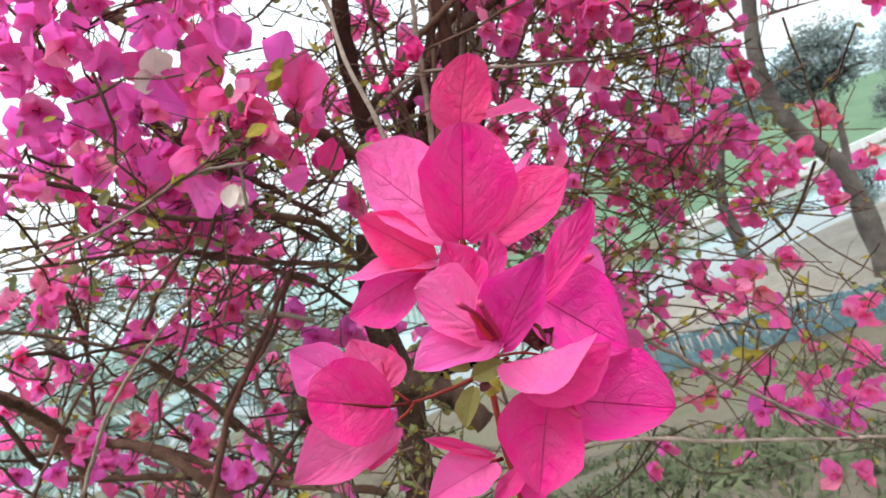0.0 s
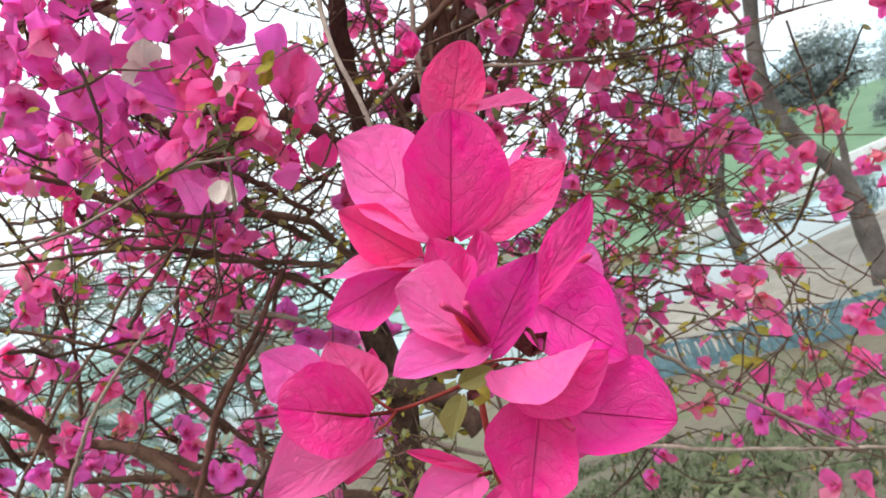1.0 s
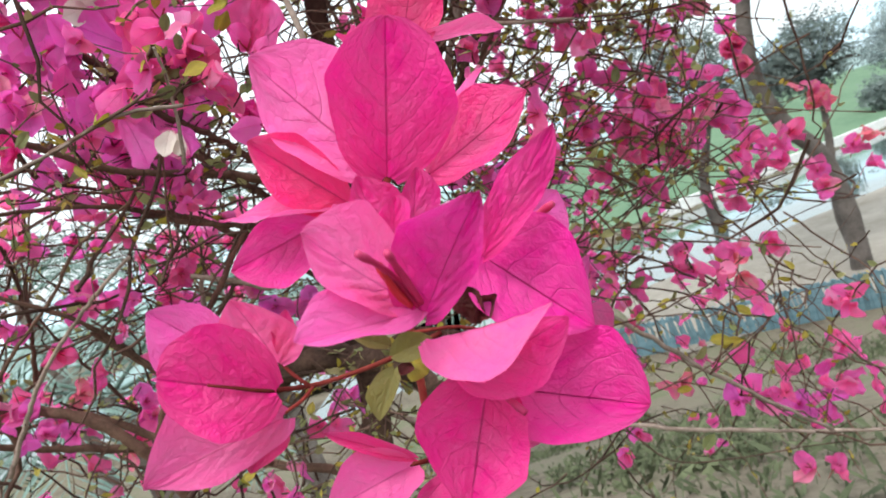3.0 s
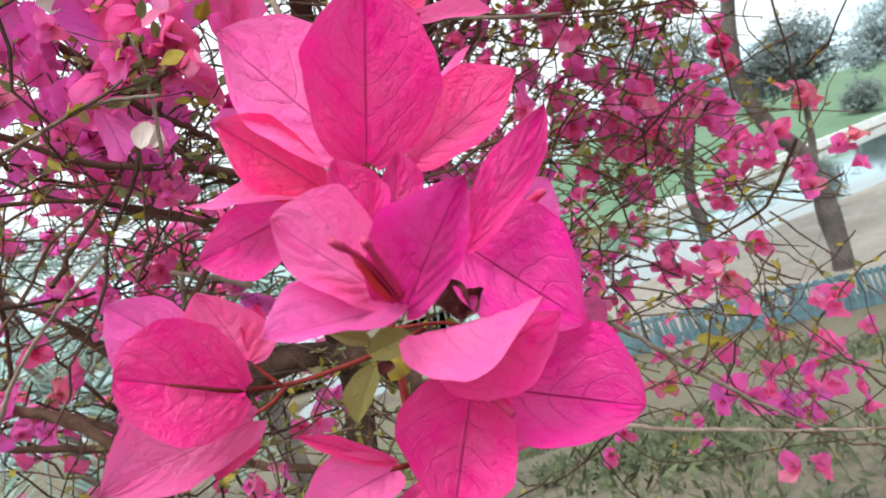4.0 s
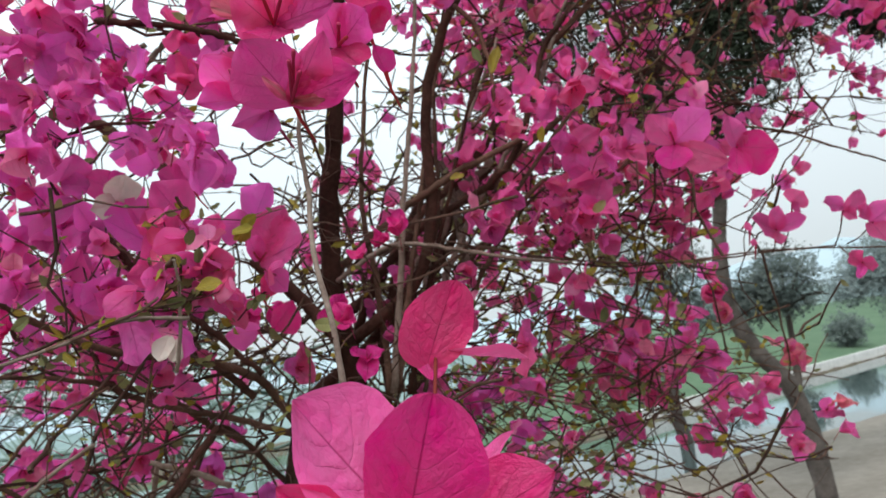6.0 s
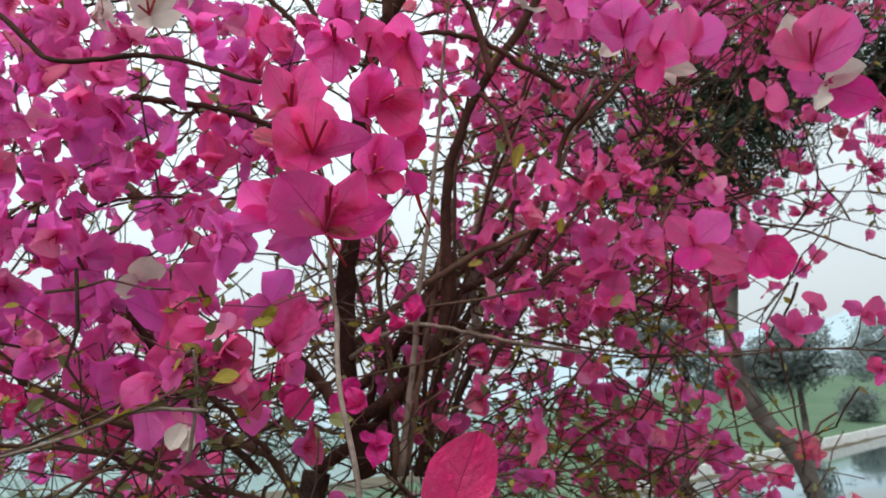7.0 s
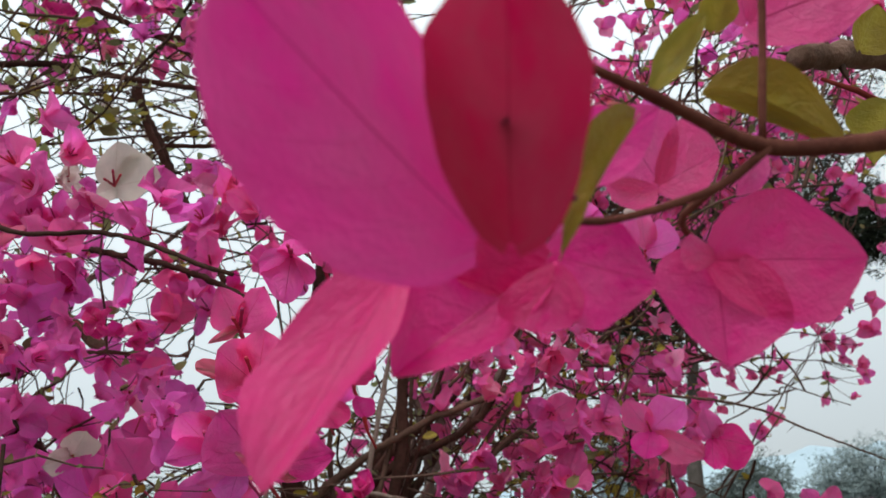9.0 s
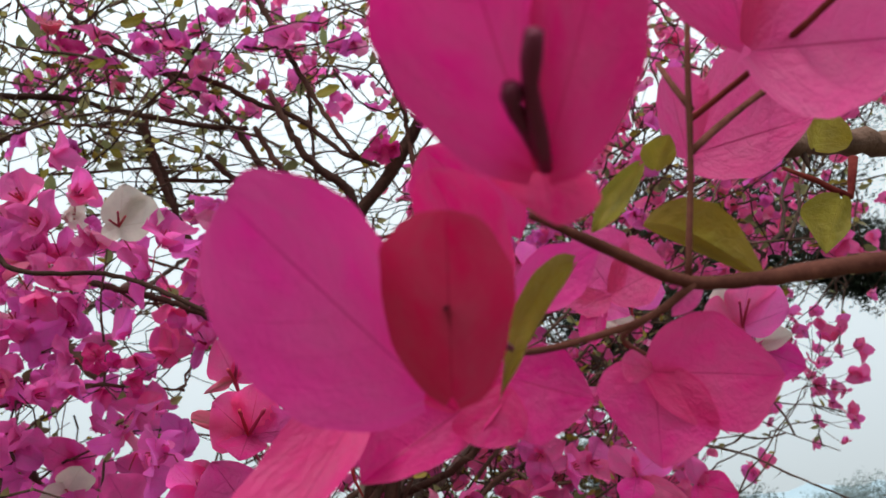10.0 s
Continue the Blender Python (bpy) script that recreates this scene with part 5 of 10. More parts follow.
# single flowers high in the crown
flower((-0.4249, 0.8106, 2.1218), 0.0226, (-0.393, -0.49, 0.324), PURPLE, (5, 0, 2), 40, -55)
flower((-0.3767, 0.8066, 2.0893), 0.0140, (0.059, -0.563, -0.561), MAGENTA, (0, 6, 3), 50, -12)
flower((-0.355, 0.8071, 2.1052), 0.0196, (-0.351, -1.886, -0.584), PURPLE, (2, 0, 7), 40, 56)
flower((-0.375, 0.7578, 2.2301), 0.0321, (1.108, -0.652, -0.117), MAGENTA, (7, 3, 4), 40, 56)
flower((-0.3246, 0.7518, 2.2401), 0.0319, (0.327, -1.46, 0.401), PINK, (2, 3, 7), 72, -25)
flower((-0.3212, 0.7702, 2.2092), 0.0271, (-0.495, -0.551, 0.903), PURPLE, (2, 3, 6), 50, 13)
flower((-0.2607, 0.7816, 2.2054), 0.0247, (0.295, -0.922, 1.356), PURPLE, (2, 3, 4), 72, 33)
flower((-0.2533, 0.7352, 2.2194), 0.0248, (-0.026, -0.326, -0.632), PURPLE, (6, 4, 5), 40, 1)
flower((-0.2333, 0.7495, 2.2172), 0.0286, (0.972, -1.127, 0.951), PINK, (0, 6, 2), 66, 57)
flower((-0.2777, 0.7707, 2.2748), 0.0246, (-0.311, -1.286, 1.041), PURPLE, (7, 5, 3), 40, 23)
flower((-0.2206, 0.8231, 2.3113), 0.0351, (-0.653, -0.517, 0.977), PURPLE, (7, 4, 5), 58, 38)
flower((-0.2119, 0.758, 2.2284), 0.0294, (-0.64, -1.059, -0.057), PURPLE, (3, 6, 7), 40, 41)
flower((-0.183, 0.8006, 2.3081), 0.0284, (0.179, -0.61, 0.088), PURPLE, (3, 1, 0), 66, -40)
flower((-0.1489, 0.7448, 2.1743), 0.0188, (-0.713, -0.645, 0.598), PINK, (4, 5, 2), 58, 47)
flower((-0.2004, 0.8163, 2.2616), 0.0202, (0.808, -1.335, -1.261), PURPLE, (2, 4, 7), 58, 56)
flower((-0.1199, 0.7371, 2.1978), 0.0248, (-0.833, -0.466, 1.544), PURPLE, (1, 6, 5), 58, 4)
flower((-0.1181, 0.766, 2.1629), 0.0188, (0.771, -0.5, -0.133), PINK, (5, 0, 1), 40, -34)
flower((-0.2664, 0.8346, 2.1971), 0.0234, (1.273, -0.416, -0.179), CRIMSON, (4, 3, 6), 66, -48)
flower((-0.1853, 0.7666, 2.1591), 0.0268, (-0.779, -0.238, 0.536), PURPLE, (3, 2, 1), 40, -43)
flower((-0.1669, 0.7559, 2.1267), 0.0237, (-1.404, -0.976, -0.427), PURPLE, (7, 1, 4), 50, 8)
flower((-0.1404, 0.8045, 2.1496), 0.0253, (0.912, -0.635, 0.378), PURPLE, (5, 4, 0), 40, 56)
flower((-0.0706, 0.7382, 2.2094), 0.0416, (-0.49, -0.604, 0.132), PINK, (2, 0, 5), 58, -20)
flower((-0.0511, 0.8117, 2.2993), 0.0403, (-0.202, -0.596, 0.505), PURPLE, (0, 1, 6), 66, -19)
flower((-0.0124, 0.8162, 2.2689), 0.0288, (-1.315, -0.179, 0.665), PURPLE, (2, 1, 6), 58, -40)
flower((0.0049, 0.7967, 2.2598), 0.0253, (0.234, -0.816, -1.454), PURPLE, (3, 4, 2), 58, 22)
flower((0.0053, 0.8033, 2.1854), 0.0253, (0.448, -0.339, 0.779), PURPLE, (1, 2, 3), 40, -27)
flower((0.0308, 0.7618, 2.1123), 0.0212, (-0.112, -0.26, 1.019), PURPLE, (4, 3, 5), 66, -55)
flower((0.027, 0.8128, 2.1021), 0.0282, (1.172, -0.77, -0.495), PURPLE, (0, 5, 3), 66, 36)
flower((0.0552, 0.7511, 2.0466), 0.0234, (-1.265, -0.752, -0.928), MAGENTA, (7, 4, 5), 40, -40)
flower((-0.3182, 0.8262, 2.2185), 0.0232, (-0.509, -0.733, 0.001), CORAL, (6, 3, 7), 72, 29)
flower((-0.3798, 0.7343, 2.2414), 0.0312, (0.846, -1.338, 0.716), CORAL, (2, 6, 0), 58, 21)
flower((-0.4825, 1.0087, 2.3234), 0.0157, (1.045, -0.971, 0.429), CREAM, (0, 7, 1), 40, -37)
flower((-0.5261, 1.02, 2.3413), 0.0159, (0.859, -0.972, -0.362), CREAM, (5, 6, 0), 72, 43)
flower((-0.423, 1.0478, 2.3019), 0.0177, (-0.1, -0.678, 0.41), CREAM, (3, 7, 5), 58, 56)
flower((-0.3891, 1.0101, 2.2444), 0.0156, (-0.216, -0.907, -0.532), CREAM, (6, 2, 4), 66, 34)
flower((-0.4458, 1.069, 2.3488), 0.0151, (0.628, -0.532, 0.117), CREAM, (3, 7, 2), 58, 18)
flower((-0.5238, 1.0355, 2.278), 0.0146, (-0.051, -1.25, 0.514), CREAM, (5, 4, 7), 58, 39)
flower((-0.3407, 1.0151, 2.2276), 0.0142, (1.453, -0.606, -0.758), CREAM, (2, 3, 4), 72, -5)

# single flowers, east side of the crown
flower((0.1238, 0.6111, 1.8576), 0.0180, (0.662, -1.176, 0.363), CREAM, (2, 5, 3), 66, -49)
flower((0.1497, 0.5947, 1.8566), 0.0195, (-0.427, -0.935, -0.554), CREAM, (7, 6, 0), 72, 45)
flower((0.6888, 1.379, 1.7181), 0.0321, (-1.647, -0.529, -0.493), PINK, (4, 2, 6), 50, -39)
flower((0.2381, 0.8002, 1.6635), 0.0311, (0.291, -0.754, -0.097), PINK, (2, 5, 1), 66, -23)
flower((0.2062, 0.771, 1.6538), 0.0299, (1.118, -0.697, 0.166), PINK, (7, 6, 5), 72, -39)
flower((0.1862, 0.7993, 1.6765), 0.0311, (-0.388, -1.025, -0.448), PINK, (5, 2, 4), 66, 57)
flower((0.1943, 0.8189, 1.6058), 0.0369, (0.143, -0.573, 0.235), PINK, (4, 1, 0), 58, -20)
flower((0.1706, 0.8183, 1.6088), 0.0316, (2.159, -0.887, -0.763), PINK, (0, 2, 7), 40, 10)
flower((0.103, 0.8975, 1.4853), 0.0344, (-0.543, -0.314, 0.15), PINK, (7, 2, 4), 72, -47)
flower((0.0478, 0.9431, 1.538), 0.0304, (-0.434, -0.73, -0.152), PINK, (7, 6, 5), 40, -48)
flower((0.0484, 0.9384, 1.5912), 0.0243, (0.126, -1.339, -0.19), PINK, (0, 4, 7), 40, 20)
flower((0.0901, 0.9341, 1.6406), 0.0304, (0.326, -1.094, -1.605), PINK, (2, 3, 0), 50, -26)
flower((0.1919, 0.7668, 1.7344), 0.0300, (-0.235, -0.33, -0.932), PINK, (3, 1, 2), 40, 49)
flower((0.2159, 0.7357, 1.7375), 0.0215, (1.712, -0.854, 0.014), PINK, (5, 2, 1), 66, -23)
flower((0.1726, 0.7686, 1.7251), 0.0300, (-1.792, -0.308, -0.272), PINK, (0, 4, 1), 50, 10)
flower((0.113, 0.8148, 1.7433), 0.0320, (1.579, -1.007, -0.08), PINK, (4, 7, 0), 72, -54)
flower((0.1227, 0.7644, 1.7118), 0.0248, (-0.281, -0.039, -0.471), PINK, (0, 2, 3), 66, -26)
flower((0.2502, 0.7968, 1.7245), 0.0260, (-0.054, -0.886, 0.95), PINK, (2, 4, 0), 40, 14)
flower((0.1492, 0.8184, 1.713), 0.0267, (1.201, -0.077, -1.187), PINK, (6, 4, 5), 72, 1)
flower((0.1546, 0.8249, 1.6495), 0.0267, (1.793, -0.237, -0.728), PINK, (3, 0, 2), 50, 26)
flower((0.1041, 0.8244, 1.6436), 0.0267, (0.696, -0.741, -0.705), PINK, (4, 7, 1), 50, 33)
flower((0.0647, 0.8116, 1.6276), 0.0236, (1.305, -0.615, -0.774), PINK, (2, 7, 1), 72, 24)
flower((0.5021, 1.4394, 1.536), 0.0398, (0.203, -0.952, 0.321), PINK, (0, 3, 6), 40, 30)
flower((0.5238, 1.408, 1.5008), 0.0388, (-0.684, -0.713, 0.005), CORAL, (5, 1, 0), 40, 31)
flower((0.4176, 1.3991, 1.5385), 0.0350, (-0.124, -0.135, -0.177), PINK, (4, 1, 3), 72, -24)
flower((0.4526, 1.4211, 1.5055), 0.0392, (-0.044, -1.02, 1.101), PINK, (4, 0, 2), 58, 53)
flower((0.5076, 1.43, 1.5499), 0.0358, (0.124, -0.299, -0.026), PINK, (3, 6, 1), 50, 33)
flower((0.2919, 1.204, 1.4726), 0.0376, (-0.553, -0.77, 0.195), PINK, (4, 5, 3), 58, -39)
flower((0.3181, 1.2155, 1.4613), 0.0356, (1.019, -0.399, -0.828), PINK, (0, 7, 6), 50, -37)
flower((0.2791, 1.2393, 1.5005), 0.0340, (0.017, -0.86, 0.531), PINK, (7, 6, 4), 72, 36)
flower((0.3722, 1.2057, 1.4464), 0.0352, (-0.604, -0.797, 0.733), PINK, (7, 3, 2), 50, -45)
flower((0.4008, 1.1731, 1.4349), 0.0342, (-0.604, -1.091, -0.037), PINK, (7, 2, 3), 58, 9)
flower((0.1785, 1.2378, 1.5391), 0.0340, (0.837, -0.462, -0.115), PINK, (6, 4, 3), 66, -42)
flower((0.2093, 1.1902, 1.5493), 0.0311, (0.914, -1.2, 0.753), PINK, (5, 1, 6), 40, 55)
flower((0.2459, 1.177, 1.527), 0.0307, (-0.328, -0.4, 0.099), PINK, (5, 4, 6), 66, -56)
flower((0.1462, 1.2125, 1.5764), 0.0318, (0.623, -0.889, 0.066), PINK, (1, 3, 2), 40, -57)
flower((0.0943, 1.1771, 1.5968), 0.0309, (-0.66, -0.854, 1.042), PINK, (2, 7, 0), 40, 9)
flower((0.2497, 1.2362, 1.4447), 0.0338, (0.247, -0.618, -0.054), PINK, (7, 5, 3), 72, -27)
flower((0.188, 1.1938, 1.4771), 0.0311, (-0.029, -0.734, -0.098), PINK, (6, 5, 7), 50, 34)
flower((0.3786, 1.3533, 1.595), 0.0384, (1.048, -0.44, 0.32), PINK, (5, 2, 6), 72, -24)
flower((0.3197, 1.2527, 1.5985), 0.0321, (1.36, -0.586, 0.612), PINK, (5, 7, 2), 72, -55)
flower((0.3837, 1.313, 1.5362), 0.0291, (1.016, -0.412, -0.342), PINK, (2, 4, 5), 72, -4)
flower((0.5619, 1.3012, 1.418), 0.0286, (0.214, -1.236, -0.327), CORAL, (1, 0, 7), 72, 14)
flower((0.5575, 1.2728, 1.4), 0.0279, (1.593, -1, 0.186), CORAL, (6, 2, 1), 40, 27)
flower((0.2855, 1.2287, 1.4645), 0.0394, (0.896, -0.917, -1.453), PINK, (6, 0, 5), 66, -57)
flower((0.2845, 1.1325, 1.4434), 0.0362, (0.376, -0.729, 0.535), PINK, (6, 3, 7), 50, -8)
flower((0.2527, 1.2044, 1.4644), 0.0322, (-0.167, -1.112, -0.024), PINK, (0, 3, 6), 40, 27)
flower((0.3456, 1.2434, 1.4384), 0.0274, (0.514, -0.374, -0.203), PINK, (2, 6, 5), 72, 10)
flower((0.3027, 1.1847, 1.3867), 0.0299, (0.048, -1.212, 0.544), PINK, (7, 5, 0), 58, -10)
flower((0.3896, 1.2257, 1.4192), 0.0310, (0.764, -0.771, -0.476), PINK, (1, 3, 4), 50, -12)
flower((0.4537, 1.353, 1.4053), 0.0298, (1.205, -1.179, 0.392), PINK, (3, 7, 4), 58, -27)
flower((0.4279, 1.2517, 1.3735), 0.0349, (-0.013, -0.887, 1.653), PINK, (4, 3, 6), 66, -33)
flower((0.4313, 1.1488, 1.3622), 0.0289, (0.323, -0.3, -0.014), PINK, (7, 0, 1), 58, -17)
flower((0.518, 1.3216, 1.3665), 0.0316, (0.249, -0.994, 0.461), PINK, (3, 4, 7), 58, -57)
flower((0.4438, 1.1858, 1.3334), 0.0329, (-0.374, -0.829, 0.414), PINK, (0, 7, 3), 40, -17)
flower((0.5359, 1.3241, 1.2777), 0.0332, (1.058, -0.892, -1.046), PINK, (4, 5, 6), 40, 57)
flower((0.4927, 1.1932, 1.2786), 0.0259, (-0.061, -0.846, -0.193), PINK, (1, 0, 6), 72, 39)
flower((0.4262, 1.3663, 1.2886), 0.0344, (-0.23, 0.067, -0.878), PINK, (2, 1, 6), 58, 18)
flower((0.2455, 1.1721, 1.361), 0.0326, (-0.08, -0.795, -0.432), PINK, (5, 6, 4), 50, 0)
flower((0.2337, 1.1565, 1.4108), 0.0276, (1.237, -1.233, -0.48), PINK, (4, 3, 6), 40, -46)
flower((0.4344, 1.282, 1.2039), 0.0320, (-0.597, -0.464, 0.254), PINK, (0, 6, 5), 66, -18)
flower((0.2913, 1.2316, 1.2195), 0.0372, (-0.97, -0.485, -0.42), PINK, (6, 1, 4), 50, -17)
flower((0.346, 1.2401, 1.2089), 0.0341, (-0.141, -0.461, 0.223), CORAL, (6, 2, 5), 66, 32)
flower((0.3512, 1.3813, 1.1536), 0.0363, (-0.407, -0.647, -0.865), PINK, (0, 1, 4), 66, 53)
flower((0.2846, 1.3052, 1.2265), 0.0326, (-1.473, -0.877, 0.84), PINK, (0, 7, 4), 72, 6)
flower((0.4689, 1.1658, 1.1158), 0.0288, (-0.67, -0.822, 1.13), PINK, (2, 3, 6), 50, -46)
flower((0.5145, 1.3579, 1.066), 0.0248, (-0.122, -1.049, 1.201), PINK, (3, 0, 2), 66, 6)
flower((0.4169, 1.3133, 1.0401), 0.0239, (1.044, -0.872, 1.473), CORAL, (6, 4, 2), 40, 17)
flower((0.4858, 1.2951, 1.0143), 0.0277, (0.117, -0.93, -0.731), PINK, (2, 3, 4), 66, 11)
flower((0.3267, 1.3428, 1.0345), 0.0384, (1.116, -0.556, 0.045), PINK, (3, 7, 1), 40, 47)
flower((0.3292, 1.2662, 0.9803), 0.0392, (0.357, -0.722, -0.121), PURPLE, (1, 0, 7), 50, -58)
flower((0.2918, 1.2266, 0.994), 0.0348, (-2.074, -0.872, 0.329), PURPLE, (3, 5, 0), 72, 18)
flower((0.3586, 1.2453, 0.9808), 0.0289, (0.536, -0.521, 0.327), PINK, (0, 1, 5), 66, 46)
flower((0.4724, 1.3821, 0.9172), 0.0393, (0.03, -0.802, -0.698), PURPLE, (7, 2, 0), 72, 44)
flower((0.433, 1.3293, 0.9027), 0.0359, (0.25, -0.09, -0.122), PURPLE, (2, 1, 6), 40, 0)
flower((0.4827, 1.3042, 0.9534), 0.0353, (-0.118, -1.033, -0.816), PURPLE, (4, 6, 3), 72, -21)
flower((0.4006, 1.3266, 0.9248), 0.0325, (-0.003, -1.099, 0.97), PURPLE, (1, 2, 4), 72, -24)
flower((0.1167, 1.245, 1.3114), 0.0345, (0.713, -0.985, 0.129), PINK, (7, 4, 3), 50, -18)
flower((0.136, 1.3586, 1.2439), 0.0341, (0.696, -0.859, -0.053), PINK, (2, 4, 7), 66, 51)
flower((0.1606, 1.1684, 1.1789), 0.0252, (-0.036, -1.047, -0.652), PINK, (6, 5, 3), 40, 24)
flower((0.1085, 1.2938, 1.1356), 0.0355, (0.718, -0.124, -0.191), PINK, (7, 4, 5), 58, 24)
flower((0.1526, 1.2964, 1.0889), 0.0321, (0.208, -1.402, 0.881), PINK, (1, 7, 5), 72, -5)
flower((0.2255, 1.3256, 1.0208), 0.0284, (0.553, -1.174, -0.117), CORAL, (5, 0, 7), 58, -57)
flower((0.1282, 1.2686, 0.9824), 0.0295, (-0.184, -0.599, -0.379), PINK, (3, 5, 0), 72, 31)
flower((0.1056, 1.4082, 0.9007), 0.0327, (-0.133, -1.08, -0.051), PINK, (5, 7, 6), 40, 21)
flower((0.3714, 1.2584, 0.8464), 0.0338, (-0.835, -0.418, 0.876), PINK, (7, 4, 0), 58, 41)
flower((0.4216, 1.314, 0.8095), 0.0319, (0.536, -0.665, 0.604), PINK, (3, 5, 6), 66, 53)
flower((0.561, 1.1717, 1.342), 0.0279, (0.287, 0.019, -1.25), CORAL, (6, 2, 0), 58, 28)
flower((0.5487, 1.1963, 1.3221), 0.0237, (-0.117, -1.529, 1.178), PINK, (0, 7, 4), 72, -6)
flower((0.5754, 1.2234, 1.2864), 0.0242, (0.936, -0.7, 0.429), PINK, (0, 3, 1), 58, 54)

# single flowers low on the west side
flower((-0.4889, 0.9068, 1.4569), 0.0330, (0.464, -0.96, -0.5), PURPLE, (0, 4, 5), 50, 37)
flower((-0.4356, 0.8639, 1.4667), 0.0285, (-0.735, -0.08, -0.351), PURPLE, (0, 5, 6), 66, 40)
flower((-0.4666, 0.7412, 1.5504), 0.0248, (1.521, -0.359, -1.292), CORAL, (7, 6, 4), 66, -59)
flower((-0.5053, 0.7434, 1.526), 0.0236, (0.072, -0.946, 0.83), PINK, (6, 7, 4), 50, 2)
flower((-0.4865, 0.7451, 1.5064), 0.0236, (1.345, -0.729, -1.538), PINK, (2, 5, 1), 66, 14)
flower((-0.4925, 0.769, 1.4464), 0.0232, (-0.57, -1.111, 0.304), PINK, (5, 4, 3), 58, 50)
flower((-0.4967, 0.8123, 1.4395), 0.0224, (-0.839, -0.678, -0.739), PURPLE, (2, 3, 7), 40, -5)
flower((-0.53, 0.9005, 1.4032), 0.0272, (1.232, -0.621, -0.363), PINK, (4, 2, 5), 40, -4)
flower((-0.5412, 0.8102, 1.3581), 0.0264, (-0.846, -0.512, -0.34), PURPLE, (5, 3, 2), 72, 56)
flower((-0.5285, 0.8167, 1.3449), 0.0244, (0.681, -0.853, 0.8), PURPLE, (3, 2, 0), 50, -29)
flower((-0.5901, 0.9698, 1.2919), 0.0291, (-0.139, -0.71, 1.121), PURPLE, (3, 1, 2), 72, -33)
flower((-0.5263, 1.0392, 1.2999), 0.0286, (1.278, -1.04, 0.531), PURPLE, (2, 1, 4), 50, 6)
flower((-0.4177, 0.9273, 1.2418), 0.0301, (0.046, -0.338, 0.073), PURPLE, (6, 2, 3), 50, 4)
flower((-0.3284, 0.803, 1.2826), 0.0238, (-1.375, -0.38, -0.134), PURPLE, (1, 5, 7), 66, 18)
flower((-0.329, 0.8545, 1.4442), 0.0214, (0.374, -1.177, -0.548), CRIMSON, (2, 6, 5), 58, -44)
flower((-0.3108, 1.0119, 1.4118), 0.0308, (0.231, -1.058, -0.533), PURPLE, (2, 6, 0), 40, -1)
flower((-0.3673, 0.7752, 1.4017), 0.0167, (-0.91, -1.115, 0.472), PINK, (1, 7, 4), 72, 9)
flower((-0.5179, 1.0432, 1.2781), 0.0259, (-0.332, -1.619, -0.317), PURPLE, (5, 3, 7), 72, 21)
flower((-0.4087, 0.8556, 1.264), 0.0183, (0.587, -0.937, 0.495), PURPLE, (7, 3, 2), 50, -36)
flower((-0.6381, 0.9764, 1.3055), 0.0243, (0.633, -0.354, 0.028), PURPLE, (3, 5, 1), 40, -57)
flower((-0.3557, 0.7856, 1.4285), 0.0170, (-1.176, -0.094, 0.152), PINK, (7, 2, 3), 66, -37)
flower((-0.3487, 0.9086, 1.3617), 0.0196, (-0.34, -0.761, 0.432), PINK, (6, 5, 7), 50, 43)
flower((-0.4836, 0.9065, 1.3627), 0.0238, (-0.781, -1.195, 0.691), PINK, (4, 2, 3), 40, -44)
flower((-0.6196, 0.8831, 1.4378), 0.0210, (1.38, -1.056, -0.552), PINK, (2, 4, 7), 50, 1)
flower((-0.3359, 0.886, 1.3102), 0.0208, (0.881, -1.416, -0.686), PINK, (6, 3, 2), 58, -28)
flower((-0.7263, 1.0099, 1.4896), 0.0242, (1.05, -0.973, -0.586), PINK, (2, 5, 4), 50, -1)
flower((-0.6211, 1.0491, 1.3377), 0.0248, (1.137, -0.427, 0.061), CORAL, (2, 7, 6), 58, -19)
flower((-0.6594, 0.8491, 1.3488), 0.0222, (0.386, -0.695, -0.085), PURPLE, (1, 4, 2), 40, -15)
flower((-0.5705, 0.7984, 1.3372), 0.0207, (1.38, -1.555, -0.471), PURPLE, (7, 5, 3), 58, -47)
flower((-0.5483, 0.9148, 1.5551), 0.0244, (0.366, -0.564, 1.049), PINK, (6, 5, 3), 72, -51)
flower((-0.2317, 1.0216, 1.2144), 0.0299, (1.64, -0.542, -0.458), PURPLE, (2, 7, 1), 50, 3)
flower((-0.2899, 1.0078, 1.3714), 0.0299, (-0.16, -1.197, -0.085), PURPLE, (7, 3, 2), 50, 17)
flower((-0.2309, 1.0292, 1.1277), 0.0332, (-0.376, 0.001, -0.351), PURPLE, (6, 0, 5), 66, -36)
flower((-0.2449, 1.0093, 1.3553), 0.0299, (0.262, -1.071, 0.42), PURPLE, (7, 5, 3), 66, -12)

# flower sprays through the depth of the crown
sprays((-0.4147, 0.8972, 1.7751), (0.116, 0.175, 0.105), 2, PURPLE, 101, size=0.027, mixed=PINK)
sprays((-0.4842, 0.9843, 1.6405), (0.16, 0.2, 0.087), 4, PINK, 102, mixed=CORAL, size=0.027)
sprays((-0.6534, 1.1562, 1.3973), (0.211, 0.25, 0.175), 11, PINK, 103, mixed=CORAL, size=0.027)
sprays((-0.4252, 1.3206, 1.2384), (0.149, 0.2, 0.159), 5, PURPLE, 104, size=0.027)
sprays((-0.4257, 1.3011, 1.4619), (0.109, 0.2, 0.08), 6, PINK, 105, size=0.027)
sprays((0.211, 1.2842, 1.655), (0.134, 0.2, 0.109), 5, PINK, 106, mixed=CORAL, size=0.022, flowers=(4, 8), tight=0.03)
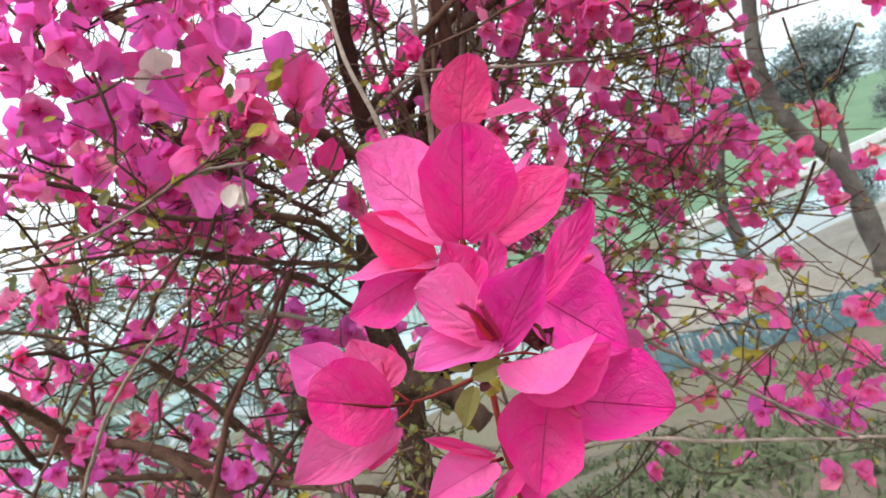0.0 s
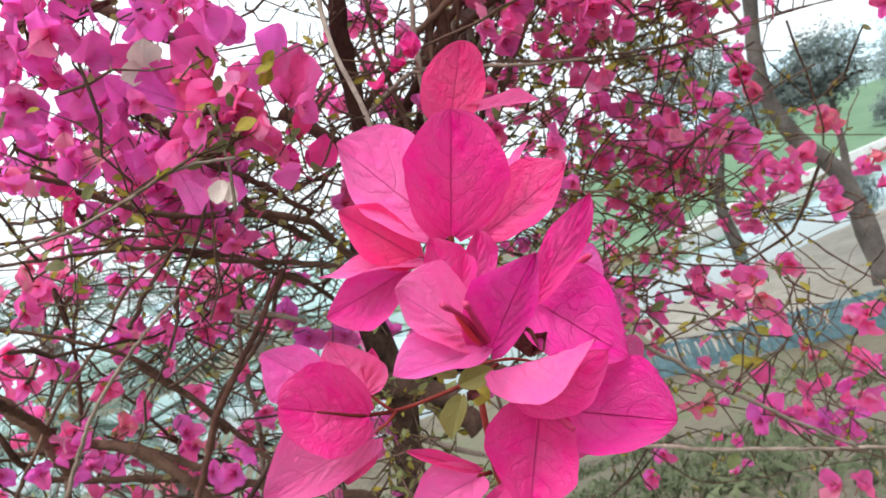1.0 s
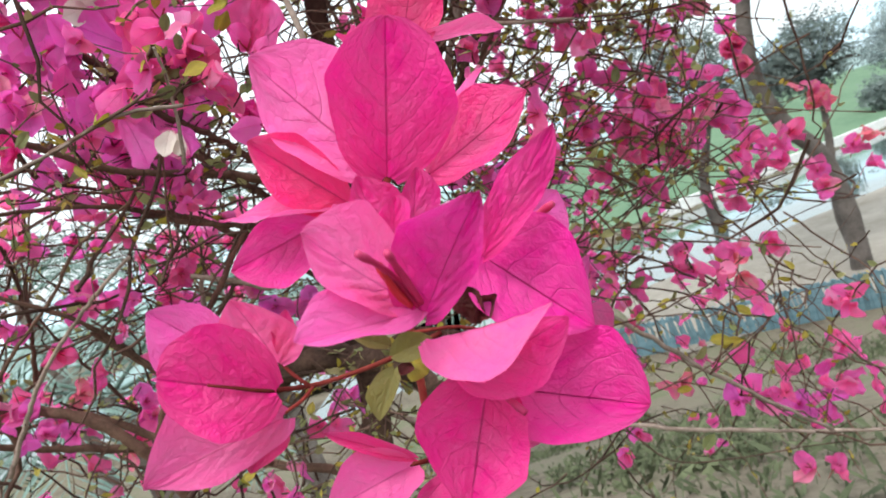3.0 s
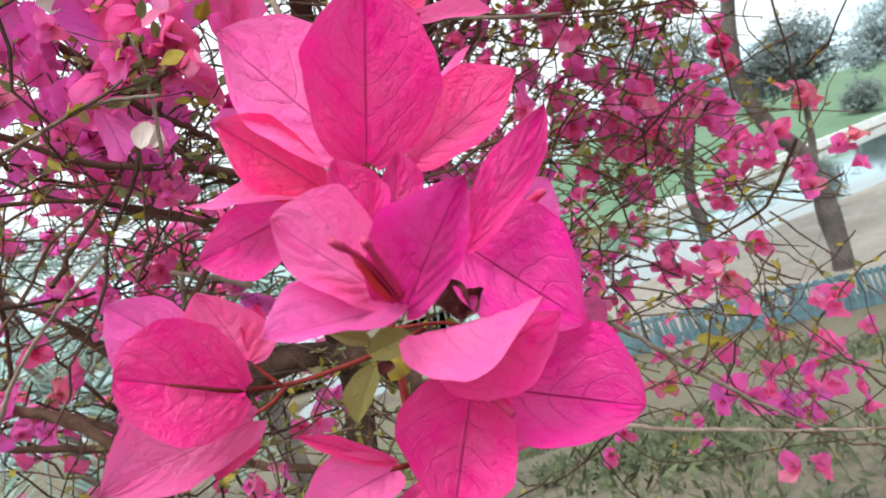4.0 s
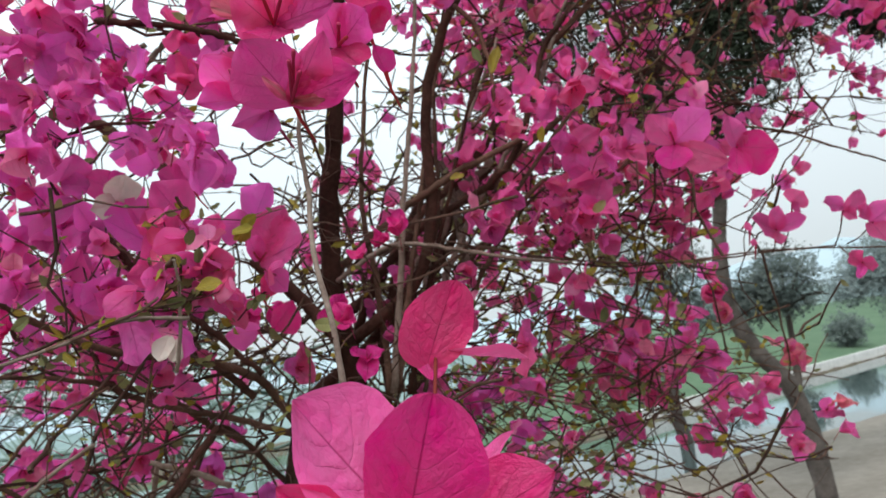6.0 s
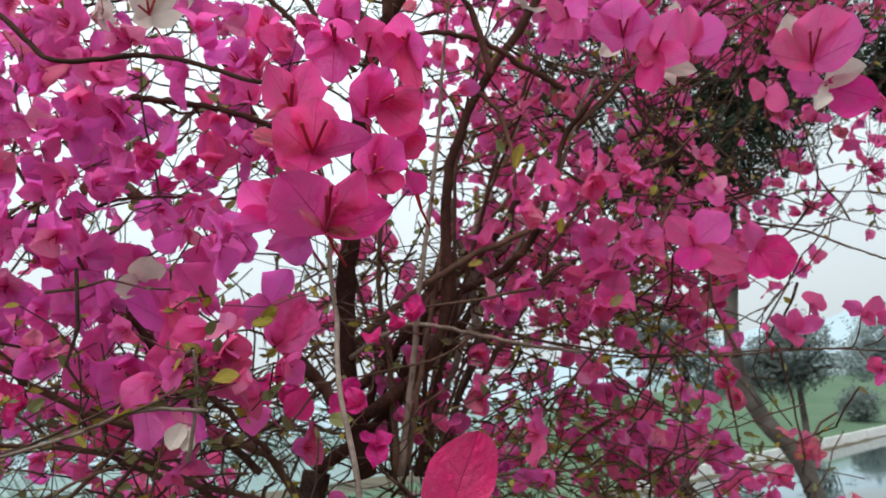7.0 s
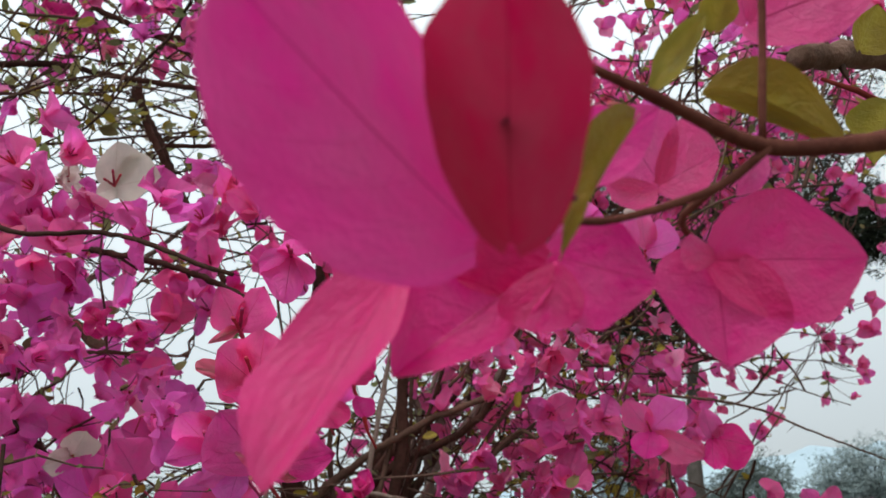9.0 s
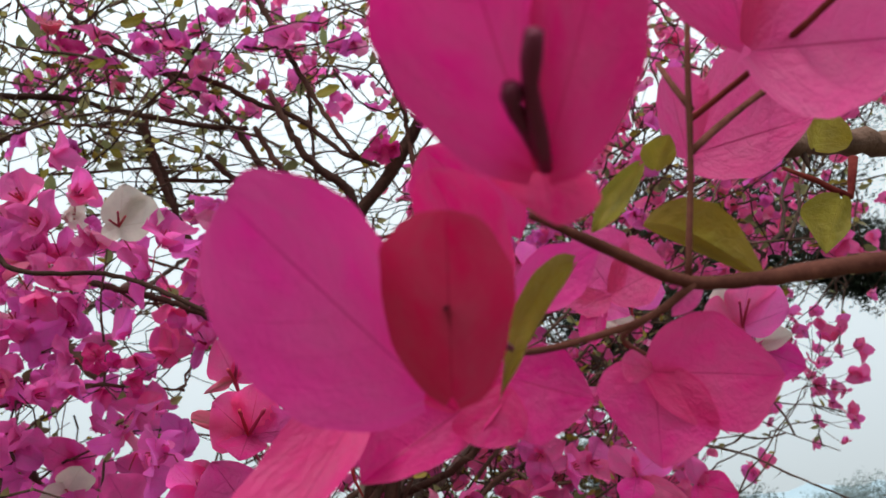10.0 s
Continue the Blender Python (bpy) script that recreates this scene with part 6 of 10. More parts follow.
sprays((0.2739, 1.3549, 1.4206), (0.155, 0.25, 0.103), 7, PINK, 107, mixed=CORAL, size=0.022, flowers=(4, 8), tight=0.03)
sprays((0.2316, 1.4778, 1.1629), (0.139, 0.25, 0.156), 12, PINK, 108, mixed=CORAL, size=0.022, flowers=(4, 8), tight=0.03)
sprays((0.4996, 1.4635, 1.3264), (0.128, 0.15, 0.095), 4, PINK, 109, size=0.022, flowers=(4, 8), tight=0.03)
sprays((0.3978, 1.4, 0.9053), (0.139, 0.15, 0.135), 4, PINK, 110, size=0.022, flowers=(4, 8), tight=0.03)
sprays((-0.1147, 1.274, 1.7719), (0.1, 0.2, 0.119), 6, PINK, 111, size=0.027)
sprays((-0.4305, 0.8784, 1.9904), (0.088, 0.175, 0.142), 4, PURPLE, 112, size=0.029, mixed=PINK)
sprays((-0.422, 0.9777, 1.7158), (0.147, 0.2, 0.147), 3, PURPLE, 113, size=0.029, mixed=PINK)
sprays((-0.2699, 0.9639, 1.8737), (0.066, 0.1, 0.022), 3, MAGENTA, 114, size=0.024, flowers=(1, 3))
sprays((0.218, 1.1576, 1.9547), (0.156, 0.2, 0.129), 20, PINK, 115, size=0.022, mixed=CORAL, flowers=(4, 8), tight=0.03)
sprays((0.2862, 1.177, 1.7324), (0.187, 0.2, 0.107), 14, PINK, 116, size=0.022, mixed=CORAL, flowers=(4, 8), tight=0.03)
sprays((0.6214, 1.1974, 2.0729), (0.191, 0.25, 0.14), 26, PINK, 117, size=0.022, mixed=CORAL, flowers=(4, 8), tight=0.03)
sprays((0.5087, 1.1636, 1.8857), (0.134, 0.2, 0.067), 9, PINK, 118, size=0.022, mixed=CORAL, flowers=(4, 8), tight=0.03)
sprays((0.1903, 1.2942, 1.541), (0.238, 0.2, 0.117), 5, PINK, 119, size=0.022, mixed=CORAL, flowers=(4, 8), tight=0.03)
sprays((0.6703, 1.1203, 1.8067), (0.038, 0.15, 0.03), 3, PINK, 120, size=0.02, flowers=(4, 8), tight=0.03)
sprays((-0.4187, 0.9091, 2.4999), (0.112, 0.2, 0.131), 8, PURPLE, 121, size=0.03, mixed=PINK)
sprays((-0.1158, 1.0097, 2.4974), (0.165, 0.2, 0.199), 10, PINK, 122, size=0.03)
sprays((0.6051, 1.0948, 2.6719), (0.393, 0.3, 0.226), 26, PINK, 123, size=0.03, mixed=CORAL)
sprays((0.6468, 1.1814, 2.2564), (0.316, 0.25, 0.128), 14, PINK, 124, size=0.022, mixed=CORAL, flowers=(4, 8), tight=0.03)
sprays((0.3103, 1.1798, 1.7006), (0.204, 0.2, 0.054), 9, PINK, 125, size=0.022, mixed=CORAL, flowers=(4, 8), tight=0.03)
sprays((0.7346, 1.1234, 1.7714), (0.064, 0.15, 0.052), 3, PINK, 126, size=0.017, flowers=(4, 8), tight=0.03)
tangle((-0.4226, 1.0196, 1.5239), (0.273, 0.275, 0.175), 70, 127, leaves=2, thick=0.001)
tangle((-0.5544, 1.0645, 1.2973), (0.26, 0.25, 0.1), 50, 128, leaves=3)
tangle((-0.0353, 1.1563, 1.6827), (0.135, 0.225, 0.135), 50, 129, leaves=3)
tangle((0.2723, 1.2687, 1.2586), (0.263, 0.25, 0.359), 45, 130, leaves=3)
tangle((-0.269, 0.9738, 1.7601), (0.294, 0.2, 0.268), 115, 131, leaves=2, thick=0.001)
tangle((0.2317, 1.1211, 1.7979), (0.235, 0.25, 0.376), 130, 132, leaves=3, thick=0.001)
tangle((-0.2097, 0.9293, 2.2687), (0.281, 0.2, 0.206), 170, 133, leaves=3, thick=0.001)
tangle((0.5674, 1.0774, 2.2973), (0.333, 0.25, 0.26), 60, 134, leaves=2)
sprays((0.2528, 1.1359, 2.2028), (0.205, 0.2, 0.098), 16, PINK, 135, size=0.029, mixed=CORAL)
tangle((-0.1397, 1.0363, 1.6196), (0.155, 0.15, 0.147), 70, 136, leaves=3)
tangle((-0.3506, 0.9147, 1.5758), (0.245, 0.175, 0.126), 24, 137, leaves=2, thick=0.0018, length=0.36)
tangle((-0.4984, 1.0353, 1.3441), (0.273, 0.175, 0.148), 22, 138, leaves=2, thick=0.002, length=0.36)
tangle((-0.3009, 0.7435, 1.5242), (0.183, 0.1, 0.099), 26, 139, leaves=5, thick=0.0009, length=0.16)
tangle((0.2534, 1.1291, 1.4192), (0.236, 0.175, 0.214), 30, 140, leaves=8, thick=0.001)
tangle((-0.3606, 0.8548, 2.2607), (0.179, 0.175, 0.197), 50, 141, leaves=10, thick=0.0012)
sprays((-0.1506, 0.5652, 1.5541), (0.017, 0.025, 0.016), 4, PINK, 142, size=0.02, leaves=12, tight=0.02, mixed=CORAL)
sprays((-0.2926, 0.7142, 1.5721), (0.073, 0.075, 0.022), 3, PINK, 143, size=0.018, leaves=8, tight=0.025)
sprays((-0.3434, 0.7626, 1.5927), (0.084, 0.125, 0.095), 3, PURPLE, 144, size=0.03, mixed=CRIMSON)
sprays((-0.512, 1.0099, 1.6344), (0.121, 0.175, 0.128), 4, PURPLE, 145, size=0.029, mixed=PINK)
sprays((0.2085, 0.898, 2.0531), (0.122, 0.15, 0.084), 8, PURPLE, 146, size=0.021, mixed=PINK, leaves=8, flowers=(4, 8), tight=0.03)
sprays((0.5509, 0.7917, 2.1212), (0.18, 0.15, 0.173), 16, PURPLE, 147, size=0.022, mixed=PINK, leaves=8, flowers=(4, 8), tight=0.03)
sprays((0.7735, 1.1675, 2.4151), (0.293, 0.25, 0.26), 24, PINK, 148, size=0.022, mixed=CORAL, leaves=8, flowers=(4, 8), tight=0.03)
tangle((-0.0283, 1.0082, 1.3669), (0.115, 0.2, 0.123), 30, 149, leaves=4, thick=0.0014)
sprays((-0.03, 1.0335, 1.3655), (0.118, 0.175, 0.126), 6, PURPLE, 150, size=0.027, mixed=PINK)
sprays((-0.2325, 0.7222, 1.7685), (0.13, 0.15, 0.13), 5, PURPLE, 151, size=0.029, mixed=PINK, leaves=6)
sprays((-0.3942, 0.865, 1.8573), (0.108, 0.1, 0.076), 3, PURPLE, 152, size=0.029, leaves=6)
sprays((0.191, 1.071, 1.7964), (0.159, 0.2, 0.138), 13, PINK, 153, size=0.021, leaves=6, flowers=(4, 8), tight=0.03)
tangle((0.191, 1.071, 1.7964), (0.159, 0.2, 0.138), 30, 154, leaves=5, thick=0.0014)
sprays((0.2326, 1.0461, 2.0815), (0.163, 0.2, 0.122), 12, PINK, 155, size=0.022, leaves=6, flowers=(4, 8), tight=0.03)
tangle((-0.4499, 1.1205, 1.2315), (0.197, 0.2, 0.092), 40, 156, leaves=4, thick=0.0014)
sprays((-0.4824, 1.2255, 1.179), (0.193, 0.2, 0.073), 5, PINK, 157, size=0.027)
sprays((0.1385, 1.1611, 1.3407), (0.185, 0.25, 0.152), 11, PINK, 158, size=0.022, flowers=(4, 8), tight=0.03)
tangle((0.1385, 1.1611, 1.3407), (0.185, 0.25, 0.152), 50, 159, leaves=4, thick=0.0012)
sprays((0.3242, 1.1938, 2.1149), (0.186, 0.25, 0.14), 9, PINK, 160, size=0.022, flowers=(4, 8), tight=0.03)
sprays((0.6278, 0.9429, 2.1135), (0.202, 0.2, 0.157), 18, PINK, 161, size=0.025, flowers=(4, 8), tight=0.035)
tangle((-0.3067, 0.8096, 2.2037), (0.169, 0.125, 0.176), 40, 162, leaves=8, thick=0.0012, leaf=1.5)
tangle((-0.0011, 0.8073, 2.229), (0.101, 0.125, 0.13), 14, 163, leaves=8, thick=0.0012, leaf=1.5)
tangle((0.6022, 0.8938, 2.1016), (0.177, 0.15, 0.142), 30, 164, leaves=8, thick=0.0012, leaf=1.4)
tangle((-0.2088, 0.6204, 1.555), (0.096, 0.07, 0.056), 6, 165, leaves=8, thick=0.0009, length=0.12, leaf=0.75)
sprays((-0.4125, 0.7069, 1.6561), (0.054, 0.125, 0.09), 4, PURPLE, 166, size=0.026, leaves=6)
sprays((0.0444, 1.0446, 1.5255), (0.116, 0.15, 0.132), 6, PINK, 167, size=0.023, flowers=(3, 6), tight=0.03, leaves=6)
tangle((0.0524, 1.0696, 1.5257), (0.127, 0.175, 0.135), 30, 168, leaves=5, thick=0.0014)
sprays((-0.3536, 0.8562, 1.671), (0.118, 0.125, 0.083), 3, PURPLE, 169, size=0.028, mixed=CRIMSON, leaves=6)

tangle((0.2591, 1.3366, 1.8172), (0.2, 0.12, 0.2), 110, 170, leaves=9, thick=0.0011, leaf=1.5)
tangle((0.1794, 1.3464, 1.4190), (0.17, 0.12, 0.16), 50, 171, leaves=8, thick=0.0011, leaf=1.4)
tangle((-0.3542, 1.0540, 1.5655), (0.26, 0.1, 0.1), 26, 172, leaves=4, thick=0.0014)
sprays((0.1694, 1.2986, 1.4012), (0.17, 0.15, 0.16), 6, PINK, 173, size=0.022, mixed=CORAL, flowers=(4, 8), tight=0.03, leaves=8)
sprays((0.2380, 1.1726, 1.7725), (0.2, 0.12, 0.17), 9, PINK, 174, size=0.023, mixed=CORAL, flowers=(4, 8), tight=0.03, leaves=8)
tangle((-0.1608, 0.8544, 1.2032), (0.09, 0.05, 0.1), 45, 175, leaves=7, thick=0.0009, length=0.14)
sprays((-0.2004, 0.8505, 1.2032), (0.1, 0.06, 0.08), 3, PURPLE, 176, size=0.022, leaves=8, flowers=(1, 3))
tangle((0.3048, 1.2474, 1.0010), (0.25, 0.12, 0.14), 36, 177, leaves=6, thick=0.0011, length=0.3)
tangle((-0.1523, 0.5880, 1.5832), (0.045, 0.03, 0.05), 4, 178, leaves=8, thick=0.0008, length=0.07, leaf=0.75)
tangle((-0.2915, 0.6132, 1.6018), (0.07, 0.03, 0.05), 4, 179, leaves=8, thick=0.0008, length=0.08, leaf=0.75)
tangle((-0.3593, 0.6369, 1.5437), (0.1, 0.04, 0.06), 8, 180, leaves=6, thick=0.0008, length=0.1, leaf=0.75)
sprays((-0.3007, 0.6764, 1.7946), (0.12, 0.04, 0.11), 8, PURPLE, 190, size=0.027, flowers=(3, 5), leaves=2, tight=0.02)
sprays((-0.1468, 0.7042, 1.8305), (0.06, 0.04, 0.08), 5, CRIMSON, 191, size=0.028, flowers=(3, 5), leaves=2, tight=0.022)
sprays((-0.3380, 0.8564, 1.6294), (0.13, 0.06, 0.06), 6, PURPLE, 181, size=0.026, mixed=PINK, leaves=6)
sprays((-0.3811, 0.9249, 1.5178), (0.12, 0.06, 0.07), 4, PINK, 182, size=0.025, leaves=6)

# the large shoot close to the camera
v, f = [], []
line = smooth_line([(-0.0425, 0.257, 1.3724), (-0.0291, 0.2573, 1.3693), (-0.0161, 0.2629, 1.3684), (-0.0063, 0.2684, 1.3685), (0.0044, 0.2738, 1.3699)], 0.003)
tv, tf = tube(line, [0.0005 + (0.0007 - 0.0005) * i / (len(line) - 1) for i in range(len(line))], 8, 0.12)
f += [tuple(i + len(v) for i in t) for t in tf]
v += tv
line = smooth_line([(-0.0291, 0.2573, 1.3693), (-0.0323, 0.2569, 1.3736), (-0.0375, 0.2619, 1.3796)], 0.003)
tv, tf = tube(line, [0.0005 + (0.0004 - 0.0005) * i / (len(line) - 1) for i in range(len(line))], 8, 0.12)
f += [tuple(i + len(v) for i in t) for t in tf]
v += tv
line = smooth_line([(-0.0284, 0.2573, 1.3691), (-0.0326, 0.2575, 1.3663), (-0.0398, 0.2577, 1.3642)], 0.003)
tv, tf = tube(line, [0.0005 + (0.0004 - 0.0005) * i / (len(line) - 1) for i in range(len(line))], 8, 0.12)
f += [tuple(i + len(v) for i in t) for t in tf]
v += tv
line = smooth_line([(-0.0037, 0.2737, 1.3708), (-0.0052, 0.2747, 1.3591), (-0.0081, 0.2763, 1.3407), (-0.0095, 0.278, 1.3213), (-0.0196, 0.2927, 1.2802), (-0.0673, 0.3493, 1.1383), (-0.3332, 0.6356, 0.3898), (-0.48, 0.78, -0.04)], 0.003)
tv, tf = tube(line, [0.001 + (0.0022 - 0.001) * i / (len(line) - 1) for i in range(len(line))], 8, 0.12)
f += [tuple(i + len(v) for i in t) for t in tf]
v += tv
line = smooth_line([(-0.0102, 0.2767, 1.3368), (-0.0176, 0.271, 1.3385), (-0.0245, 0.2711, 1.3381)], 0.003)
tv, tf = tube(line, [0.0007 + (0.0006 - 0.0007) * i / (len(line) - 1) for i in range(len(line))], 8, 0.12)
f += [tuple(i + len(v) for i in t) for t in tf]
v += tv
line = smooth_line([(-0.0037, 0.2737, 1.3708), (-0.0007, 0.2774, 1.3914), (0.005, 0.2699, 1.4149), (0.0142, 0.301, 1.4375), (0.0184, 0.332, 1.4619)], 0.003)
tv, tf = tube(line, [0.0011 + (0.0006 - 0.0011) * i / (len(line) - 1) for i in range(len(line))], 8, 0.12)
f += [tuple(i + len(v) for i in t) for t in tf]
v += tv
line = smooth_line([(-0.0032, 0.2736, 1.3723), (0.0095, 0.2738, 1.3699), (0.0165, 0.2741, 1.3659)], 0.003)
tv, tf = tube(line, [0.0005 + (0.0004 - 0.0005) * i / (len(line) - 1) for i in range(len(line))], 8, 0.12)
f += [tuple(i + len(v) for i in t) for t in tf]
v += tv
shoot = part("flowering_shoot", mesh_of("flowering_shoot", v, f), STEM_RED, bush, "near flowering shoot with large magenta bracts on red stalks")
petal((0.0149, 0.3290, 1.4583), (0.0297, 0.3232, 1.4854), (0.0086, 0.3211, 1.4741), (0.0335, 0.3278, 1.4677), HOT, shoot, round=0.42, sharp=0.55, sag=0.1)
petal((0.0131, 0.3463, 1.4620), (0.0146, 0.3417, 1.4530), (0.0100, 0.3448, 1.4589), (0.0217, 0.3431, 1.4571), HOT, shoot, round=0.45, sharp=0.6, sag=0.1)
petal((0.0214, 0.3313, 1.4609), (0.0503, 0.3270, 1.4536), (0.0402, 0.3221, 1.4600), (0.0382, 0.3400, 1.4584), ROSE, shoot, wave=0.03)
petal((0.0046, 0.2685, 1.4136), (0.0188, 0.2494, 1.4473), (-0.0005, 0.2534, 1.4372), (0.0287, 0.2560, 1.4251), MAGENTA, shoot, at=(0.52, 0.45), round=0.42, sharp=0.62, sag=0.05)
petal((0.0034, 0.2715, 1.4168), (-0.0180, 0.2600, 1.4524), (-0.0144, 0.2558, 1.4247), (0.0040, 0.2752, 1.4507), ROSE, shoot, at=(0.42, 0.5), sag=0.12, quilt=0.03)
petal((0.0155, 0.2705, 1.4110), (0.0455, 0.2636, 1.4223), (0.0315, 0.2714, 1.4278), (0.0304, 0.2599, 1.4077), HOT, shoot, at=(0.5, 0.42), sag=0.18)
petal((0.0270, 0.2759, 1.4252), (0.0377, 0.2751, 1.4338), (0.0292, 0.2773, 1.4308), (0.0318, 0.2734, 1.4280), ROSE, shoot)
petal((-0.0074, 0.2683, 1.4108), (-0.0243, 0.2570, 1.4320), (-0.0103, 0.2573, 1.4285), (-0.0207, 0.2560, 1.4146), HOT, shoot, at=(0.45, 0.5), sag=0.15)
petal((-0.0064, 0.2674, 1.4092), (-0.0348, 0.2496, 1.4148), (-0.0211, 0.2631, 1.4163), (-0.0186, 0.2491, 1.4110), ROSE, shoot, at=(0.4, 0.4))
petal((-0.0125, 0.2678, 1.4084), (-0.0389, 0.2571, 1.4028), (-0.0269, 0.2584, 1.4129), (-0.0254, 0.2562, 1.3950), HOT, shoot, at=(0.6, 0.45), sag=0.12)
petal((0.0055, 0.2429, 1.3814), (-0.0100, 0.2257, 1.4045), (0.0029, 0.2371, 1.4063), (-0.0078, 0.2267, 1.3906), ROSE, shoot, at=(0.5, 0.6), sag=0.2, quilt=0.03)
petal((0.0065, 0.2419, 1.3790), (0.0273, 0.2283, 1.4011), (0.0086, 0.2294, 1.3992), (0.0210, 0.2354, 1.3852), MAGENTA, shoot, at=(0.62, 0.45), round=0.45, sag=0.2, quilt=0.026)
petal((0.0064, 0.2419, 1.3804), (-0.0170, 0.2206, 1.3841), (-0.0111, 0.2274, 1.3919), (-0.0012, 0.2251, 1.3791), ROSE, shoot, at=(0.78, 0.35), sag=0.1)
petal((0.0002, 0.2567, 1.3944), (-0.0003, 0.2530, 1.4148), (-0.0048, 0.2534, 1.4054), (0.0089, 0.2547, 1.4066), HOT, shoot, sag=0.15)
petal((0.0057, 0.2592, 1.3924), (0.0137, 0.2573, 1.4126), (0.0057, 0.2564, 1.4034), (0.0172, 0.2575, 1.4038), HOT, shoot, sag=0.2)
petal((0.0005, 0.2506, 1.3903), (0.0079, 0.2456, 1.4068), (0.0012, 0.2468, 1.4014), (0.0108, 0.2438, 1.4019), HOT, shoot, sag=0.3)
petal((0.0227, 0.2567, 1.3871), (0.0473, 0.2475, 1.4110), (0.0315, 0.2519, 1.4037), (0.0425, 0.2508, 1.3982), MAGENTA, shoot, at=(0.62, 0.55), sag=0.12, round=0.5)
petal((0.0205, 0.2625, 1.3886), (0.0431, 0.2612, 1.3611), (0.0422, 0.2607, 1.3893), (0.0214, 0.2482, 1.3703), MAGENTA, shoot, at=(0.5, 0.4), sag=0.06)
petal((0.0303, 0.2736, 1.3899), (0.0453, 0.2711, 1.3964), (0.0361, 0.2723, 1.3976), (0.0442, 0.2708, 1.3855), PINK, shoot, sag=0.2)
petal((0.0348, 0.2737, 1.3760), (0.0441, 0.2727, 1.3788), (0.0392, 0.2743, 1.3845), (0.0411, 0.2722, 1.3684), PINK, shoot, sag=0.2)
petal((0.0040, 0.2486, 1.3728), (0.0343, 0.2385, 1.3733), (0.0162, 0.2547, 1.3690), (0.0132, 0.2352, 1.3624), ROSE, shoot, at=(0.5, 0.42), sag=0.1, quilt=0.022)
petal((0.0090, 0.2519, 1.3616), (0.0369, 0.2437, 1.3687), (0.0217, 0.2542, 1.3685), (0.0265, 0.2444, 1.3548), HOT, shoot, at=(0.5, 0.6), sag=0.16)
petal((0.0115, 0.2670, 1.3542), (0.0501, 0.2624, 1.3382), (0.0437, 0.2633, 1.3612), (0.0255, 0.2540, 1.3380), MAGENTA, shoot, at=(0.56, 0.5), round=0.45, sharp=0.75, sag=0.05)
petal((0.0132, 0.2602, 1.3557), (-0.0001, 0.2524, 1.3288), (-0.0045, 0.2474, 1.3550), (0.0165, 0.2491, 1.3348), MAGENTA, shoot, at=(0.42, 0.7), sag=0.22, round=0.5)
petal((0.0117, 0.2709, 1.3435), (0.0215, 0.2687, 1.3352), (0.0194, 0.2706, 1.3415), (0.0125, 0.2668, 1.3360), ROSE, shoot, sag=0.15)
petal((0.0434, 0.2763, 1.3637), (0.0498, 0.2749, 1.3606), (0.0484, 0.2758, 1.3642), (0.0464, 0.2735, 1.3556), PINK, shoot, sag=0.1)
petal((0.0361, 0.2736, 1.3599), (0.0482, 0.2731, 1.3775), (0.0377, 0.2730, 1.3727), (0.0427, 0.2723, 1.3646), PINK, shoot, sag=0.15)
petal((-0.0338, 0.2469, 1.3720), (-0.0529, 0.2322, 1.3847), (-0.0375, 0.2369, 1.3922), (-0.0461, 0.2336, 1.3678), MAGENTA, shoot, at=(0.48, 0.5), round=0.4, sharp=0.5, sag=-0.06)
petal((-0.0435, 0.2562, 1.3804), (-0.0581, 0.2471, 1.3997), (-0.0455, 0.2503, 1.3967), (-0.0586, 0.2447, 1.3850), ROSE, shoot, at=(0.5, 0.6), sag=0.12)
petal((-0.0350, 0.2569, 1.3775), (-0.0390, 0.2509, 1.3962), (-0.0442, 0.2502, 1.3877), (-0.0262, 0.2539, 1.3851), ROSE, shoot, at=(0.5, 0.5), sag=0.3, quilt=0.04)
petal((-0.0330, 0.2582, 1.3782), (-0.0286, 0.2568, 1.3897), (-0.0334, 0.2552, 1.3852), (-0.0280, 0.2577, 1.3831), HOT, shoot, sag=0.3)
petal((-0.0364, 0.2525, 1.3644), (-0.0696, 0.2412, 1.3605), (-0.0545, 0.2410, 1.3767), (-0.0504, 0.2470, 1.3555), ROSE, shoot, at=(0.5, 0.5), sag=0.1, round=0.45)
petal((-0.0413, 0.2561, 1.3631), (-0.0484, 0.2512, 1.3540), (-0.0487, 0.2523, 1.3611), (-0.0384, 0.2542, 1.3573), HOT, shoot, sag=0.2)
petal((-0.0116, 0.2656, 1.3417), (-0.0297, 0.2571, 1.3569), (-0.0191, 0.2580, 1.3530), (-0.0212, 0.2557, 1.3491), HOT, shoot)
petal((-0.0133, 0.2654, 1.3400), (-0.0347, 0.2542, 1.3382), (-0.0240, 0.2555, 1.3501), (-0.0170, 0.2579, 1.3338), ROSE, shoot, at=(0.45, 0.5), sag=0.15)
petal((-0.0051, 0.2671, 1.3346), (-0.0161, 0.2649, 1.3281), (-0.0121, 0.2654, 1.3338), (-0.0069, 0.2638, 1.3283), HOT, shoot, sag=0.2)
petal((0.0003, 0.2695, 1.3304), (-0.0047, 0.2678, 1.3209), (-0.0075, 0.2687, 1.3277), (0.0022, 0.2676, 1.3240), MAGENTA, shoot, sag=0.2)
petal((0.0163, 0.2538, 1.3720), (0.0163, 0.2520, 1.3817), (0.0123, 0.2505, 1.3776), (0.0195, 0.2502, 1.3771), DRY, shoot, sag=0.6, wave=0.2, name='dried_bract')
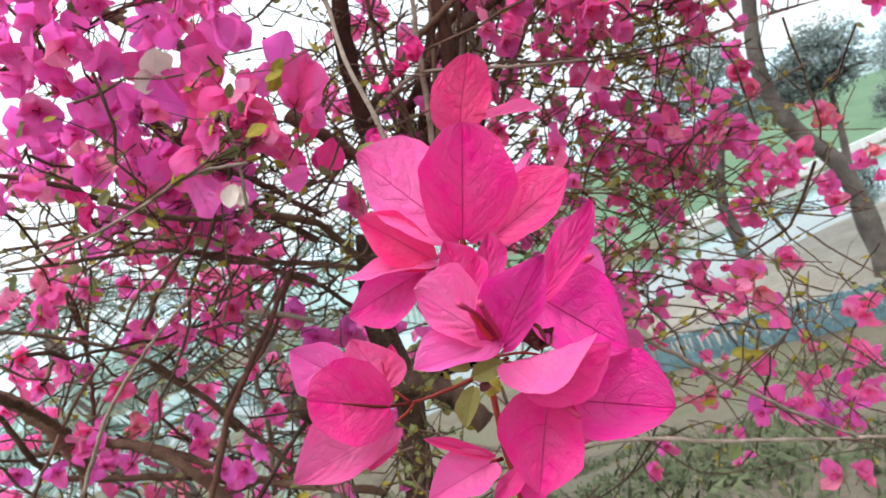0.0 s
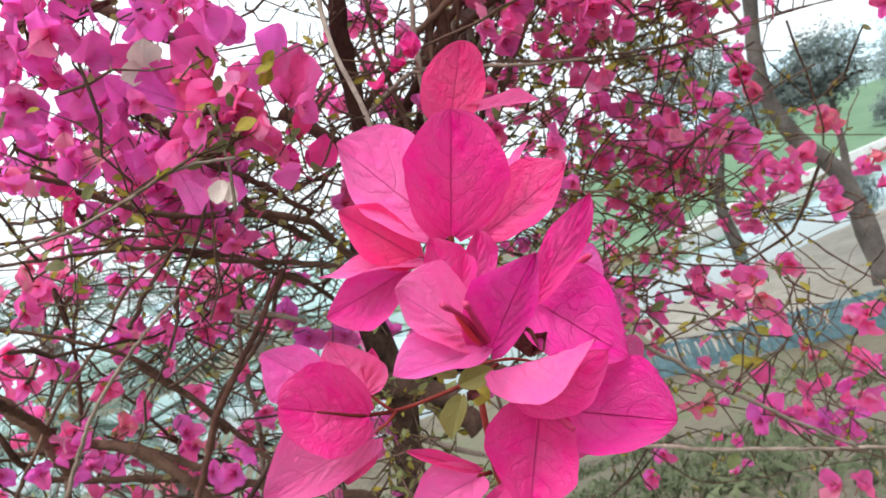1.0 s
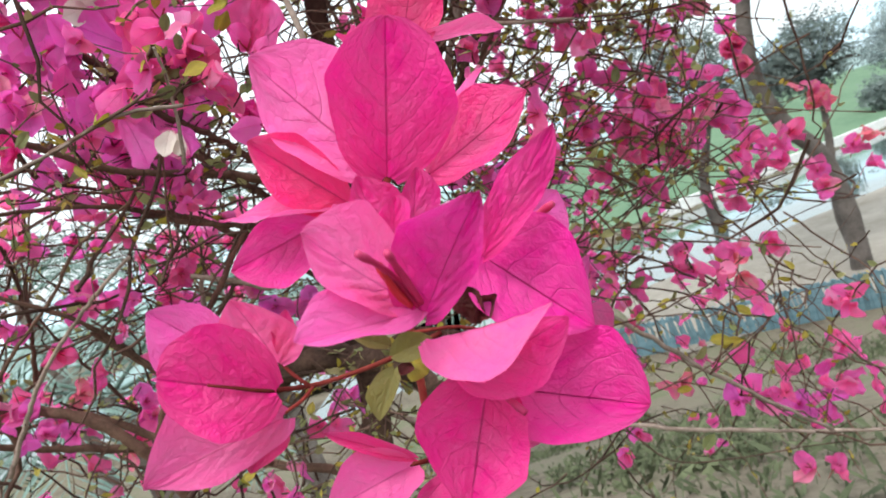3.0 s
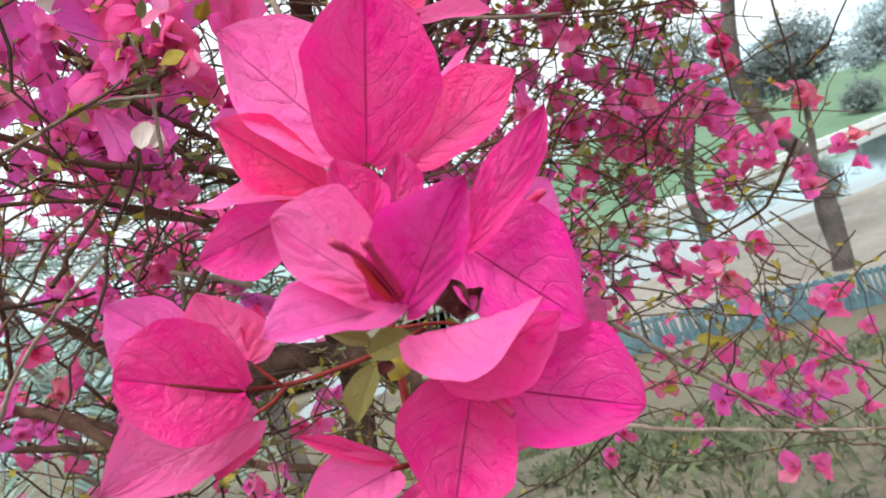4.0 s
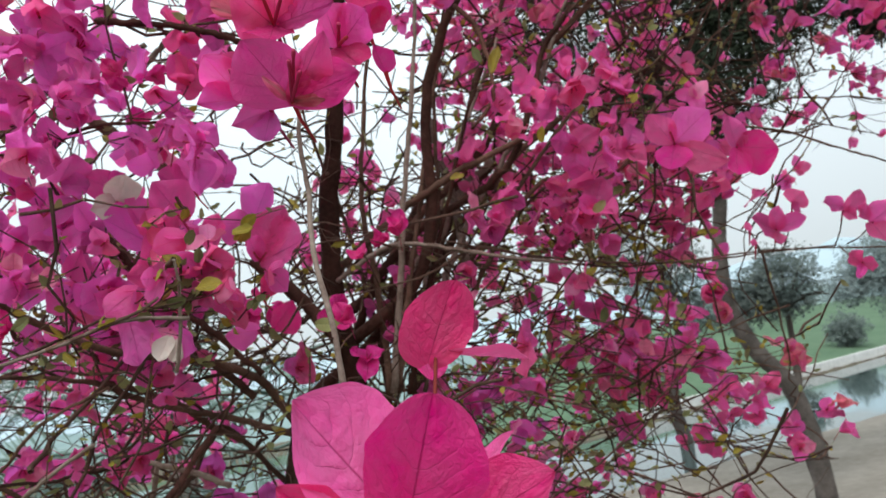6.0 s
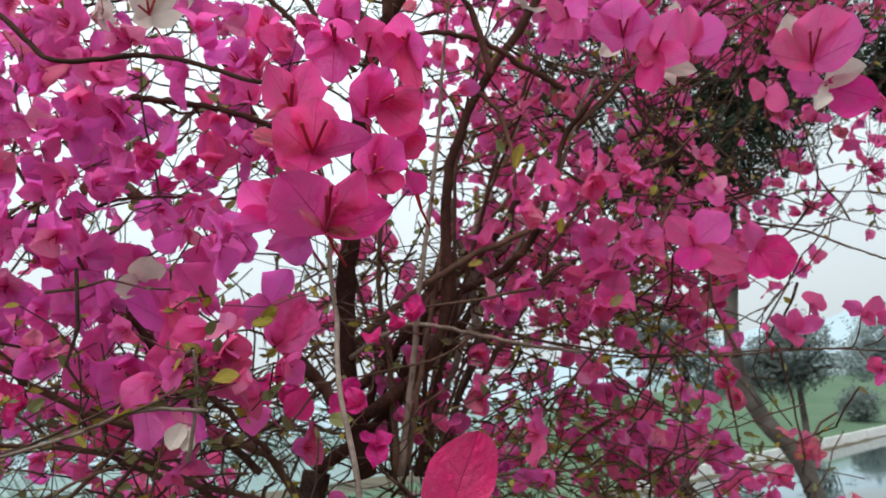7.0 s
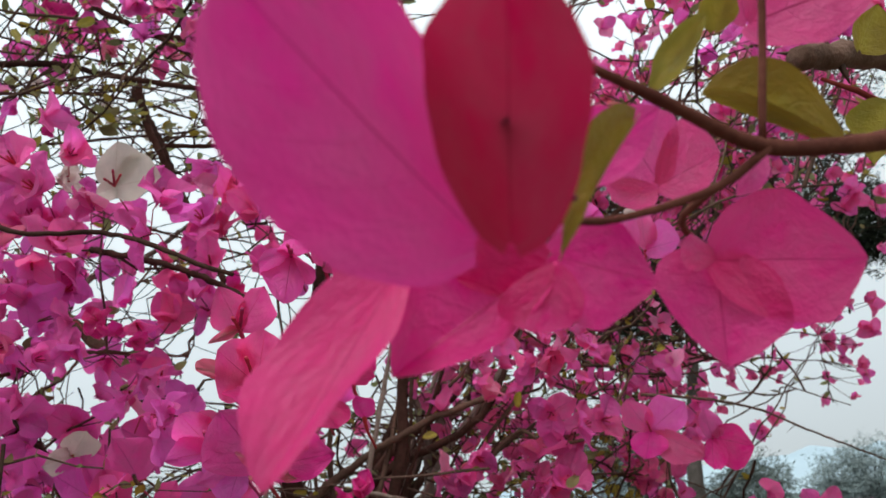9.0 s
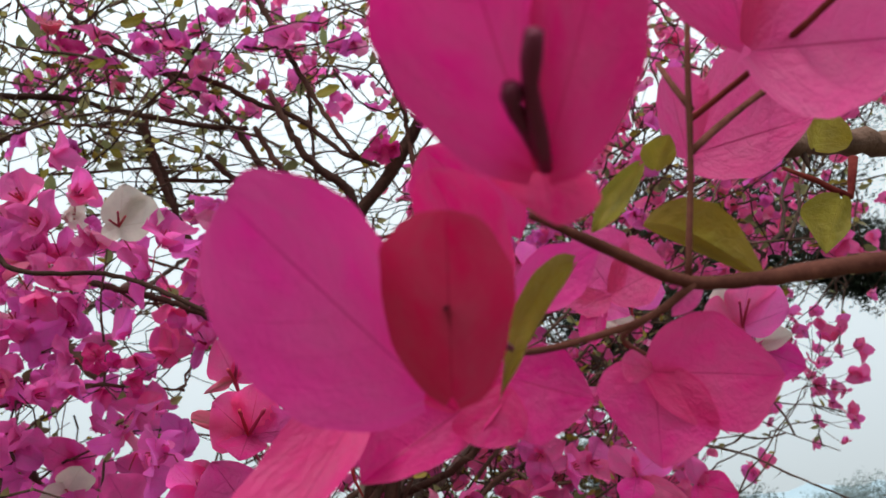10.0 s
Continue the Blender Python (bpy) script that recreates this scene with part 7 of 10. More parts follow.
petal((0.0163, 0.2528, 1.3729), (0.0229, 0.2525, 1.3771), (0.0197, 0.2492, 1.3783), (0.0198, 0.2501, 1.3734), DRY, shoot, sag=0.6, wave=0.2, name='dried_bract')
petal((-0.0039, 0.2598, 1.3672), (-0.0064, 0.2575, 1.3650), (-0.0062, 0.2575, 1.3674), (-0.0029, 0.2578, 1.3651), DRY, shoot, sag=0.6, wave=0.2, name='dried_bract')
floret([(0.0058, 0.2409, 1.3816), (0.0045, 0.2349, 1.3878), (0.0032, 0.2268, 1.3928), (0.0008, 0.2206, 1.3968)], 0.00085, TUBE, shoot)
floret([(0.0069, 0.2400, 1.3820), (0.0065, 0.2340, 1.3870), (0.0063, 0.2290, 1.3906), (0.0064, 0.2211, 1.3951)], 0.00085, TUBE, shoot)
floret([(0.0046, 0.2388, 1.3823), (0.0034, 0.2337, 1.3864), (0.0028, 0.2278, 1.3931)], 0.0009, TUBE, shoot)
floret([(0.0356, 0.2711, 1.3912), (0.0395, 0.2685, 1.3923), (0.0428, 0.2648, 1.3934)], 0.00085, TUBE, shoot)
floret([(0.0372, 0.2721, 1.3812), (0.0407, 0.2694, 1.3826), (0.0429, 0.2676, 1.3835)], 0.0008, TUBE, shoot)
floret([(0.0140, 0.2583, 1.3563), (0.0169, 0.2545, 1.3530), (0.0205, 0.2507, 1.3487)], 0.0008, TUBE, shoot)
stalk([(-0.0293, 0.2533, 1.3701), (-0.0353, 0.2458, 1.3730), (-0.0397, 0.2404, 1.3764), (-0.0444, 0.2365, 1.3796)], 0.0006, 0.0003, STEM_RED, shoot)
petal((-0.0088, 0.2643, 1.3657), (-0.0154, 0.2584, 1.3553), (-0.0165, 0.2595, 1.3632), (-0.0089, 0.2592, 1.3610), LEAF_NEAR, shoot, name='leaf', quilt=0.012, sag=0.1, label='olive green leaf with a paler rim')
petal((-0.0077, 0.2615, 1.3696), (0.0042, 0.2566, 1.3715), (-0.0020, 0.2571, 1.3750), (-0.0014, 0.2570, 1.3676), LEAF_NEAR, shoot, name='leaf', quilt=0.012, sag=0.1)
petal((-0.0093, 0.2694, 1.3714), (-0.0176, 0.2657, 1.3773), (-0.0107, 0.2663, 1.3767), (-0.0133, 0.2660, 1.3726), LEAF_NEAR, shoot, name='leaf', quilt=0.012)
petal((-0.0044, 0.2668, 1.3671), (-0.0010, 0.2650, 1.3619), (-0.0002, 0.2651, 1.3654), (-0.0059, 0.2645, 1.3616), LEAF_YELLOW, shoot, name='leaf', quilt=0.012)
petal((-0.0098, 0.2721, 1.4113), (-0.0064, 0.2705, 1.4151), (-0.0093, 0.2702, 1.4144), (-0.0059, 0.2705, 1.4116), LEAF_YELLOW, shoot, name='leaf', quilt=0.012)

# the shoot that hangs in front of the lens at the end
v, f = [], []
line = smooth_line([(0.151, 0.1505, 1.5902), (0.1327, 0.1457, 1.5879), (0.1099, 0.141, 1.5842), (0.0942, 0.1361, 1.5827), (0.081, 0.1307, 1.5867), (0.0671, 0.1253, 1.5915)], 0.003)
tv, tf = tube(line, [0.0022 + (0.0007 - 0.0022) * i / (len(line) - 1) for i in range(len(line))], 8, 0.12)
f += [tuple(i + len(v) for i in t) for t in tf]
v += tv
line = smooth_line([(0.0959, 0.1362, 1.5821), (0.0873, 0.1386, 1.5772), (0.071, 0.137, 1.5728), (0.0593, 0.1273, 1.5688)], 0.003)
tv, tf = tube(line, [0.0007 + (0.0005 - 0.0007) * i / (len(line) - 1) for i in range(len(line))], 8, 0.12)
f += [tuple(i + len(v) for i in t) for t in tf]
v += tv
line = smooth_line([(0.0873, 0.1386, 1.5772), (0.0866, 0.1516, 1.5782), (0.0976, 0.1647, 1.5768)], 0.003)
tv, tf = tube(line, [0.0006 + (0.0006 - 0.0006) * i / (len(line) - 1) for i in range(len(line))], 8, 0.12)
f += [tuple(i + len(v) for i in t) for t in tf]
v += tv
line = smooth_line([(0.0952, 0.1361, 1.5832), (0.098, 0.1294, 1.6025), (0.1, 0.1226, 1.6226), (0.1052, 0.1206, 1.6449)], 0.003)
tv, tf = tube(line, [0.0006 + (0.0005 - 0.0006) * i / (len(line) - 1) for i in range(len(line))], 8, 0.12)
f += [tuple(i + len(v) for i in t) for t in tf]
v += tv
line = smooth_line([(0.0995, 0.1266, 1.6117), (0.0983, 0.128, 1.618), (0.0985, 0.1322, 1.6274)], 0.003)
tv, tf = tube(line, [0.0006 + (0.0005 - 0.0006) * i / (len(line) - 1) for i in range(len(line))], 8, 0.12)
f += [tuple(i + len(v) for i in t) for t in tf]
v += tv
line = smooth_line([(0.0986, 0.1292, 1.6046), (0.1099, 0.1333, 1.6145), (0.1236, 0.1374, 1.6252)], 0.003)
tv, tf = tube(line, [0.0007 + (0.0006 - 0.0007) * i / (len(line) - 1) for i in range(len(line))], 8, 0.12)
f += [tuple(i + len(v) for i in t) for t in tf]
v += tv
near_shoot = part("flowering_shoot", mesh_of("flowering_shoot", v, f), STEM_BROWN, bush, "hanging shoot with large bracts and yellow-green leaves near the lens")
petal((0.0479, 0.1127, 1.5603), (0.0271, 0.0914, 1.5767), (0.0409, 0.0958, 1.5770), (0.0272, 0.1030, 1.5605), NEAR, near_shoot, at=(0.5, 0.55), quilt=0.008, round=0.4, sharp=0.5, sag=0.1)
petal((0.0508, 0.1112, 1.5586), (0.0506, 0.0912, 1.5736), (0.0429, 0.0953, 1.5689), (0.0581, 0.0972, 1.5673), OVERLAP_SHADE, near_shoot, at=(0.6, 0.6), round=0.5, sharp=0.5, sag=0.1, quilt=0.005)
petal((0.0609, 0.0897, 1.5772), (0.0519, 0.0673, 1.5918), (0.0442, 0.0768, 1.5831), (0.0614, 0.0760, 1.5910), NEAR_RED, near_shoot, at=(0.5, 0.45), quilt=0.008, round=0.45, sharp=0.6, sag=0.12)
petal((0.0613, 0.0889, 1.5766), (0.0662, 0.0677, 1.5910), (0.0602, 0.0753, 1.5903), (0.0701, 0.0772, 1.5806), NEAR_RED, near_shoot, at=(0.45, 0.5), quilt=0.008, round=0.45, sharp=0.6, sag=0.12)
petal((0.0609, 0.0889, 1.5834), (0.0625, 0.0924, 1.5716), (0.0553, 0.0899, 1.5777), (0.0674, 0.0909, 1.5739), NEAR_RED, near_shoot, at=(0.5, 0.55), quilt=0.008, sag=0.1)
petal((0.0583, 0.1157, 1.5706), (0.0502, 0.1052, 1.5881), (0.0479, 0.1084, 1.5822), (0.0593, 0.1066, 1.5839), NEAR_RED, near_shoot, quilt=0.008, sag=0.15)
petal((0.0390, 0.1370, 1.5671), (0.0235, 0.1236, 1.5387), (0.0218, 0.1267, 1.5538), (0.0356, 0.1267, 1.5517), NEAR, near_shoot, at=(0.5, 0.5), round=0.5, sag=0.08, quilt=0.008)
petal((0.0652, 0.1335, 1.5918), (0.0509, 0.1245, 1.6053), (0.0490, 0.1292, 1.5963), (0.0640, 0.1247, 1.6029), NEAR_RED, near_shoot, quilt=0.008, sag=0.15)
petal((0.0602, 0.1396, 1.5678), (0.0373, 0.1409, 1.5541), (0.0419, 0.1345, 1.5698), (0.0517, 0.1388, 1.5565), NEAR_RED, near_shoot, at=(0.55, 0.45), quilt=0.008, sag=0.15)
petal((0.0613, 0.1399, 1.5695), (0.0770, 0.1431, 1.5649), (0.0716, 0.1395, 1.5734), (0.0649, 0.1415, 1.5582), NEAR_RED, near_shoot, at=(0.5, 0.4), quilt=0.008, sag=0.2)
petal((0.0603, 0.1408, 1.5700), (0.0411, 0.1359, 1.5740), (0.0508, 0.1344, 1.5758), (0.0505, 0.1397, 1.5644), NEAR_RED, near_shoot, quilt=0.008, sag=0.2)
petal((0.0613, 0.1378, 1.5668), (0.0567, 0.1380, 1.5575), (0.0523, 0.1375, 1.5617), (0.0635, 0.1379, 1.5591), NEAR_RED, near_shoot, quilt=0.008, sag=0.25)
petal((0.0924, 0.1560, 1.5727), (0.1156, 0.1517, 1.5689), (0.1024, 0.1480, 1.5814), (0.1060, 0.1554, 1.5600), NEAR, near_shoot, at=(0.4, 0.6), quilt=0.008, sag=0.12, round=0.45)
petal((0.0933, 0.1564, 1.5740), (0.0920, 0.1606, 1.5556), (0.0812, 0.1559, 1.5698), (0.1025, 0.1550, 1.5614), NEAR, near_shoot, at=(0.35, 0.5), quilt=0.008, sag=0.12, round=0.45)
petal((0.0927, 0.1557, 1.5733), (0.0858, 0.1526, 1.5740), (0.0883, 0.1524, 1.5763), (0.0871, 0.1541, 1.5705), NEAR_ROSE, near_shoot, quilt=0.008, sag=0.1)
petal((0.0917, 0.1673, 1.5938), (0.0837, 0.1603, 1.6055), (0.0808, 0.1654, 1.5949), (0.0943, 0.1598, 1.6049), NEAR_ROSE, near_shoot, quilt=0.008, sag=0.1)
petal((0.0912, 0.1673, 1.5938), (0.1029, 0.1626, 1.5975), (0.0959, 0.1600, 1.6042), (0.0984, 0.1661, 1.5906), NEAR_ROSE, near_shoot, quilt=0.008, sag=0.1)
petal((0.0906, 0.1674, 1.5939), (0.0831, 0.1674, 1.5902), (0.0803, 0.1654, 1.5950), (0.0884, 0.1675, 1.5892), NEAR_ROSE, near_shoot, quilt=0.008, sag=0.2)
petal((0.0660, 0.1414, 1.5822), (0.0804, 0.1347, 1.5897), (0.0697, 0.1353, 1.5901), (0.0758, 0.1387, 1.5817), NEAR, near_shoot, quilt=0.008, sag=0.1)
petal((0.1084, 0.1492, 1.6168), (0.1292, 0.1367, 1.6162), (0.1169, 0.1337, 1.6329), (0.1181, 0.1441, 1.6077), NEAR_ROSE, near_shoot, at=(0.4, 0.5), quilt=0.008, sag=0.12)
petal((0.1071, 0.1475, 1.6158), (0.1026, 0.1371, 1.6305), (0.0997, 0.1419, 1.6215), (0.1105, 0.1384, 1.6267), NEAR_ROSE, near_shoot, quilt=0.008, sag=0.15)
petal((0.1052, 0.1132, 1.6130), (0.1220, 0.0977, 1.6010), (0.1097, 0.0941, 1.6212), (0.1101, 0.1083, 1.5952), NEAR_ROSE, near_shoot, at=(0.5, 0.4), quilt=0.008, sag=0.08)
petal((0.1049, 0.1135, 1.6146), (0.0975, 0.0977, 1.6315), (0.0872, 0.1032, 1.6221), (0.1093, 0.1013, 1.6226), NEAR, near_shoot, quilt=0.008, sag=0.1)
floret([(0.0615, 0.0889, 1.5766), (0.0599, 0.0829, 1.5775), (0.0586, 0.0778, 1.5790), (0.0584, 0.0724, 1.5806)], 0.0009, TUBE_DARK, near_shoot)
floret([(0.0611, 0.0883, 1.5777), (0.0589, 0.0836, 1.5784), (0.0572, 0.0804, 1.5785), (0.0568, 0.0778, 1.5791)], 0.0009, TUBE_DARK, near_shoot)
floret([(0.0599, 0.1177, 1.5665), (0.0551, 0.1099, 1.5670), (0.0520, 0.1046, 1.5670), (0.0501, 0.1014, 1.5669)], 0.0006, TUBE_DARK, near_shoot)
petal((0.0732, 0.1275, 1.5828), (0.0581, 0.1229, 1.5610), (0.0645, 0.1215, 1.5782), (0.0646, 0.1220, 1.5705), LEAF_YELLOW, near_shoot, at=(0.3, 0.45), name='leaf', quilt=0.01, sag=0.15, label='yellow-green leaf')
petal((0.0939, 0.1445, 1.5972), (0.1116, 0.1412, 1.5833), (0.1047, 0.1368, 1.5975), (0.1018, 0.1397, 1.5922), LEAF_YELLOW, near_shoot, at=(0.5, 0.5), name='leaf', quilt=0.01, sag=0.15)
petal((0.0907, 0.1339, 1.6054), (0.0799, 0.1363, 1.5932), (0.0827, 0.1337, 1.6002), (0.0865, 0.1352, 1.5968), LEAF_YELLOW, near_shoot, name='leaf', quilt=0.01, sag=0.15)
petal((0.0965, 0.1408, 1.6086), (0.0988, 0.1360, 1.6133), (0.0933, 0.1373, 1.6114), (0.0997, 0.1378, 1.6096), LEAF_YELLOW, near_shoot, name='leaf', quilt=0.01, sag=0.15)
petal((0.1834, 0.2148, 1.6601), (0.1898, 0.2084, 1.6718), (0.1819, 0.2105, 1.6666), (0.1967, 0.2142, 1.6616), LEAF_YELLOW, near_shoot, name='leaf', quilt=0.01, sag=0.1)
petal((0.1913, 0.2221, 1.6446), (0.1842, 0.2287, 1.6281), (0.1774, 0.2225, 1.6415), (0.1945, 0.2253, 1.6377), LEAF_YELLOW, near_shoot, name='leaf', quilt=0.01, sag=0.1)
petal((0.1034, 0.1500, 1.5893), (0.0968, 0.1509, 1.5818), (0.0986, 0.1493, 1.5869), (0.1018, 0.1498, 1.5833), NEAR_ROSE, near_shoot, name='leaf', quilt=0.01, sag=0.1)
stalk([(0.1034, 0.1363, 1.6163), (0.1091, 0.1207, 1.6152), (0.1097, 0.1030, 1.6101), (0.1112, 0.0963, 1.6099)], 0.0006, 0.0005, STEM_RED, near_shoot)
branch([(0.1809, 0.2383, 1.6765), (0.2074, 0.2508, 1.6865), (0.2464, 0.2637, 1.6934), (0.3013, 0.2768, 1.6963)], 0.0042, 0.0058, BARK, thorns=3)
branch([(0.2143, 0.2388, 1.6707), (0.2084, 0.2402, 1.6555), (0.1974, 0.2395, 1.663), (0.1868, 0.2391, 1.6682)], 0.0016, 0.0006, STEM_RED)

# crimson flowers along the slender shoot
bloom = blossom((-0.0227, 0.3544, 1.5784), CRIMSON)
petal((-0.0227, 0.3544, 1.5784), (-0.0367, 0.3356, 1.5997), (-0.0159, 0.3413, 1.5945), (-0.0456, 0.3470, 1.5822), CRIMSON, bloom, sag=0.15, quilt=0.045, wave=0.07, rows=14, cols=10)
petal((-0.0227, 0.3544, 1.5784), (-0.0026, 0.3328, 1.5954), (-0.0175, 0.3426, 1.5901), (-0.0036, 0.3470, 1.5825), CRIMSON, bloom, sag=0.15, quilt=0.045, wave=0.07, rows=14, cols=10)
petal((-0.0227, 0.3544, 1.5784), (0.0082, 0.3416, 1.5795), (-0.0052, 0.3430, 1.5890), (-0.0045, 0.3504, 1.5711), HOT, bloom, sag=0.15, quilt=0.045, wave=0.07, rows=14, cols=10)
petal((-0.0227, 0.3544, 1.5784), (-0.0303, 0.3364, 1.5829), (-0.0262, 0.3447, 1.5830), (-0.0290, 0.3477, 1.5798), CORAL, bloom, sag=0.15, quilt=0.045, wave=0.07, rows=14, cols=10)
petal((-0.0227, 0.3544, 1.5784), (-0.0075, 0.3439, 1.5716), (-0.0137, 0.3467, 1.5763), (-0.0147, 0.3501, 1.5719), CORAL, bloom, sag=0.15, quilt=0.045, wave=0.07, rows=14, cols=10)
floret([(-0.0224, 0.3525, 1.5778), (-0.0201, 0.3428, 1.5824), (-0.0183, 0.3352, 1.5869)], 0.0008, TUBE, bloom)
floret([(-0.0224, 0.3525, 1.5778), (-0.0188, 0.3423, 1.5842), (-0.0157, 0.3342, 1.5903)], 0.0008, TUBE, bloom)
floret([(-0.0224, 0.3525, 1.5778), (-0.0184, 0.3436, 1.5799), (-0.0148, 0.3367, 1.5820)], 0.0008, TUBE, bloom)
bloom = blossom((-0.0469, 0.3666, 1.5898), CRIMSON)
petal((-0.0469, 0.3666, 1.5898), (-0.0636, 0.3553, 1.5856), (-0.0555, 0.3566, 1.5953), (-0.0555, 0.3621, 1.5838), CRIMSON, bloom, sag=0.15, quilt=0.045, wave=0.07, rows=14, cols=10)
petal((-0.0469, 0.3666, 1.5898), (-0.0554, 0.3463, 1.6022), (-0.0609, 0.3570, 1.5941), (-0.0440, 0.3567, 1.6022), CRIMSON, bloom, sag=0.15, quilt=0.045, wave=0.07, rows=14, cols=10)
petal((-0.0469, 0.3666, 1.5898), (-0.0399, 0.3507, 1.6015), (-0.0502, 0.3540, 1.6043), (-0.0366, 0.3599, 1.5916), CRIMSON, bloom, sag=0.15, quilt=0.045, wave=0.07, rows=14, cols=10)
floret([(-0.0464, 0.3647, 1.5892), (-0.0458, 0.3556, 1.5920), (-0.0457, 0.3485, 1.5948)], 0.0008, TUBE, bloom)
bloom = blossom((-0.0258, 0.3542, 1.6143), CRIMSON)
petal((-0.0258, 0.3542, 1.6143), (-0.0184, 0.3364, 1.6321), (-0.0310, 0.3419, 1.6278), (-0.0105, 0.3459, 1.6212), CRIMSON, bloom, sag=0.15, quilt=0.045, wave=0.07, rows=14, cols=10)
petal((-0.0258, 0.3542, 1.6143), (0.0029, 0.3386, 1.6108), (-0.0122, 0.3430, 1.6241), (-0.0112, 0.3495, 1.6091), CRIMSON, bloom, sag=0.15, quilt=0.045, wave=0.07, rows=14, cols=10)
petal((-0.0258, 0.3542, 1.6143), (-0.0386, 0.3383, 1.6258), (-0.0276, 0.3411, 1.6304), (-0.0397, 0.3497, 1.6083), CRIMSON, bloom, sag=0.15, quilt=0.045, wave=0.07, rows=14, cols=10)
petal((-0.0258, 0.3542, 1.6143), (-0.0268, 0.3416, 1.6006), (-0.0383, 0.3468, 1.6109), (-0.0165, 0.3502, 1.6070), HOT, bloom, sag=0.15, quilt=0.045, wave=0.07, rows=14, cols=10)
petal((-0.0258, 0.3542, 1.6143), (-0.0478, 0.3401, 1.6195), (-0.0429, 0.3429, 1.6244), (-0.0439, 0.3471, 1.6172), CORAL, bloom, sag=0.15, quilt=0.045, wave=0.07, rows=14, cols=10)
floret([(-0.0254, 0.3524, 1.6135), (-0.0256, 0.3429, 1.6171), (-0.0261, 0.3356, 1.6208)], 0.0008, TUBE, bloom)
floret([(-0.0254, 0.3524, 1.6135), (-0.0201, 0.3430, 1.6169), (-0.0153, 0.3358, 1.6204)], 0.0008, TUBE, bloom)
bloom = blossom((-0.0359, 0.3661, 1.6444), CRIMSON)
petal((-0.0359, 0.3661, 1.6444), (-0.0420, 0.3492, 1.6592), (-0.0312, 0.3549, 1.6543), (-0.0472, 0.3595, 1.6454), CRIMSON, bloom, sag=0.15, quilt=0.045, wave=0.07, rows=14, cols=10)
petal((-0.0359, 0.3661, 1.6444), (-0.0207, 0.3460, 1.6561), (-0.0315, 0.3545, 1.6556), (-0.0181, 0.3595, 1.6457), CRIMSON, bloom, sag=0.15, quilt=0.045, wave=0.07, rows=14, cols=10)
petal((-0.0359, 0.3661, 1.6444), (-0.0475, 0.3563, 1.6352), (-0.0407, 0.3583, 1.6427), (-0.0398, 0.3617, 1.6384), CORAL, bloom, sag=0.15, quilt=0.045, wave=0.07, rows=14, cols=10)
floret([(-0.0356, 0.3643, 1.6434), (-0.0352, 0.3560, 1.6436), (-0.0353, 0.3496, 1.6440)], 0.0008, TUBE, bloom)
floret([(-0.0356, 0.3643, 1.6434), (-0.0329, 0.3554, 1.6454), (-0.0307, 0.3485, 1.6476)], 0.0008, TUBE, bloom)
bloom = blossom((-0.0022, 0.3732, 1.6383), CRIMSON)
petal((-0.0022, 0.3732, 1.6383), (0.0053, 0.3555, 1.6559), (-0.0072, 0.3622, 1.6472), (0.0115, 0.3639, 1.6488), CRIMSON, bloom, sag=0.15, quilt=0.045, wave=0.07, rows=14, cols=10)
petal((-0.0022, 0.3732, 1.6383), (0.0129, 0.3529, 1.6508), (0.0023, 0.3607, 1.6524), (0.0121, 0.3660, 1.6418), CRIMSON, bloom, sag=0.15, quilt=0.045, wave=0.07, rows=14, cols=10)
petal((-0.0022, 0.3732, 1.6383), (-0.0070, 0.3624, 1.6326), (-0.0081, 0.3629, 1.6448), (0.0004, 0.3689, 1.6317), CRIMSON, bloom, sag=0.15, quilt=0.045, wave=0.07, rows=14, cols=10)
floret([(-0.0020, 0.3714, 1.6374), (-0.0001, 0.3629, 1.6378), (0.0015, 0.3565, 1.6385)], 0.0008, TUBE, bloom)
bloom = blossom((0.0057, 0.3717, 1.6436), CRIMSON)
petal((0.0057, 0.3717, 1.6436), (0.0218, 0.3652, 1.6233), (0.0243, 0.3635, 1.6431), (0.0077, 0.3706, 1.6261), HOT, bloom, sag=0.15, quilt=0.045, wave=0.07, rows=14, cols=10)
petal((0.0057, 0.3717, 1.6436), (0.0259, 0.3564, 1.6391), (0.0134, 0.3628, 1.6456), (0.0183, 0.3681, 1.6345), CRIMSON, bloom, sag=0.15, quilt=0.045, wave=0.07, rows=14, cols=10)
floret([(0.0058, 0.3699, 1.6426), (0.0097, 0.3622, 1.6403), (0.0132, 0.3566, 1.6383)], 0.0008, TUBE, bloom)
bloom = blossom((-0.0012, 0.3716, 1.6085), CRIMSON)
petal((-0.0012, 0.3716, 1.6085), (-0.0028, 0.3557, 1.6199), (-0.0095, 0.3623, 1.6117), (0.0085, 0.3620, 1.6201), CRIMSON, bloom, sag=0.15, quilt=0.045, wave=0.07, rows=14, cols=10)
petal((-0.0012, 0.3716, 1.6085), (0.0146, 0.3535, 1.6135), (0.0027, 0.3596, 1.6208), (0.0138, 0.3662, 1.6057), CRIMSON, bloom, sag=0.15, quilt=0.045, wave=0.07, rows=14, cols=10)
petal((-0.0012, 0.3716, 1.6085), (0.0075, 0.3636, 1.5935), (-0.0076, 0.3659, 1.5997), (0.0128, 0.3673, 1.6020), HOT, bloom, sag=0.15, quilt=0.045, wave=0.07, rows=14, cols=10)
floret([(-0.0011, 0.3698, 1.6078), (0.0006, 0.3611, 1.6088), (0.0019, 0.3546, 1.6098)], 0.0008, TUBE, bloom)
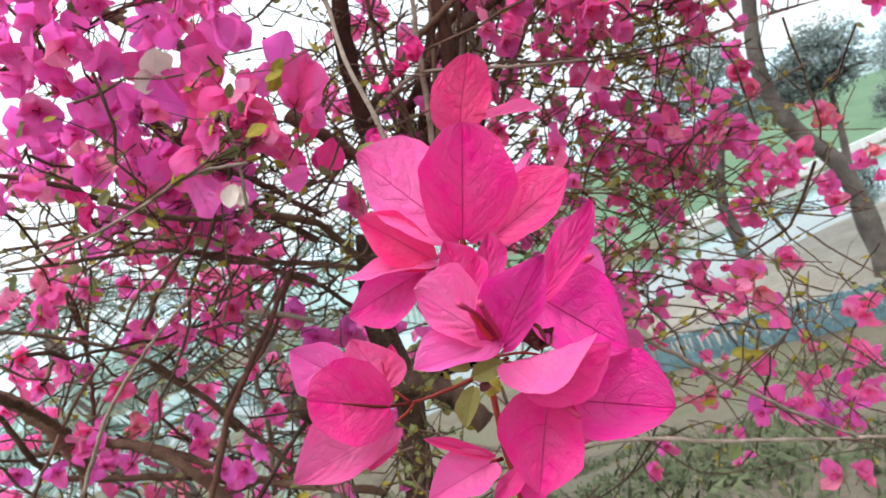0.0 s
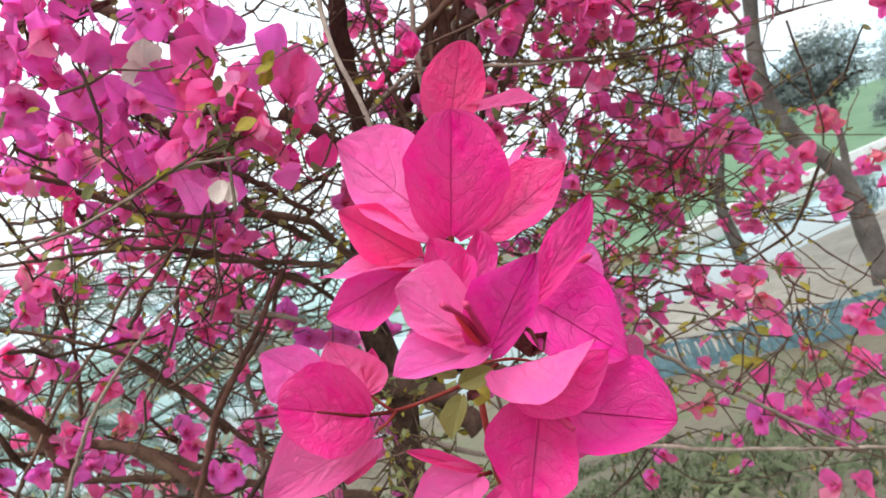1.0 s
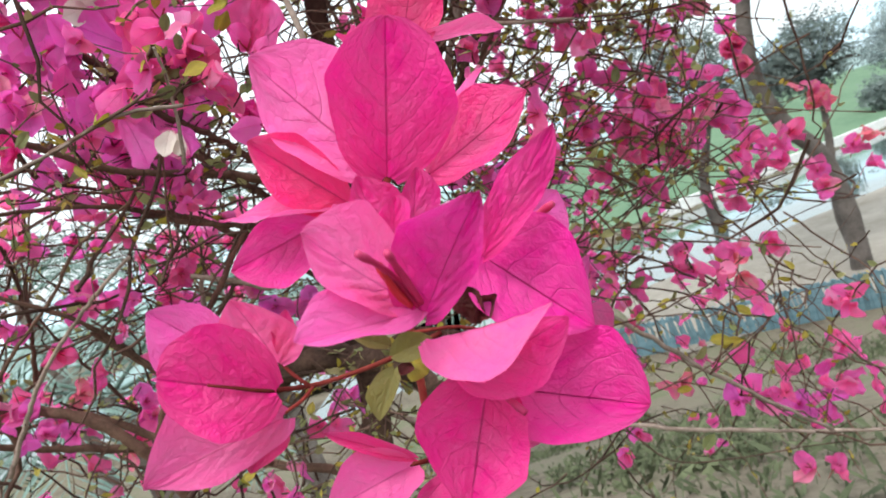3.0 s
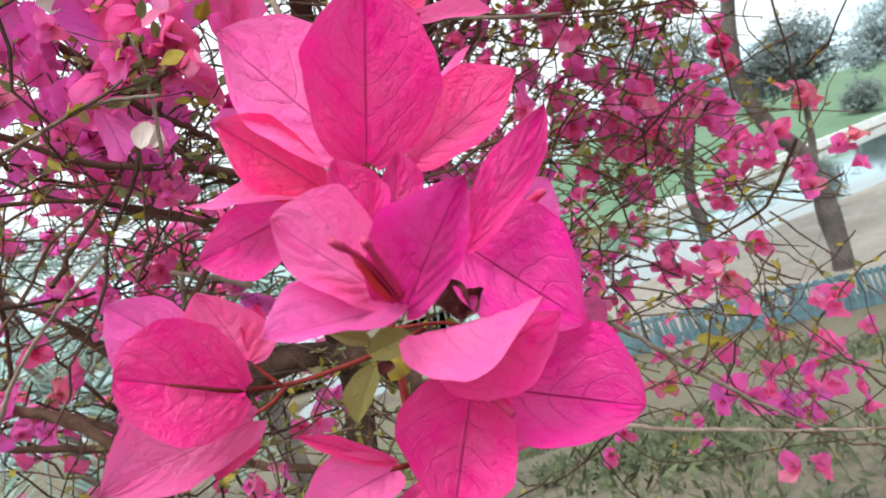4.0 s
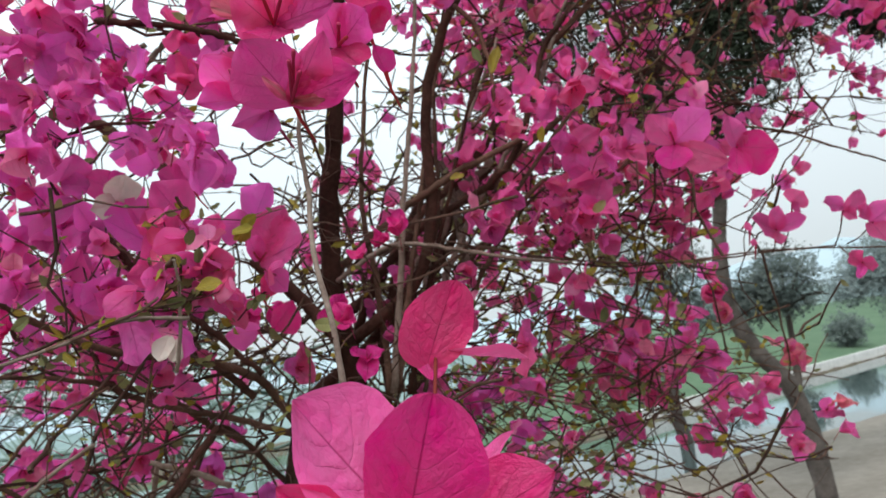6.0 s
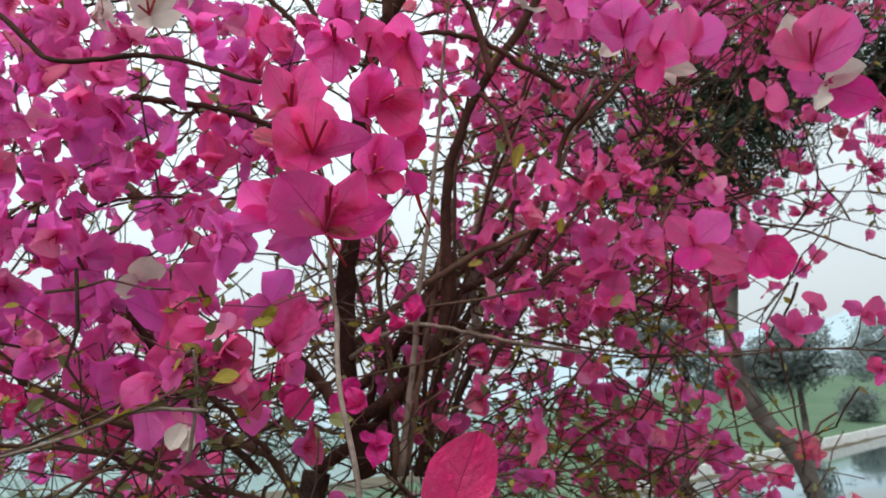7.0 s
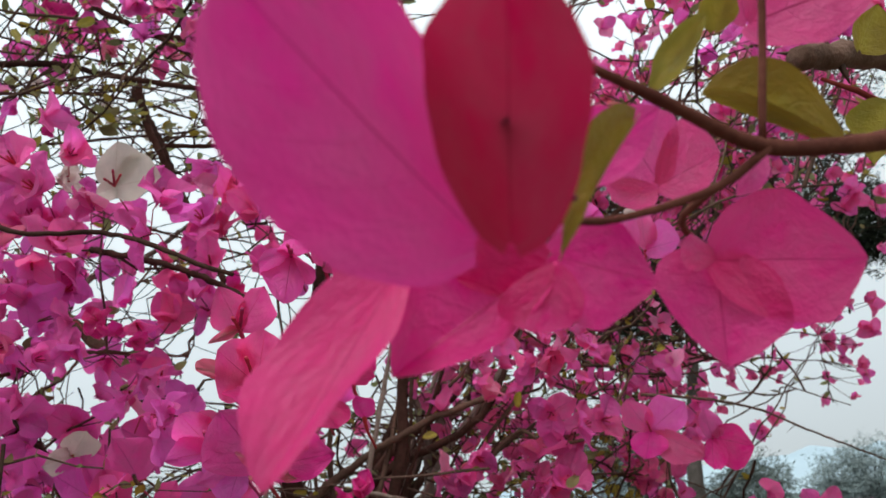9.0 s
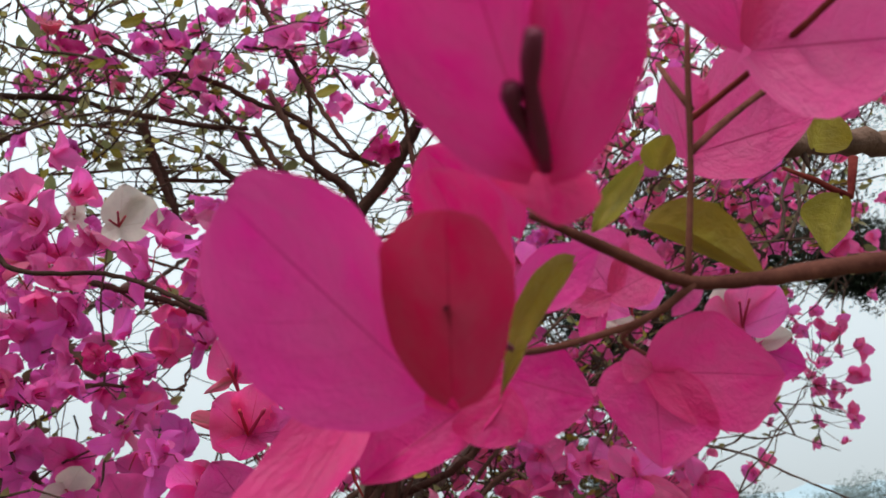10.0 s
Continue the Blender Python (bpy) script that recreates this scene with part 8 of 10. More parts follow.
floret([(-0.0011, 0.3698, 1.6078), (0.0018, 0.3621, 1.6056), (0.0043, 0.3564, 1.6037)], 0.0008, TUBE, bloom)
bloom = blossom((0.0127, 0.3834, 1.6215), CRIMSON)
petal((0.0127, 0.3834, 1.6215), (0.0222, 0.3687, 1.6290), (0.0126, 0.3731, 1.6283), (0.0252, 0.3768, 1.6228), HOT, bloom, sag=0.15, quilt=0.045, wave=0.07, rows=14, cols=10)
petal((0.0127, 0.3834, 1.6215), (0.0249, 0.3684, 1.6162), (0.0195, 0.3738, 1.6258), (0.0179, 0.3790, 1.6154), HOT, bloom, sag=0.15, quilt=0.045, wave=0.07, rows=14, cols=10)
bloom = blossom((-0.0130, 0.3753, 1.6841), CRIMSON)
petal((-0.0130, 0.3753, 1.6841), (-0.0090, 0.3620, 1.6866), (-0.0185, 0.3669, 1.6842), (-0.0032, 0.3691, 1.6839), CRIMSON, bloom, sag=0.15, quilt=0.045, wave=0.07, rows=14, cols=10)
petal((-0.0130, 0.3753, 1.6841), (-0.0155, 0.3671, 1.6553), (-0.0273, 0.3702, 1.6731), (-0.0074, 0.3744, 1.6661), CRIMSON, bloom, sag=0.15, quilt=0.045, wave=0.07, rows=14, cols=10)
petal((-0.0130, 0.3753, 1.6841), (-0.0003, 0.3668, 1.6706), (-0.0110, 0.3677, 1.6816), (-0.0050, 0.3741, 1.6671), CRIMSON, bloom, sag=0.15, quilt=0.045, wave=0.07, rows=14, cols=10)
petal((-0.0130, 0.3753, 1.6841), (-0.0268, 0.3611, 1.6754), (-0.0201, 0.3667, 1.6850), (-0.0251, 0.3725, 1.6722), CRIMSON, bloom, sag=0.15, quilt=0.045, wave=0.07, rows=14, cols=10)
floret([(-0.0128, 0.3735, 1.6830), (-0.0116, 0.3657, 1.6811), (-0.0106, 0.3599, 1.6798)], 0.0008, TUBE, bloom)
floret([(-0.0128, 0.3735, 1.6830), (-0.0124, 0.3654, 1.6823), (-0.0122, 0.3592, 1.6821)], 0.0008, TUBE, bloom)
bloom = blossom((-0.0107, 0.3896, 1.7063), CRIMSON)
petal((-0.0107, 0.3896, 1.7063), (-0.0151, 0.3756, 1.7111), (-0.0215, 0.3816, 1.7048), (-0.0074, 0.3818, 1.7115), CRIMSON, bloom, sag=0.15, quilt=0.045, wave=0.07, rows=14, cols=10)
petal((-0.0107, 0.3896, 1.7063), (0.0019, 0.3738, 1.7032), (-0.0108, 0.3802, 1.7096), (-0.0008, 0.3854, 1.6993), CRIMSON, bloom, sag=0.15, quilt=0.045, wave=0.07, rows=14, cols=10)
petal((-0.0107, 0.3896, 1.7063), (-0.0104, 0.3829, 1.6865), (-0.0186, 0.3841, 1.6965), (-0.0015, 0.3869, 1.6942), CRIMSON, bloom, sag=0.15, quilt=0.045, wave=0.07, rows=14, cols=10)
floret([(-0.0105, 0.3878, 1.7051), (-0.0092, 0.3802, 1.7029), (-0.0082, 0.3744, 1.7012)], 0.0008, TUBE, bloom)
bloom = blossom((0.0222, 0.3860, 1.6833), CRIMSON)
petal((0.0222, 0.3860, 1.6833), (0.0210, 0.3712, 1.6911), (0.0112, 0.3770, 1.6854), (0.0274, 0.3785, 1.6877), CRIMSON, bloom, sag=0.15, quilt=0.045, wave=0.07, rows=14, cols=10)
petal((0.0222, 0.3860, 1.6833), (0.0332, 0.3735, 1.6694), (0.0259, 0.3775, 1.6840), (0.0255, 0.3848, 1.6663), CRIMSON, bloom, sag=0.15, quilt=0.045, wave=0.07, rows=14, cols=10)
petal((0.0222, 0.3860, 1.6833), (0.0083, 0.3787, 1.6655), (0.0090, 0.3779, 1.6823), (0.0212, 0.3843, 1.6680), HOT, bloom, sag=0.15, quilt=0.045, wave=0.07, rows=14, cols=10)
petal((0.0222, 0.3860, 1.6833), (0.0250, 0.3789, 1.6511), (0.0144, 0.3822, 1.6679), (0.0281, 0.3854, 1.6643), HOT, bloom, sag=0.15, quilt=0.045, wave=0.07, rows=14, cols=10)
floret([(0.0222, 0.3843, 1.6822), (0.0214, 0.3768, 1.6793), (0.0205, 0.3712, 1.6770)], 0.0008, TUBE, bloom)
floret([(0.0222, 0.3843, 1.6822), (0.0232, 0.3766, 1.6799), (0.0241, 0.3709, 1.6782)], 0.0008, TUBE, bloom)
bloom = blossom((0.0018, 0.3864, 1.6820), CRIMSON)
petal((0.0018, 0.3864, 1.6820), (0.0040, 0.3710, 1.6917), (-0.0037, 0.3769, 1.6856), (0.0136, 0.3784, 1.6878), CRIMSON, bloom, sag=0.15, quilt=0.045, wave=0.07, rows=14, cols=10)
petal((0.0018, 0.3864, 1.6820), (0.0128, 0.3720, 1.6742), (0.0050, 0.3766, 1.6867), (0.0065, 0.3822, 1.6749), CRIMSON, bloom, sag=0.15, quilt=0.045, wave=0.07, rows=14, cols=10)
floret([(0.0019, 0.3846, 1.6809), (0.0036, 0.3766, 1.6799), (0.0051, 0.3705, 1.6793)], 0.0008, TUBE, bloom)
bloom = blossom((0.0166, 0.3987, 1.6052), CRIMSON)
petal((0.0166, 0.3987, 1.6052), (0.0136, 0.3840, 1.6127), (0.0125, 0.3897, 1.6073), (0.0227, 0.3912, 1.6097), HOT, bloom, sag=0.15, quilt=0.045, wave=0.07, rows=14, cols=10)
bloom = blossom((-0.0364, 0.3733, 1.5850), CRIMSON)
petal((-0.0364, 0.3733, 1.5850), (-0.0524, 0.3633, 1.5764), (-0.0419, 0.3643, 1.5871), (-0.0415, 0.3699, 1.5753), PURPLE, bloom, sag=0.15, quilt=0.045, wave=0.07, rows=14, cols=10)
petal((-0.0364, 0.3733, 1.5850), (-0.0390, 0.3621, 1.5664), (-0.0484, 0.3673, 1.5769), (-0.0328, 0.3706, 1.5729), PURPLE, bloom, sag=0.15, quilt=0.045, wave=0.07, rows=14, cols=10)

# pale flowers among the purple ones
bloom = blossom((-0.1733, 0.5363, 1.8324), CREAM)
petal((-0.1733, 0.5363, 1.8324), (-0.1652, 0.5142, 1.8578), (-0.1846, 0.5246, 1.8417), (-0.1495, 0.5217, 1.8486), CREAM, bloom, sag=0.12, quilt=0.03, rows=14, cols=10)
petal((-0.1733, 0.5363, 1.8324), (-0.1336, 0.5241, 1.8298), (-0.1518, 0.5207, 1.8513), (-0.1577, 0.5334, 1.8165), CREAM, bloom, sag=0.12, quilt=0.03, rows=14, cols=10)
petal((-0.1733, 0.5363, 1.8324), (-0.1826, 0.5278, 1.8212), (-0.1806, 0.5286, 1.8305), (-0.1720, 0.5330, 1.8181), CREAM, bloom, sag=0.12, quilt=0.03, rows=14, cols=10)
floret([(-0.1722, 0.5338, 1.8307), (-0.1725, 0.5249, 1.8287), (-0.1731, 0.5169, 1.8272)], 0.0009, TUBE, bloom)
floret([(-0.1722, 0.5338, 1.8307), (-0.1691, 0.5238, 1.8316), (-0.1664, 0.5148, 1.8329)], 0.0009, TUBE, bloom)
floret([(-0.1722, 0.5338, 1.8307), (-0.1663, 0.5245, 1.8297), (-0.1609, 0.5161, 1.8291)], 0.0009, TUBE, bloom)

# the large purple clump on the west side
bloom = blossom((-0.2243, 0.6233, 1.6473), CREAM)
petal((-0.2243, 0.6233, 1.6473), (-0.2340, 0.6003, 1.6361), (-0.2270, 0.6067, 1.6495), (-0.2277, 0.6105, 1.6301), CREAM, bloom, sag=0.16, quilt=0.05, wave=0.07, rows=14, cols=10)
petal((-0.2227, 0.6233, 1.6470), (-0.2031, 0.5984, 1.6588), (-0.2240, 0.6062, 1.6557), (-0.1967, 0.6092, 1.6467), CREAM, bloom, sag=0.16, quilt=0.05, wave=0.07, rows=14, cols=10)
bloom = blossom((-0.2071, 0.6383, 1.6131), PURPLE)
petal((-0.2071, 0.6383, 1.6131), (-0.2305, 0.6112, 1.6315), (-0.2158, 0.6182, 1.6437), (-0.2213, 0.6235, 1.6081), PURPLE, bloom, sag=0.16, quilt=0.05, wave=0.07, rows=14, cols=10)
petal((-0.2053, 0.6381, 1.6149), (-0.2117, 0.6102, 1.6430), (-0.1927, 0.6189, 1.6382), (-0.2097, 0.6223, 1.6224), PURPLE, bloom, sag=0.16, quilt=0.05, wave=0.07, rows=14, cols=10)
bloom = blossom((-0.1837, 0.6293, 1.6038), CRIMSON)
petal((-0.1837, 0.6293, 1.6038), (-0.1897, 0.6017, 1.6296), (-0.1734, 0.6102, 1.6254), (-0.2030, 0.6129, 1.6156), CRIMSON, bloom, sag=0.16, quilt=0.05, wave=0.07, rows=14, cols=10)
petal((-0.1852, 0.6304, 1.5919), (-0.1960, 0.6036, 1.6088), (-0.1790, 0.6124, 1.6022), (-0.2045, 0.6155, 1.5892), CRIMSON, bloom, sag=0.16, quilt=0.05, wave=0.07, rows=14, cols=10)
bloom = blossom((-0.1783, 0.6423, 1.6258), PINK)
petal((-0.1783, 0.6423, 1.6258), (-0.1898, 0.6143, 1.6549), (-0.1624, 0.6231, 1.6489), (-0.1968, 0.6262, 1.6352), PINK, bloom, sag=0.16, quilt=0.05, wave=0.07, rows=14, cols=10)
floret([(-0.1765, 0.6375, 1.6240), (-0.1747, 0.6254, 1.6242), (-0.1725, 0.6154, 1.6242)], 0.0008, TUBE, bloom)
floret([(-0.1765, 0.6375, 1.6240), (-0.1691, 0.6256, 1.6229), (-0.1633, 0.6157, 1.6220)], 0.0008, TUBE, bloom)
bloom = blossom((-0.1707, 0.6546, 1.6549), PURPLE)
petal((-0.1707, 0.6546, 1.6549), (-0.1539, 0.6273, 1.6796), (-0.1379, 0.6369, 1.6648), (-0.1830, 0.6377, 1.6733), PURPLE, bloom, sag=0.16, quilt=0.05, wave=0.07, rows=14, cols=10)
petal((-0.1740, 0.6548, 1.6533), (-0.1905, 0.6283, 1.6661), (-0.1757, 0.6357, 1.6737), (-0.1842, 0.6395, 1.6539), PURPLE, bloom, sag=0.16, quilt=0.05, wave=0.07, rows=14, cols=10)
bloom = blossom((-0.1254, 0.6584, 1.6202), PURPLE)
petal((-0.1254, 0.6584, 1.6202), (-0.1019, 0.6314, 1.6418), (-0.1279, 0.6391, 1.6428), (-0.1019, 0.6427, 1.6282), PURPLE, bloom, sag=0.16, quilt=0.05, wave=0.07, rows=14, cols=10)
petal((-0.1271, 0.6584, 1.6191), (-0.1457, 0.6335, 1.6154), (-0.1332, 0.6405, 1.6278), (-0.1448, 0.6450, 1.6001), PURPLE, bloom, sag=0.16, quilt=0.05, wave=0.07, rows=14, cols=10)
bloom = blossom((-0.1262, 0.6665, 1.5876), PINK)
petal((-0.1262, 0.6665, 1.5876), (-0.0926, 0.6383, 1.6228), (-0.1269, 0.6468, 1.6144), (-0.0950, 0.6503, 1.6017), PINK, bloom, sag=0.16, quilt=0.05, wave=0.07, rows=14, cols=10)
petal((-0.1242, 0.6666, 1.5872), (-0.0824, 0.6413, 1.5919), (-0.0974, 0.6469, 1.6167), (-0.1075, 0.6526, 1.5771), PINK, bloom, sag=0.16, quilt=0.05, wave=0.07, rows=14, cols=10)
petal((-0.1274, 0.6664, 1.5885), (-0.1270, 0.6399, 1.6025), (-0.1164, 0.6484, 1.5992), (-0.1316, 0.6510, 1.5919), PINK, bloom, sag=0.16, quilt=0.05, wave=0.07, rows=14, cols=10)
floret([(-0.1248, 0.6616, 1.5862), (-0.1243, 0.6494, 1.5875), (-0.1232, 0.6393, 1.5883)], 0.0008, TUBE, bloom)
floret([(-0.1248, 0.6616, 1.5862), (-0.1185, 0.6496, 1.5861), (-0.1137, 0.6396, 1.5861)], 0.0008, TUBE, bloom)
bloom = blossom((-0.1589, 0.6403, 1.5956), CRIMSON)
petal((-0.1589, 0.6403, 1.5956), (-0.1398, 0.6132, 1.6185), (-0.1567, 0.6214, 1.6148), (-0.1404, 0.6243, 1.6074), CRIMSON, bloom, sag=0.16, quilt=0.05, wave=0.07, rows=14, cols=10)
petal((-0.1699, 0.6416, 1.5814), (-0.1331, 0.6170, 1.5795), (-0.1469, 0.6235, 1.5943), (-0.1506, 0.6277, 1.5706), CRIMSON, bloom, sag=0.16, quilt=0.05, wave=0.07, rows=14, cols=10)
bloom = blossom((-0.1877, 0.6361, 1.5852), CRIMSON)
petal((-0.1877, 0.6361, 1.5852), (-0.2163, 0.6111, 1.5812), (-0.2018, 0.6179, 1.5954), (-0.2058, 0.6221, 1.5717), CRIMSON, bloom, sag=0.16, quilt=0.05, wave=0.07, rows=14, cols=10)
bloom = blossom((-0.1335, 0.6843, 1.5589), HOT)
petal((-0.1335, 0.6843, 1.5589), (-0.1137, 0.6575, 1.5779), (-0.1274, 0.6661, 1.5712), (-0.1106, 0.6689, 1.5635), HOT, bloom, sag=0.16, quilt=0.05, wave=0.07, rows=14, cols=10)
petal((-0.1335, 0.6843, 1.5589), (-0.1353, 0.6591, 1.5596), (-0.1325, 0.6666, 1.5646), (-0.1350, 0.6694, 1.5568), HOT, bloom, sag=0.16, quilt=0.05, wave=0.07, rows=14, cols=10)
bloom = blossom((-0.1277, 0.6870, 1.5306), HOT)
petal((-0.1277, 0.6870, 1.5306), (-0.1019, 0.6606, 1.5465), (-0.1204, 0.6687, 1.5443), (-0.1026, 0.6728, 1.5238), HOT, bloom, sag=0.16, quilt=0.05, wave=0.07, rows=14, cols=10)
bloom = blossom((-0.1415, 0.6868, 1.5318), PINK)
petal((-0.1415, 0.6868, 1.5318), (-0.1620, 0.6618, 1.5287), (-0.1475, 0.6691, 1.5383), (-0.1533, 0.6733, 1.5148), PINK, bloom, sag=0.16, quilt=0.05, wave=0.07, rows=14, cols=10)
bloom = blossom((-0.2847, 0.6587, 1.6030), CRIMSON)
petal((-0.2847, 0.6587, 1.6030), (-0.2608, 0.6325, 1.6164), (-0.2803, 0.6408, 1.6115), (-0.2606, 0.6443, 1.5974), CRIMSON, bloom, sag=0.16, quilt=0.05, wave=0.07, rows=14, cols=10)
bloom = blossom((-0.2524, 0.6461, 1.5795), PURPLE)
petal((-0.2524, 0.6461, 1.5795), (-0.2624, 0.6203, 1.5860), (-0.2524, 0.6284, 1.5860), (-0.2665, 0.6320, 1.5689), PURPLE, bloom, sag=0.16, quilt=0.05, wave=0.07, rows=14, cols=10)
petal((-0.2540, 0.6463, 1.5776), (-0.2251, 0.6208, 1.5836), (-0.2416, 0.6286, 1.5851), (-0.2238, 0.6320, 1.5722), PURPLE, bloom, sag=0.16, quilt=0.05, wave=0.07, rows=14, cols=10)
petal((-0.2525, 0.6465, 1.5758), (-0.2410, 0.6240, 1.5491), (-0.2560, 0.6307, 1.5618), (-0.2356, 0.6331, 1.5599), PURPLE, bloom, sag=0.16, quilt=0.05, wave=0.07, rows=14, cols=10)
floret([(-0.2500, 0.6413, 1.5781), (-0.2467, 0.6291, 1.5792), (-0.2432, 0.6190, 1.5800)], 0.0008, TUBE, bloom)
floret([(-0.2500, 0.6413, 1.5781), (-0.2411, 0.6293, 1.5779), (-0.2340, 0.6193, 1.5778)], 0.0008, TUBE, bloom)
bloom = blossom((-0.2824, 0.6465, 1.5725), PURPLE)
petal((-0.2824, 0.6465, 1.5725), (-0.2846, 0.6203, 1.5837), (-0.2763, 0.6282, 1.5857), (-0.2906, 0.6317, 1.5691), PURPLE, bloom, sag=0.16, quilt=0.05, wave=0.07, rows=14, cols=10)
bloom = blossom((-0.2281, 0.6278, 1.5629), PURPLE)
petal((-0.2281, 0.6278, 1.5629), (-0.2118, 0.6079, 1.5108), (-0.1976, 0.6137, 1.5348), (-0.2288, 0.6165, 1.5239), PURPLE, bloom, sag=0.16, quilt=0.05, wave=0.07, rows=14, cols=10)
petal((-0.2297, 0.6279, 1.5619), (-0.2010, 0.6042, 1.5503), (-0.2102, 0.6110, 1.5615), (-0.2122, 0.6145, 1.5464), PURPLE, bloom, sag=0.16, quilt=0.05, wave=0.07, rows=14, cols=10)
bloom = blossom((-0.1946, 0.6306, 1.5373), PALE)
petal((-0.1946, 0.6306, 1.5373), (-0.1875, 0.6082, 1.5089), (-0.2044, 0.6143, 1.5285), (-0.1810, 0.6178, 1.5147), PALE, bloom, sag=0.16, quilt=0.05, wave=0.07, rows=14, cols=10)
bloom = blossom((-0.1933, 0.6352, 1.5411), PURPLE)
petal((-0.1933, 0.6352, 1.5411), (-0.1693, 0.6128, 1.5152), (-0.1775, 0.6191, 1.5327), (-0.1873, 0.6229, 1.5134), PURPLE, bloom, sag=0.16, quilt=0.05, wave=0.07, rows=14, cols=10)
bloom = blossom((-0.3059, 0.6630, 1.6607), PURPLE)
petal((-0.3059, 0.6630, 1.6607), (-0.2665, 0.6381, 1.6622), (-0.2895, 0.6451, 1.6706), (-0.2822, 0.6495, 1.6465), PURPLE, bloom, sag=0.16, quilt=0.05, wave=0.07, rows=14, cols=10)
petal((-0.3066, 0.6631, 1.6600), (-0.2940, 0.6418, 1.6208), (-0.3115, 0.6478, 1.6410), (-0.2906, 0.6502, 1.6379), PURPLE, bloom, sag=0.16, quilt=0.05, wave=0.07, rows=14, cols=10)
floret([(-0.3031, 0.6582, 1.6587), (-0.2990, 0.6462, 1.6585), (-0.2950, 0.6362, 1.6582)], 0.0008, TUBE, bloom)
floret([(-0.3031, 0.6582, 1.6587), (-0.2932, 0.6464, 1.6572), (-0.2854, 0.6365, 1.6560)], 0.0008, TUBE, bloom)
bloom = blossom((-0.2934, 0.6701, 1.6923), PURPLE)
petal((-0.2934, 0.6701, 1.6923), (-0.2646, 0.6441, 1.7042), (-0.2932, 0.6524, 1.6994), (-0.2563, 0.6554, 1.6913), PURPLE, bloom, sag=0.16, quilt=0.05, wave=0.07, rows=14, cols=10)
petal((-0.2923, 0.6703, 1.6906), (-0.2560, 0.6471, 1.6741), (-0.2683, 0.6534, 1.6911), (-0.2743, 0.6572, 1.6714), PURPLE, bloom, sag=0.16, quilt=0.05, wave=0.07, rows=14, cols=10)
bloom = blossom((-0.2648, 0.6599, 1.6438), PURPLE)
petal((-0.2648, 0.6599, 1.6438), (-0.2630, 0.6336, 1.6571), (-0.2504, 0.6420, 1.6541), (-0.2698, 0.6452, 1.6400), PURPLE, bloom, sag=0.16, quilt=0.05, wave=0.07, rows=14, cols=10)
petal((-0.2636, 0.6601, 1.6426), (-0.2357, 0.6366, 1.6283), (-0.2459, 0.6434, 1.6398), (-0.2497, 0.6465, 1.6284), PURPLE, bloom, sag=0.16, quilt=0.05, wave=0.07, rows=14, cols=10)
petal((-0.1785, 0.6328, 1.5683), (-0.1464, 0.6085, 1.5622), (-0.1582, 0.6155, 1.5718), (-0.1607, 0.6187, 1.5594), LEAF_YELLOW, bush, sag=0.16, quilt=0.05, wave=0.07, rows=14, cols=10, name='leaf')
petal((-0.1857, 0.6328, 1.5668), (-0.1905, 0.6088, 1.5551), (-0.1828, 0.6161, 1.5638), (-0.1913, 0.6191, 1.5522), LEAF_YELLOW, bush, sag=0.16, quilt=0.05, wave=0.07, rows=14, cols=10, name='leaf')
petal((-0.1326, 0.6302, 1.5986), (-0.1152, 0.6051, 1.6001), (-0.1282, 0.6131, 1.6000), (-0.1180, 0.6157, 1.5941), LEAF_YELLOW, bush, sag=0.16, quilt=0.05, wave=0.07, rows=14, cols=10, name='leaf')

# open flowers at the east end of the crown
branch([(0.4720, 0.8948, 1.5329), (0.4624, 0.8581, 1.5441), (0.4527, 0.8214, 1.5633)], 0.0008, 0.0006, TWIG)
bloom = blossom((0.4527, 0.8214, 1.5633), PINK)
petal((0.4527, 0.8214, 1.5633), (0.4217, 0.8005, 1.5685), (0.4368, 0.8071, 1.5748), (0.4355, 0.8097, 1.5582), PINK, bloom, sag=0.16, quilt=0.05, wave=0.07, rows=12, cols=8)
petal((0.4544, 0.8222, 1.5553), (0.4625, 0.8003, 1.5741), (0.4499, 0.8078, 1.5686), (0.4691, 0.8097, 1.5613), PINK, bloom, sag=0.16, quilt=0.05, wave=0.07, rows=12, cols=8)
petal((0.4534, 0.8218, 1.5586), (0.4525, 0.8030, 1.5451), (0.4550, 0.8088, 1.5585), (0.4463, 0.8108, 1.5477), PINK, bloom, sag=0.16, quilt=0.05, wave=0.07, rows=12, cols=8)
branch([(0.4855, 0.8950, 1.5316), (0.4818, 0.8594, 1.5326), (0.4782, 0.8237, 1.5416)], 0.0008, 0.0006, TWIG)
bloom = blossom((0.4782, 0.8237, 1.5416), PINK)
petal((0.4782, 0.8237, 1.5416), (0.5035, 0.8024, 1.5566), (0.4752, 0.8089, 1.5595), (0.5014, 0.8126, 1.5333), PINK, bloom, sag=0.16, quilt=0.05, wave=0.07, rows=12, cols=8)
petal((0.4780, 0.8238, 1.5407), (0.4801, 0.8062, 1.5140), (0.4629, 0.8116, 1.5302), (0.4980, 0.8132, 1.5266), PINK, bloom, sag=0.16, quilt=0.05, wave=0.07, rows=12, cols=8)
petal((0.4756, 0.8233, 1.5458), (0.4569, 0.8018, 1.5580), (0.4710, 0.8087, 1.5605), (0.4582, 0.8107, 1.5493), PINK, bloom, sag=0.16, quilt=0.05, wave=0.07, rows=12, cols=8)
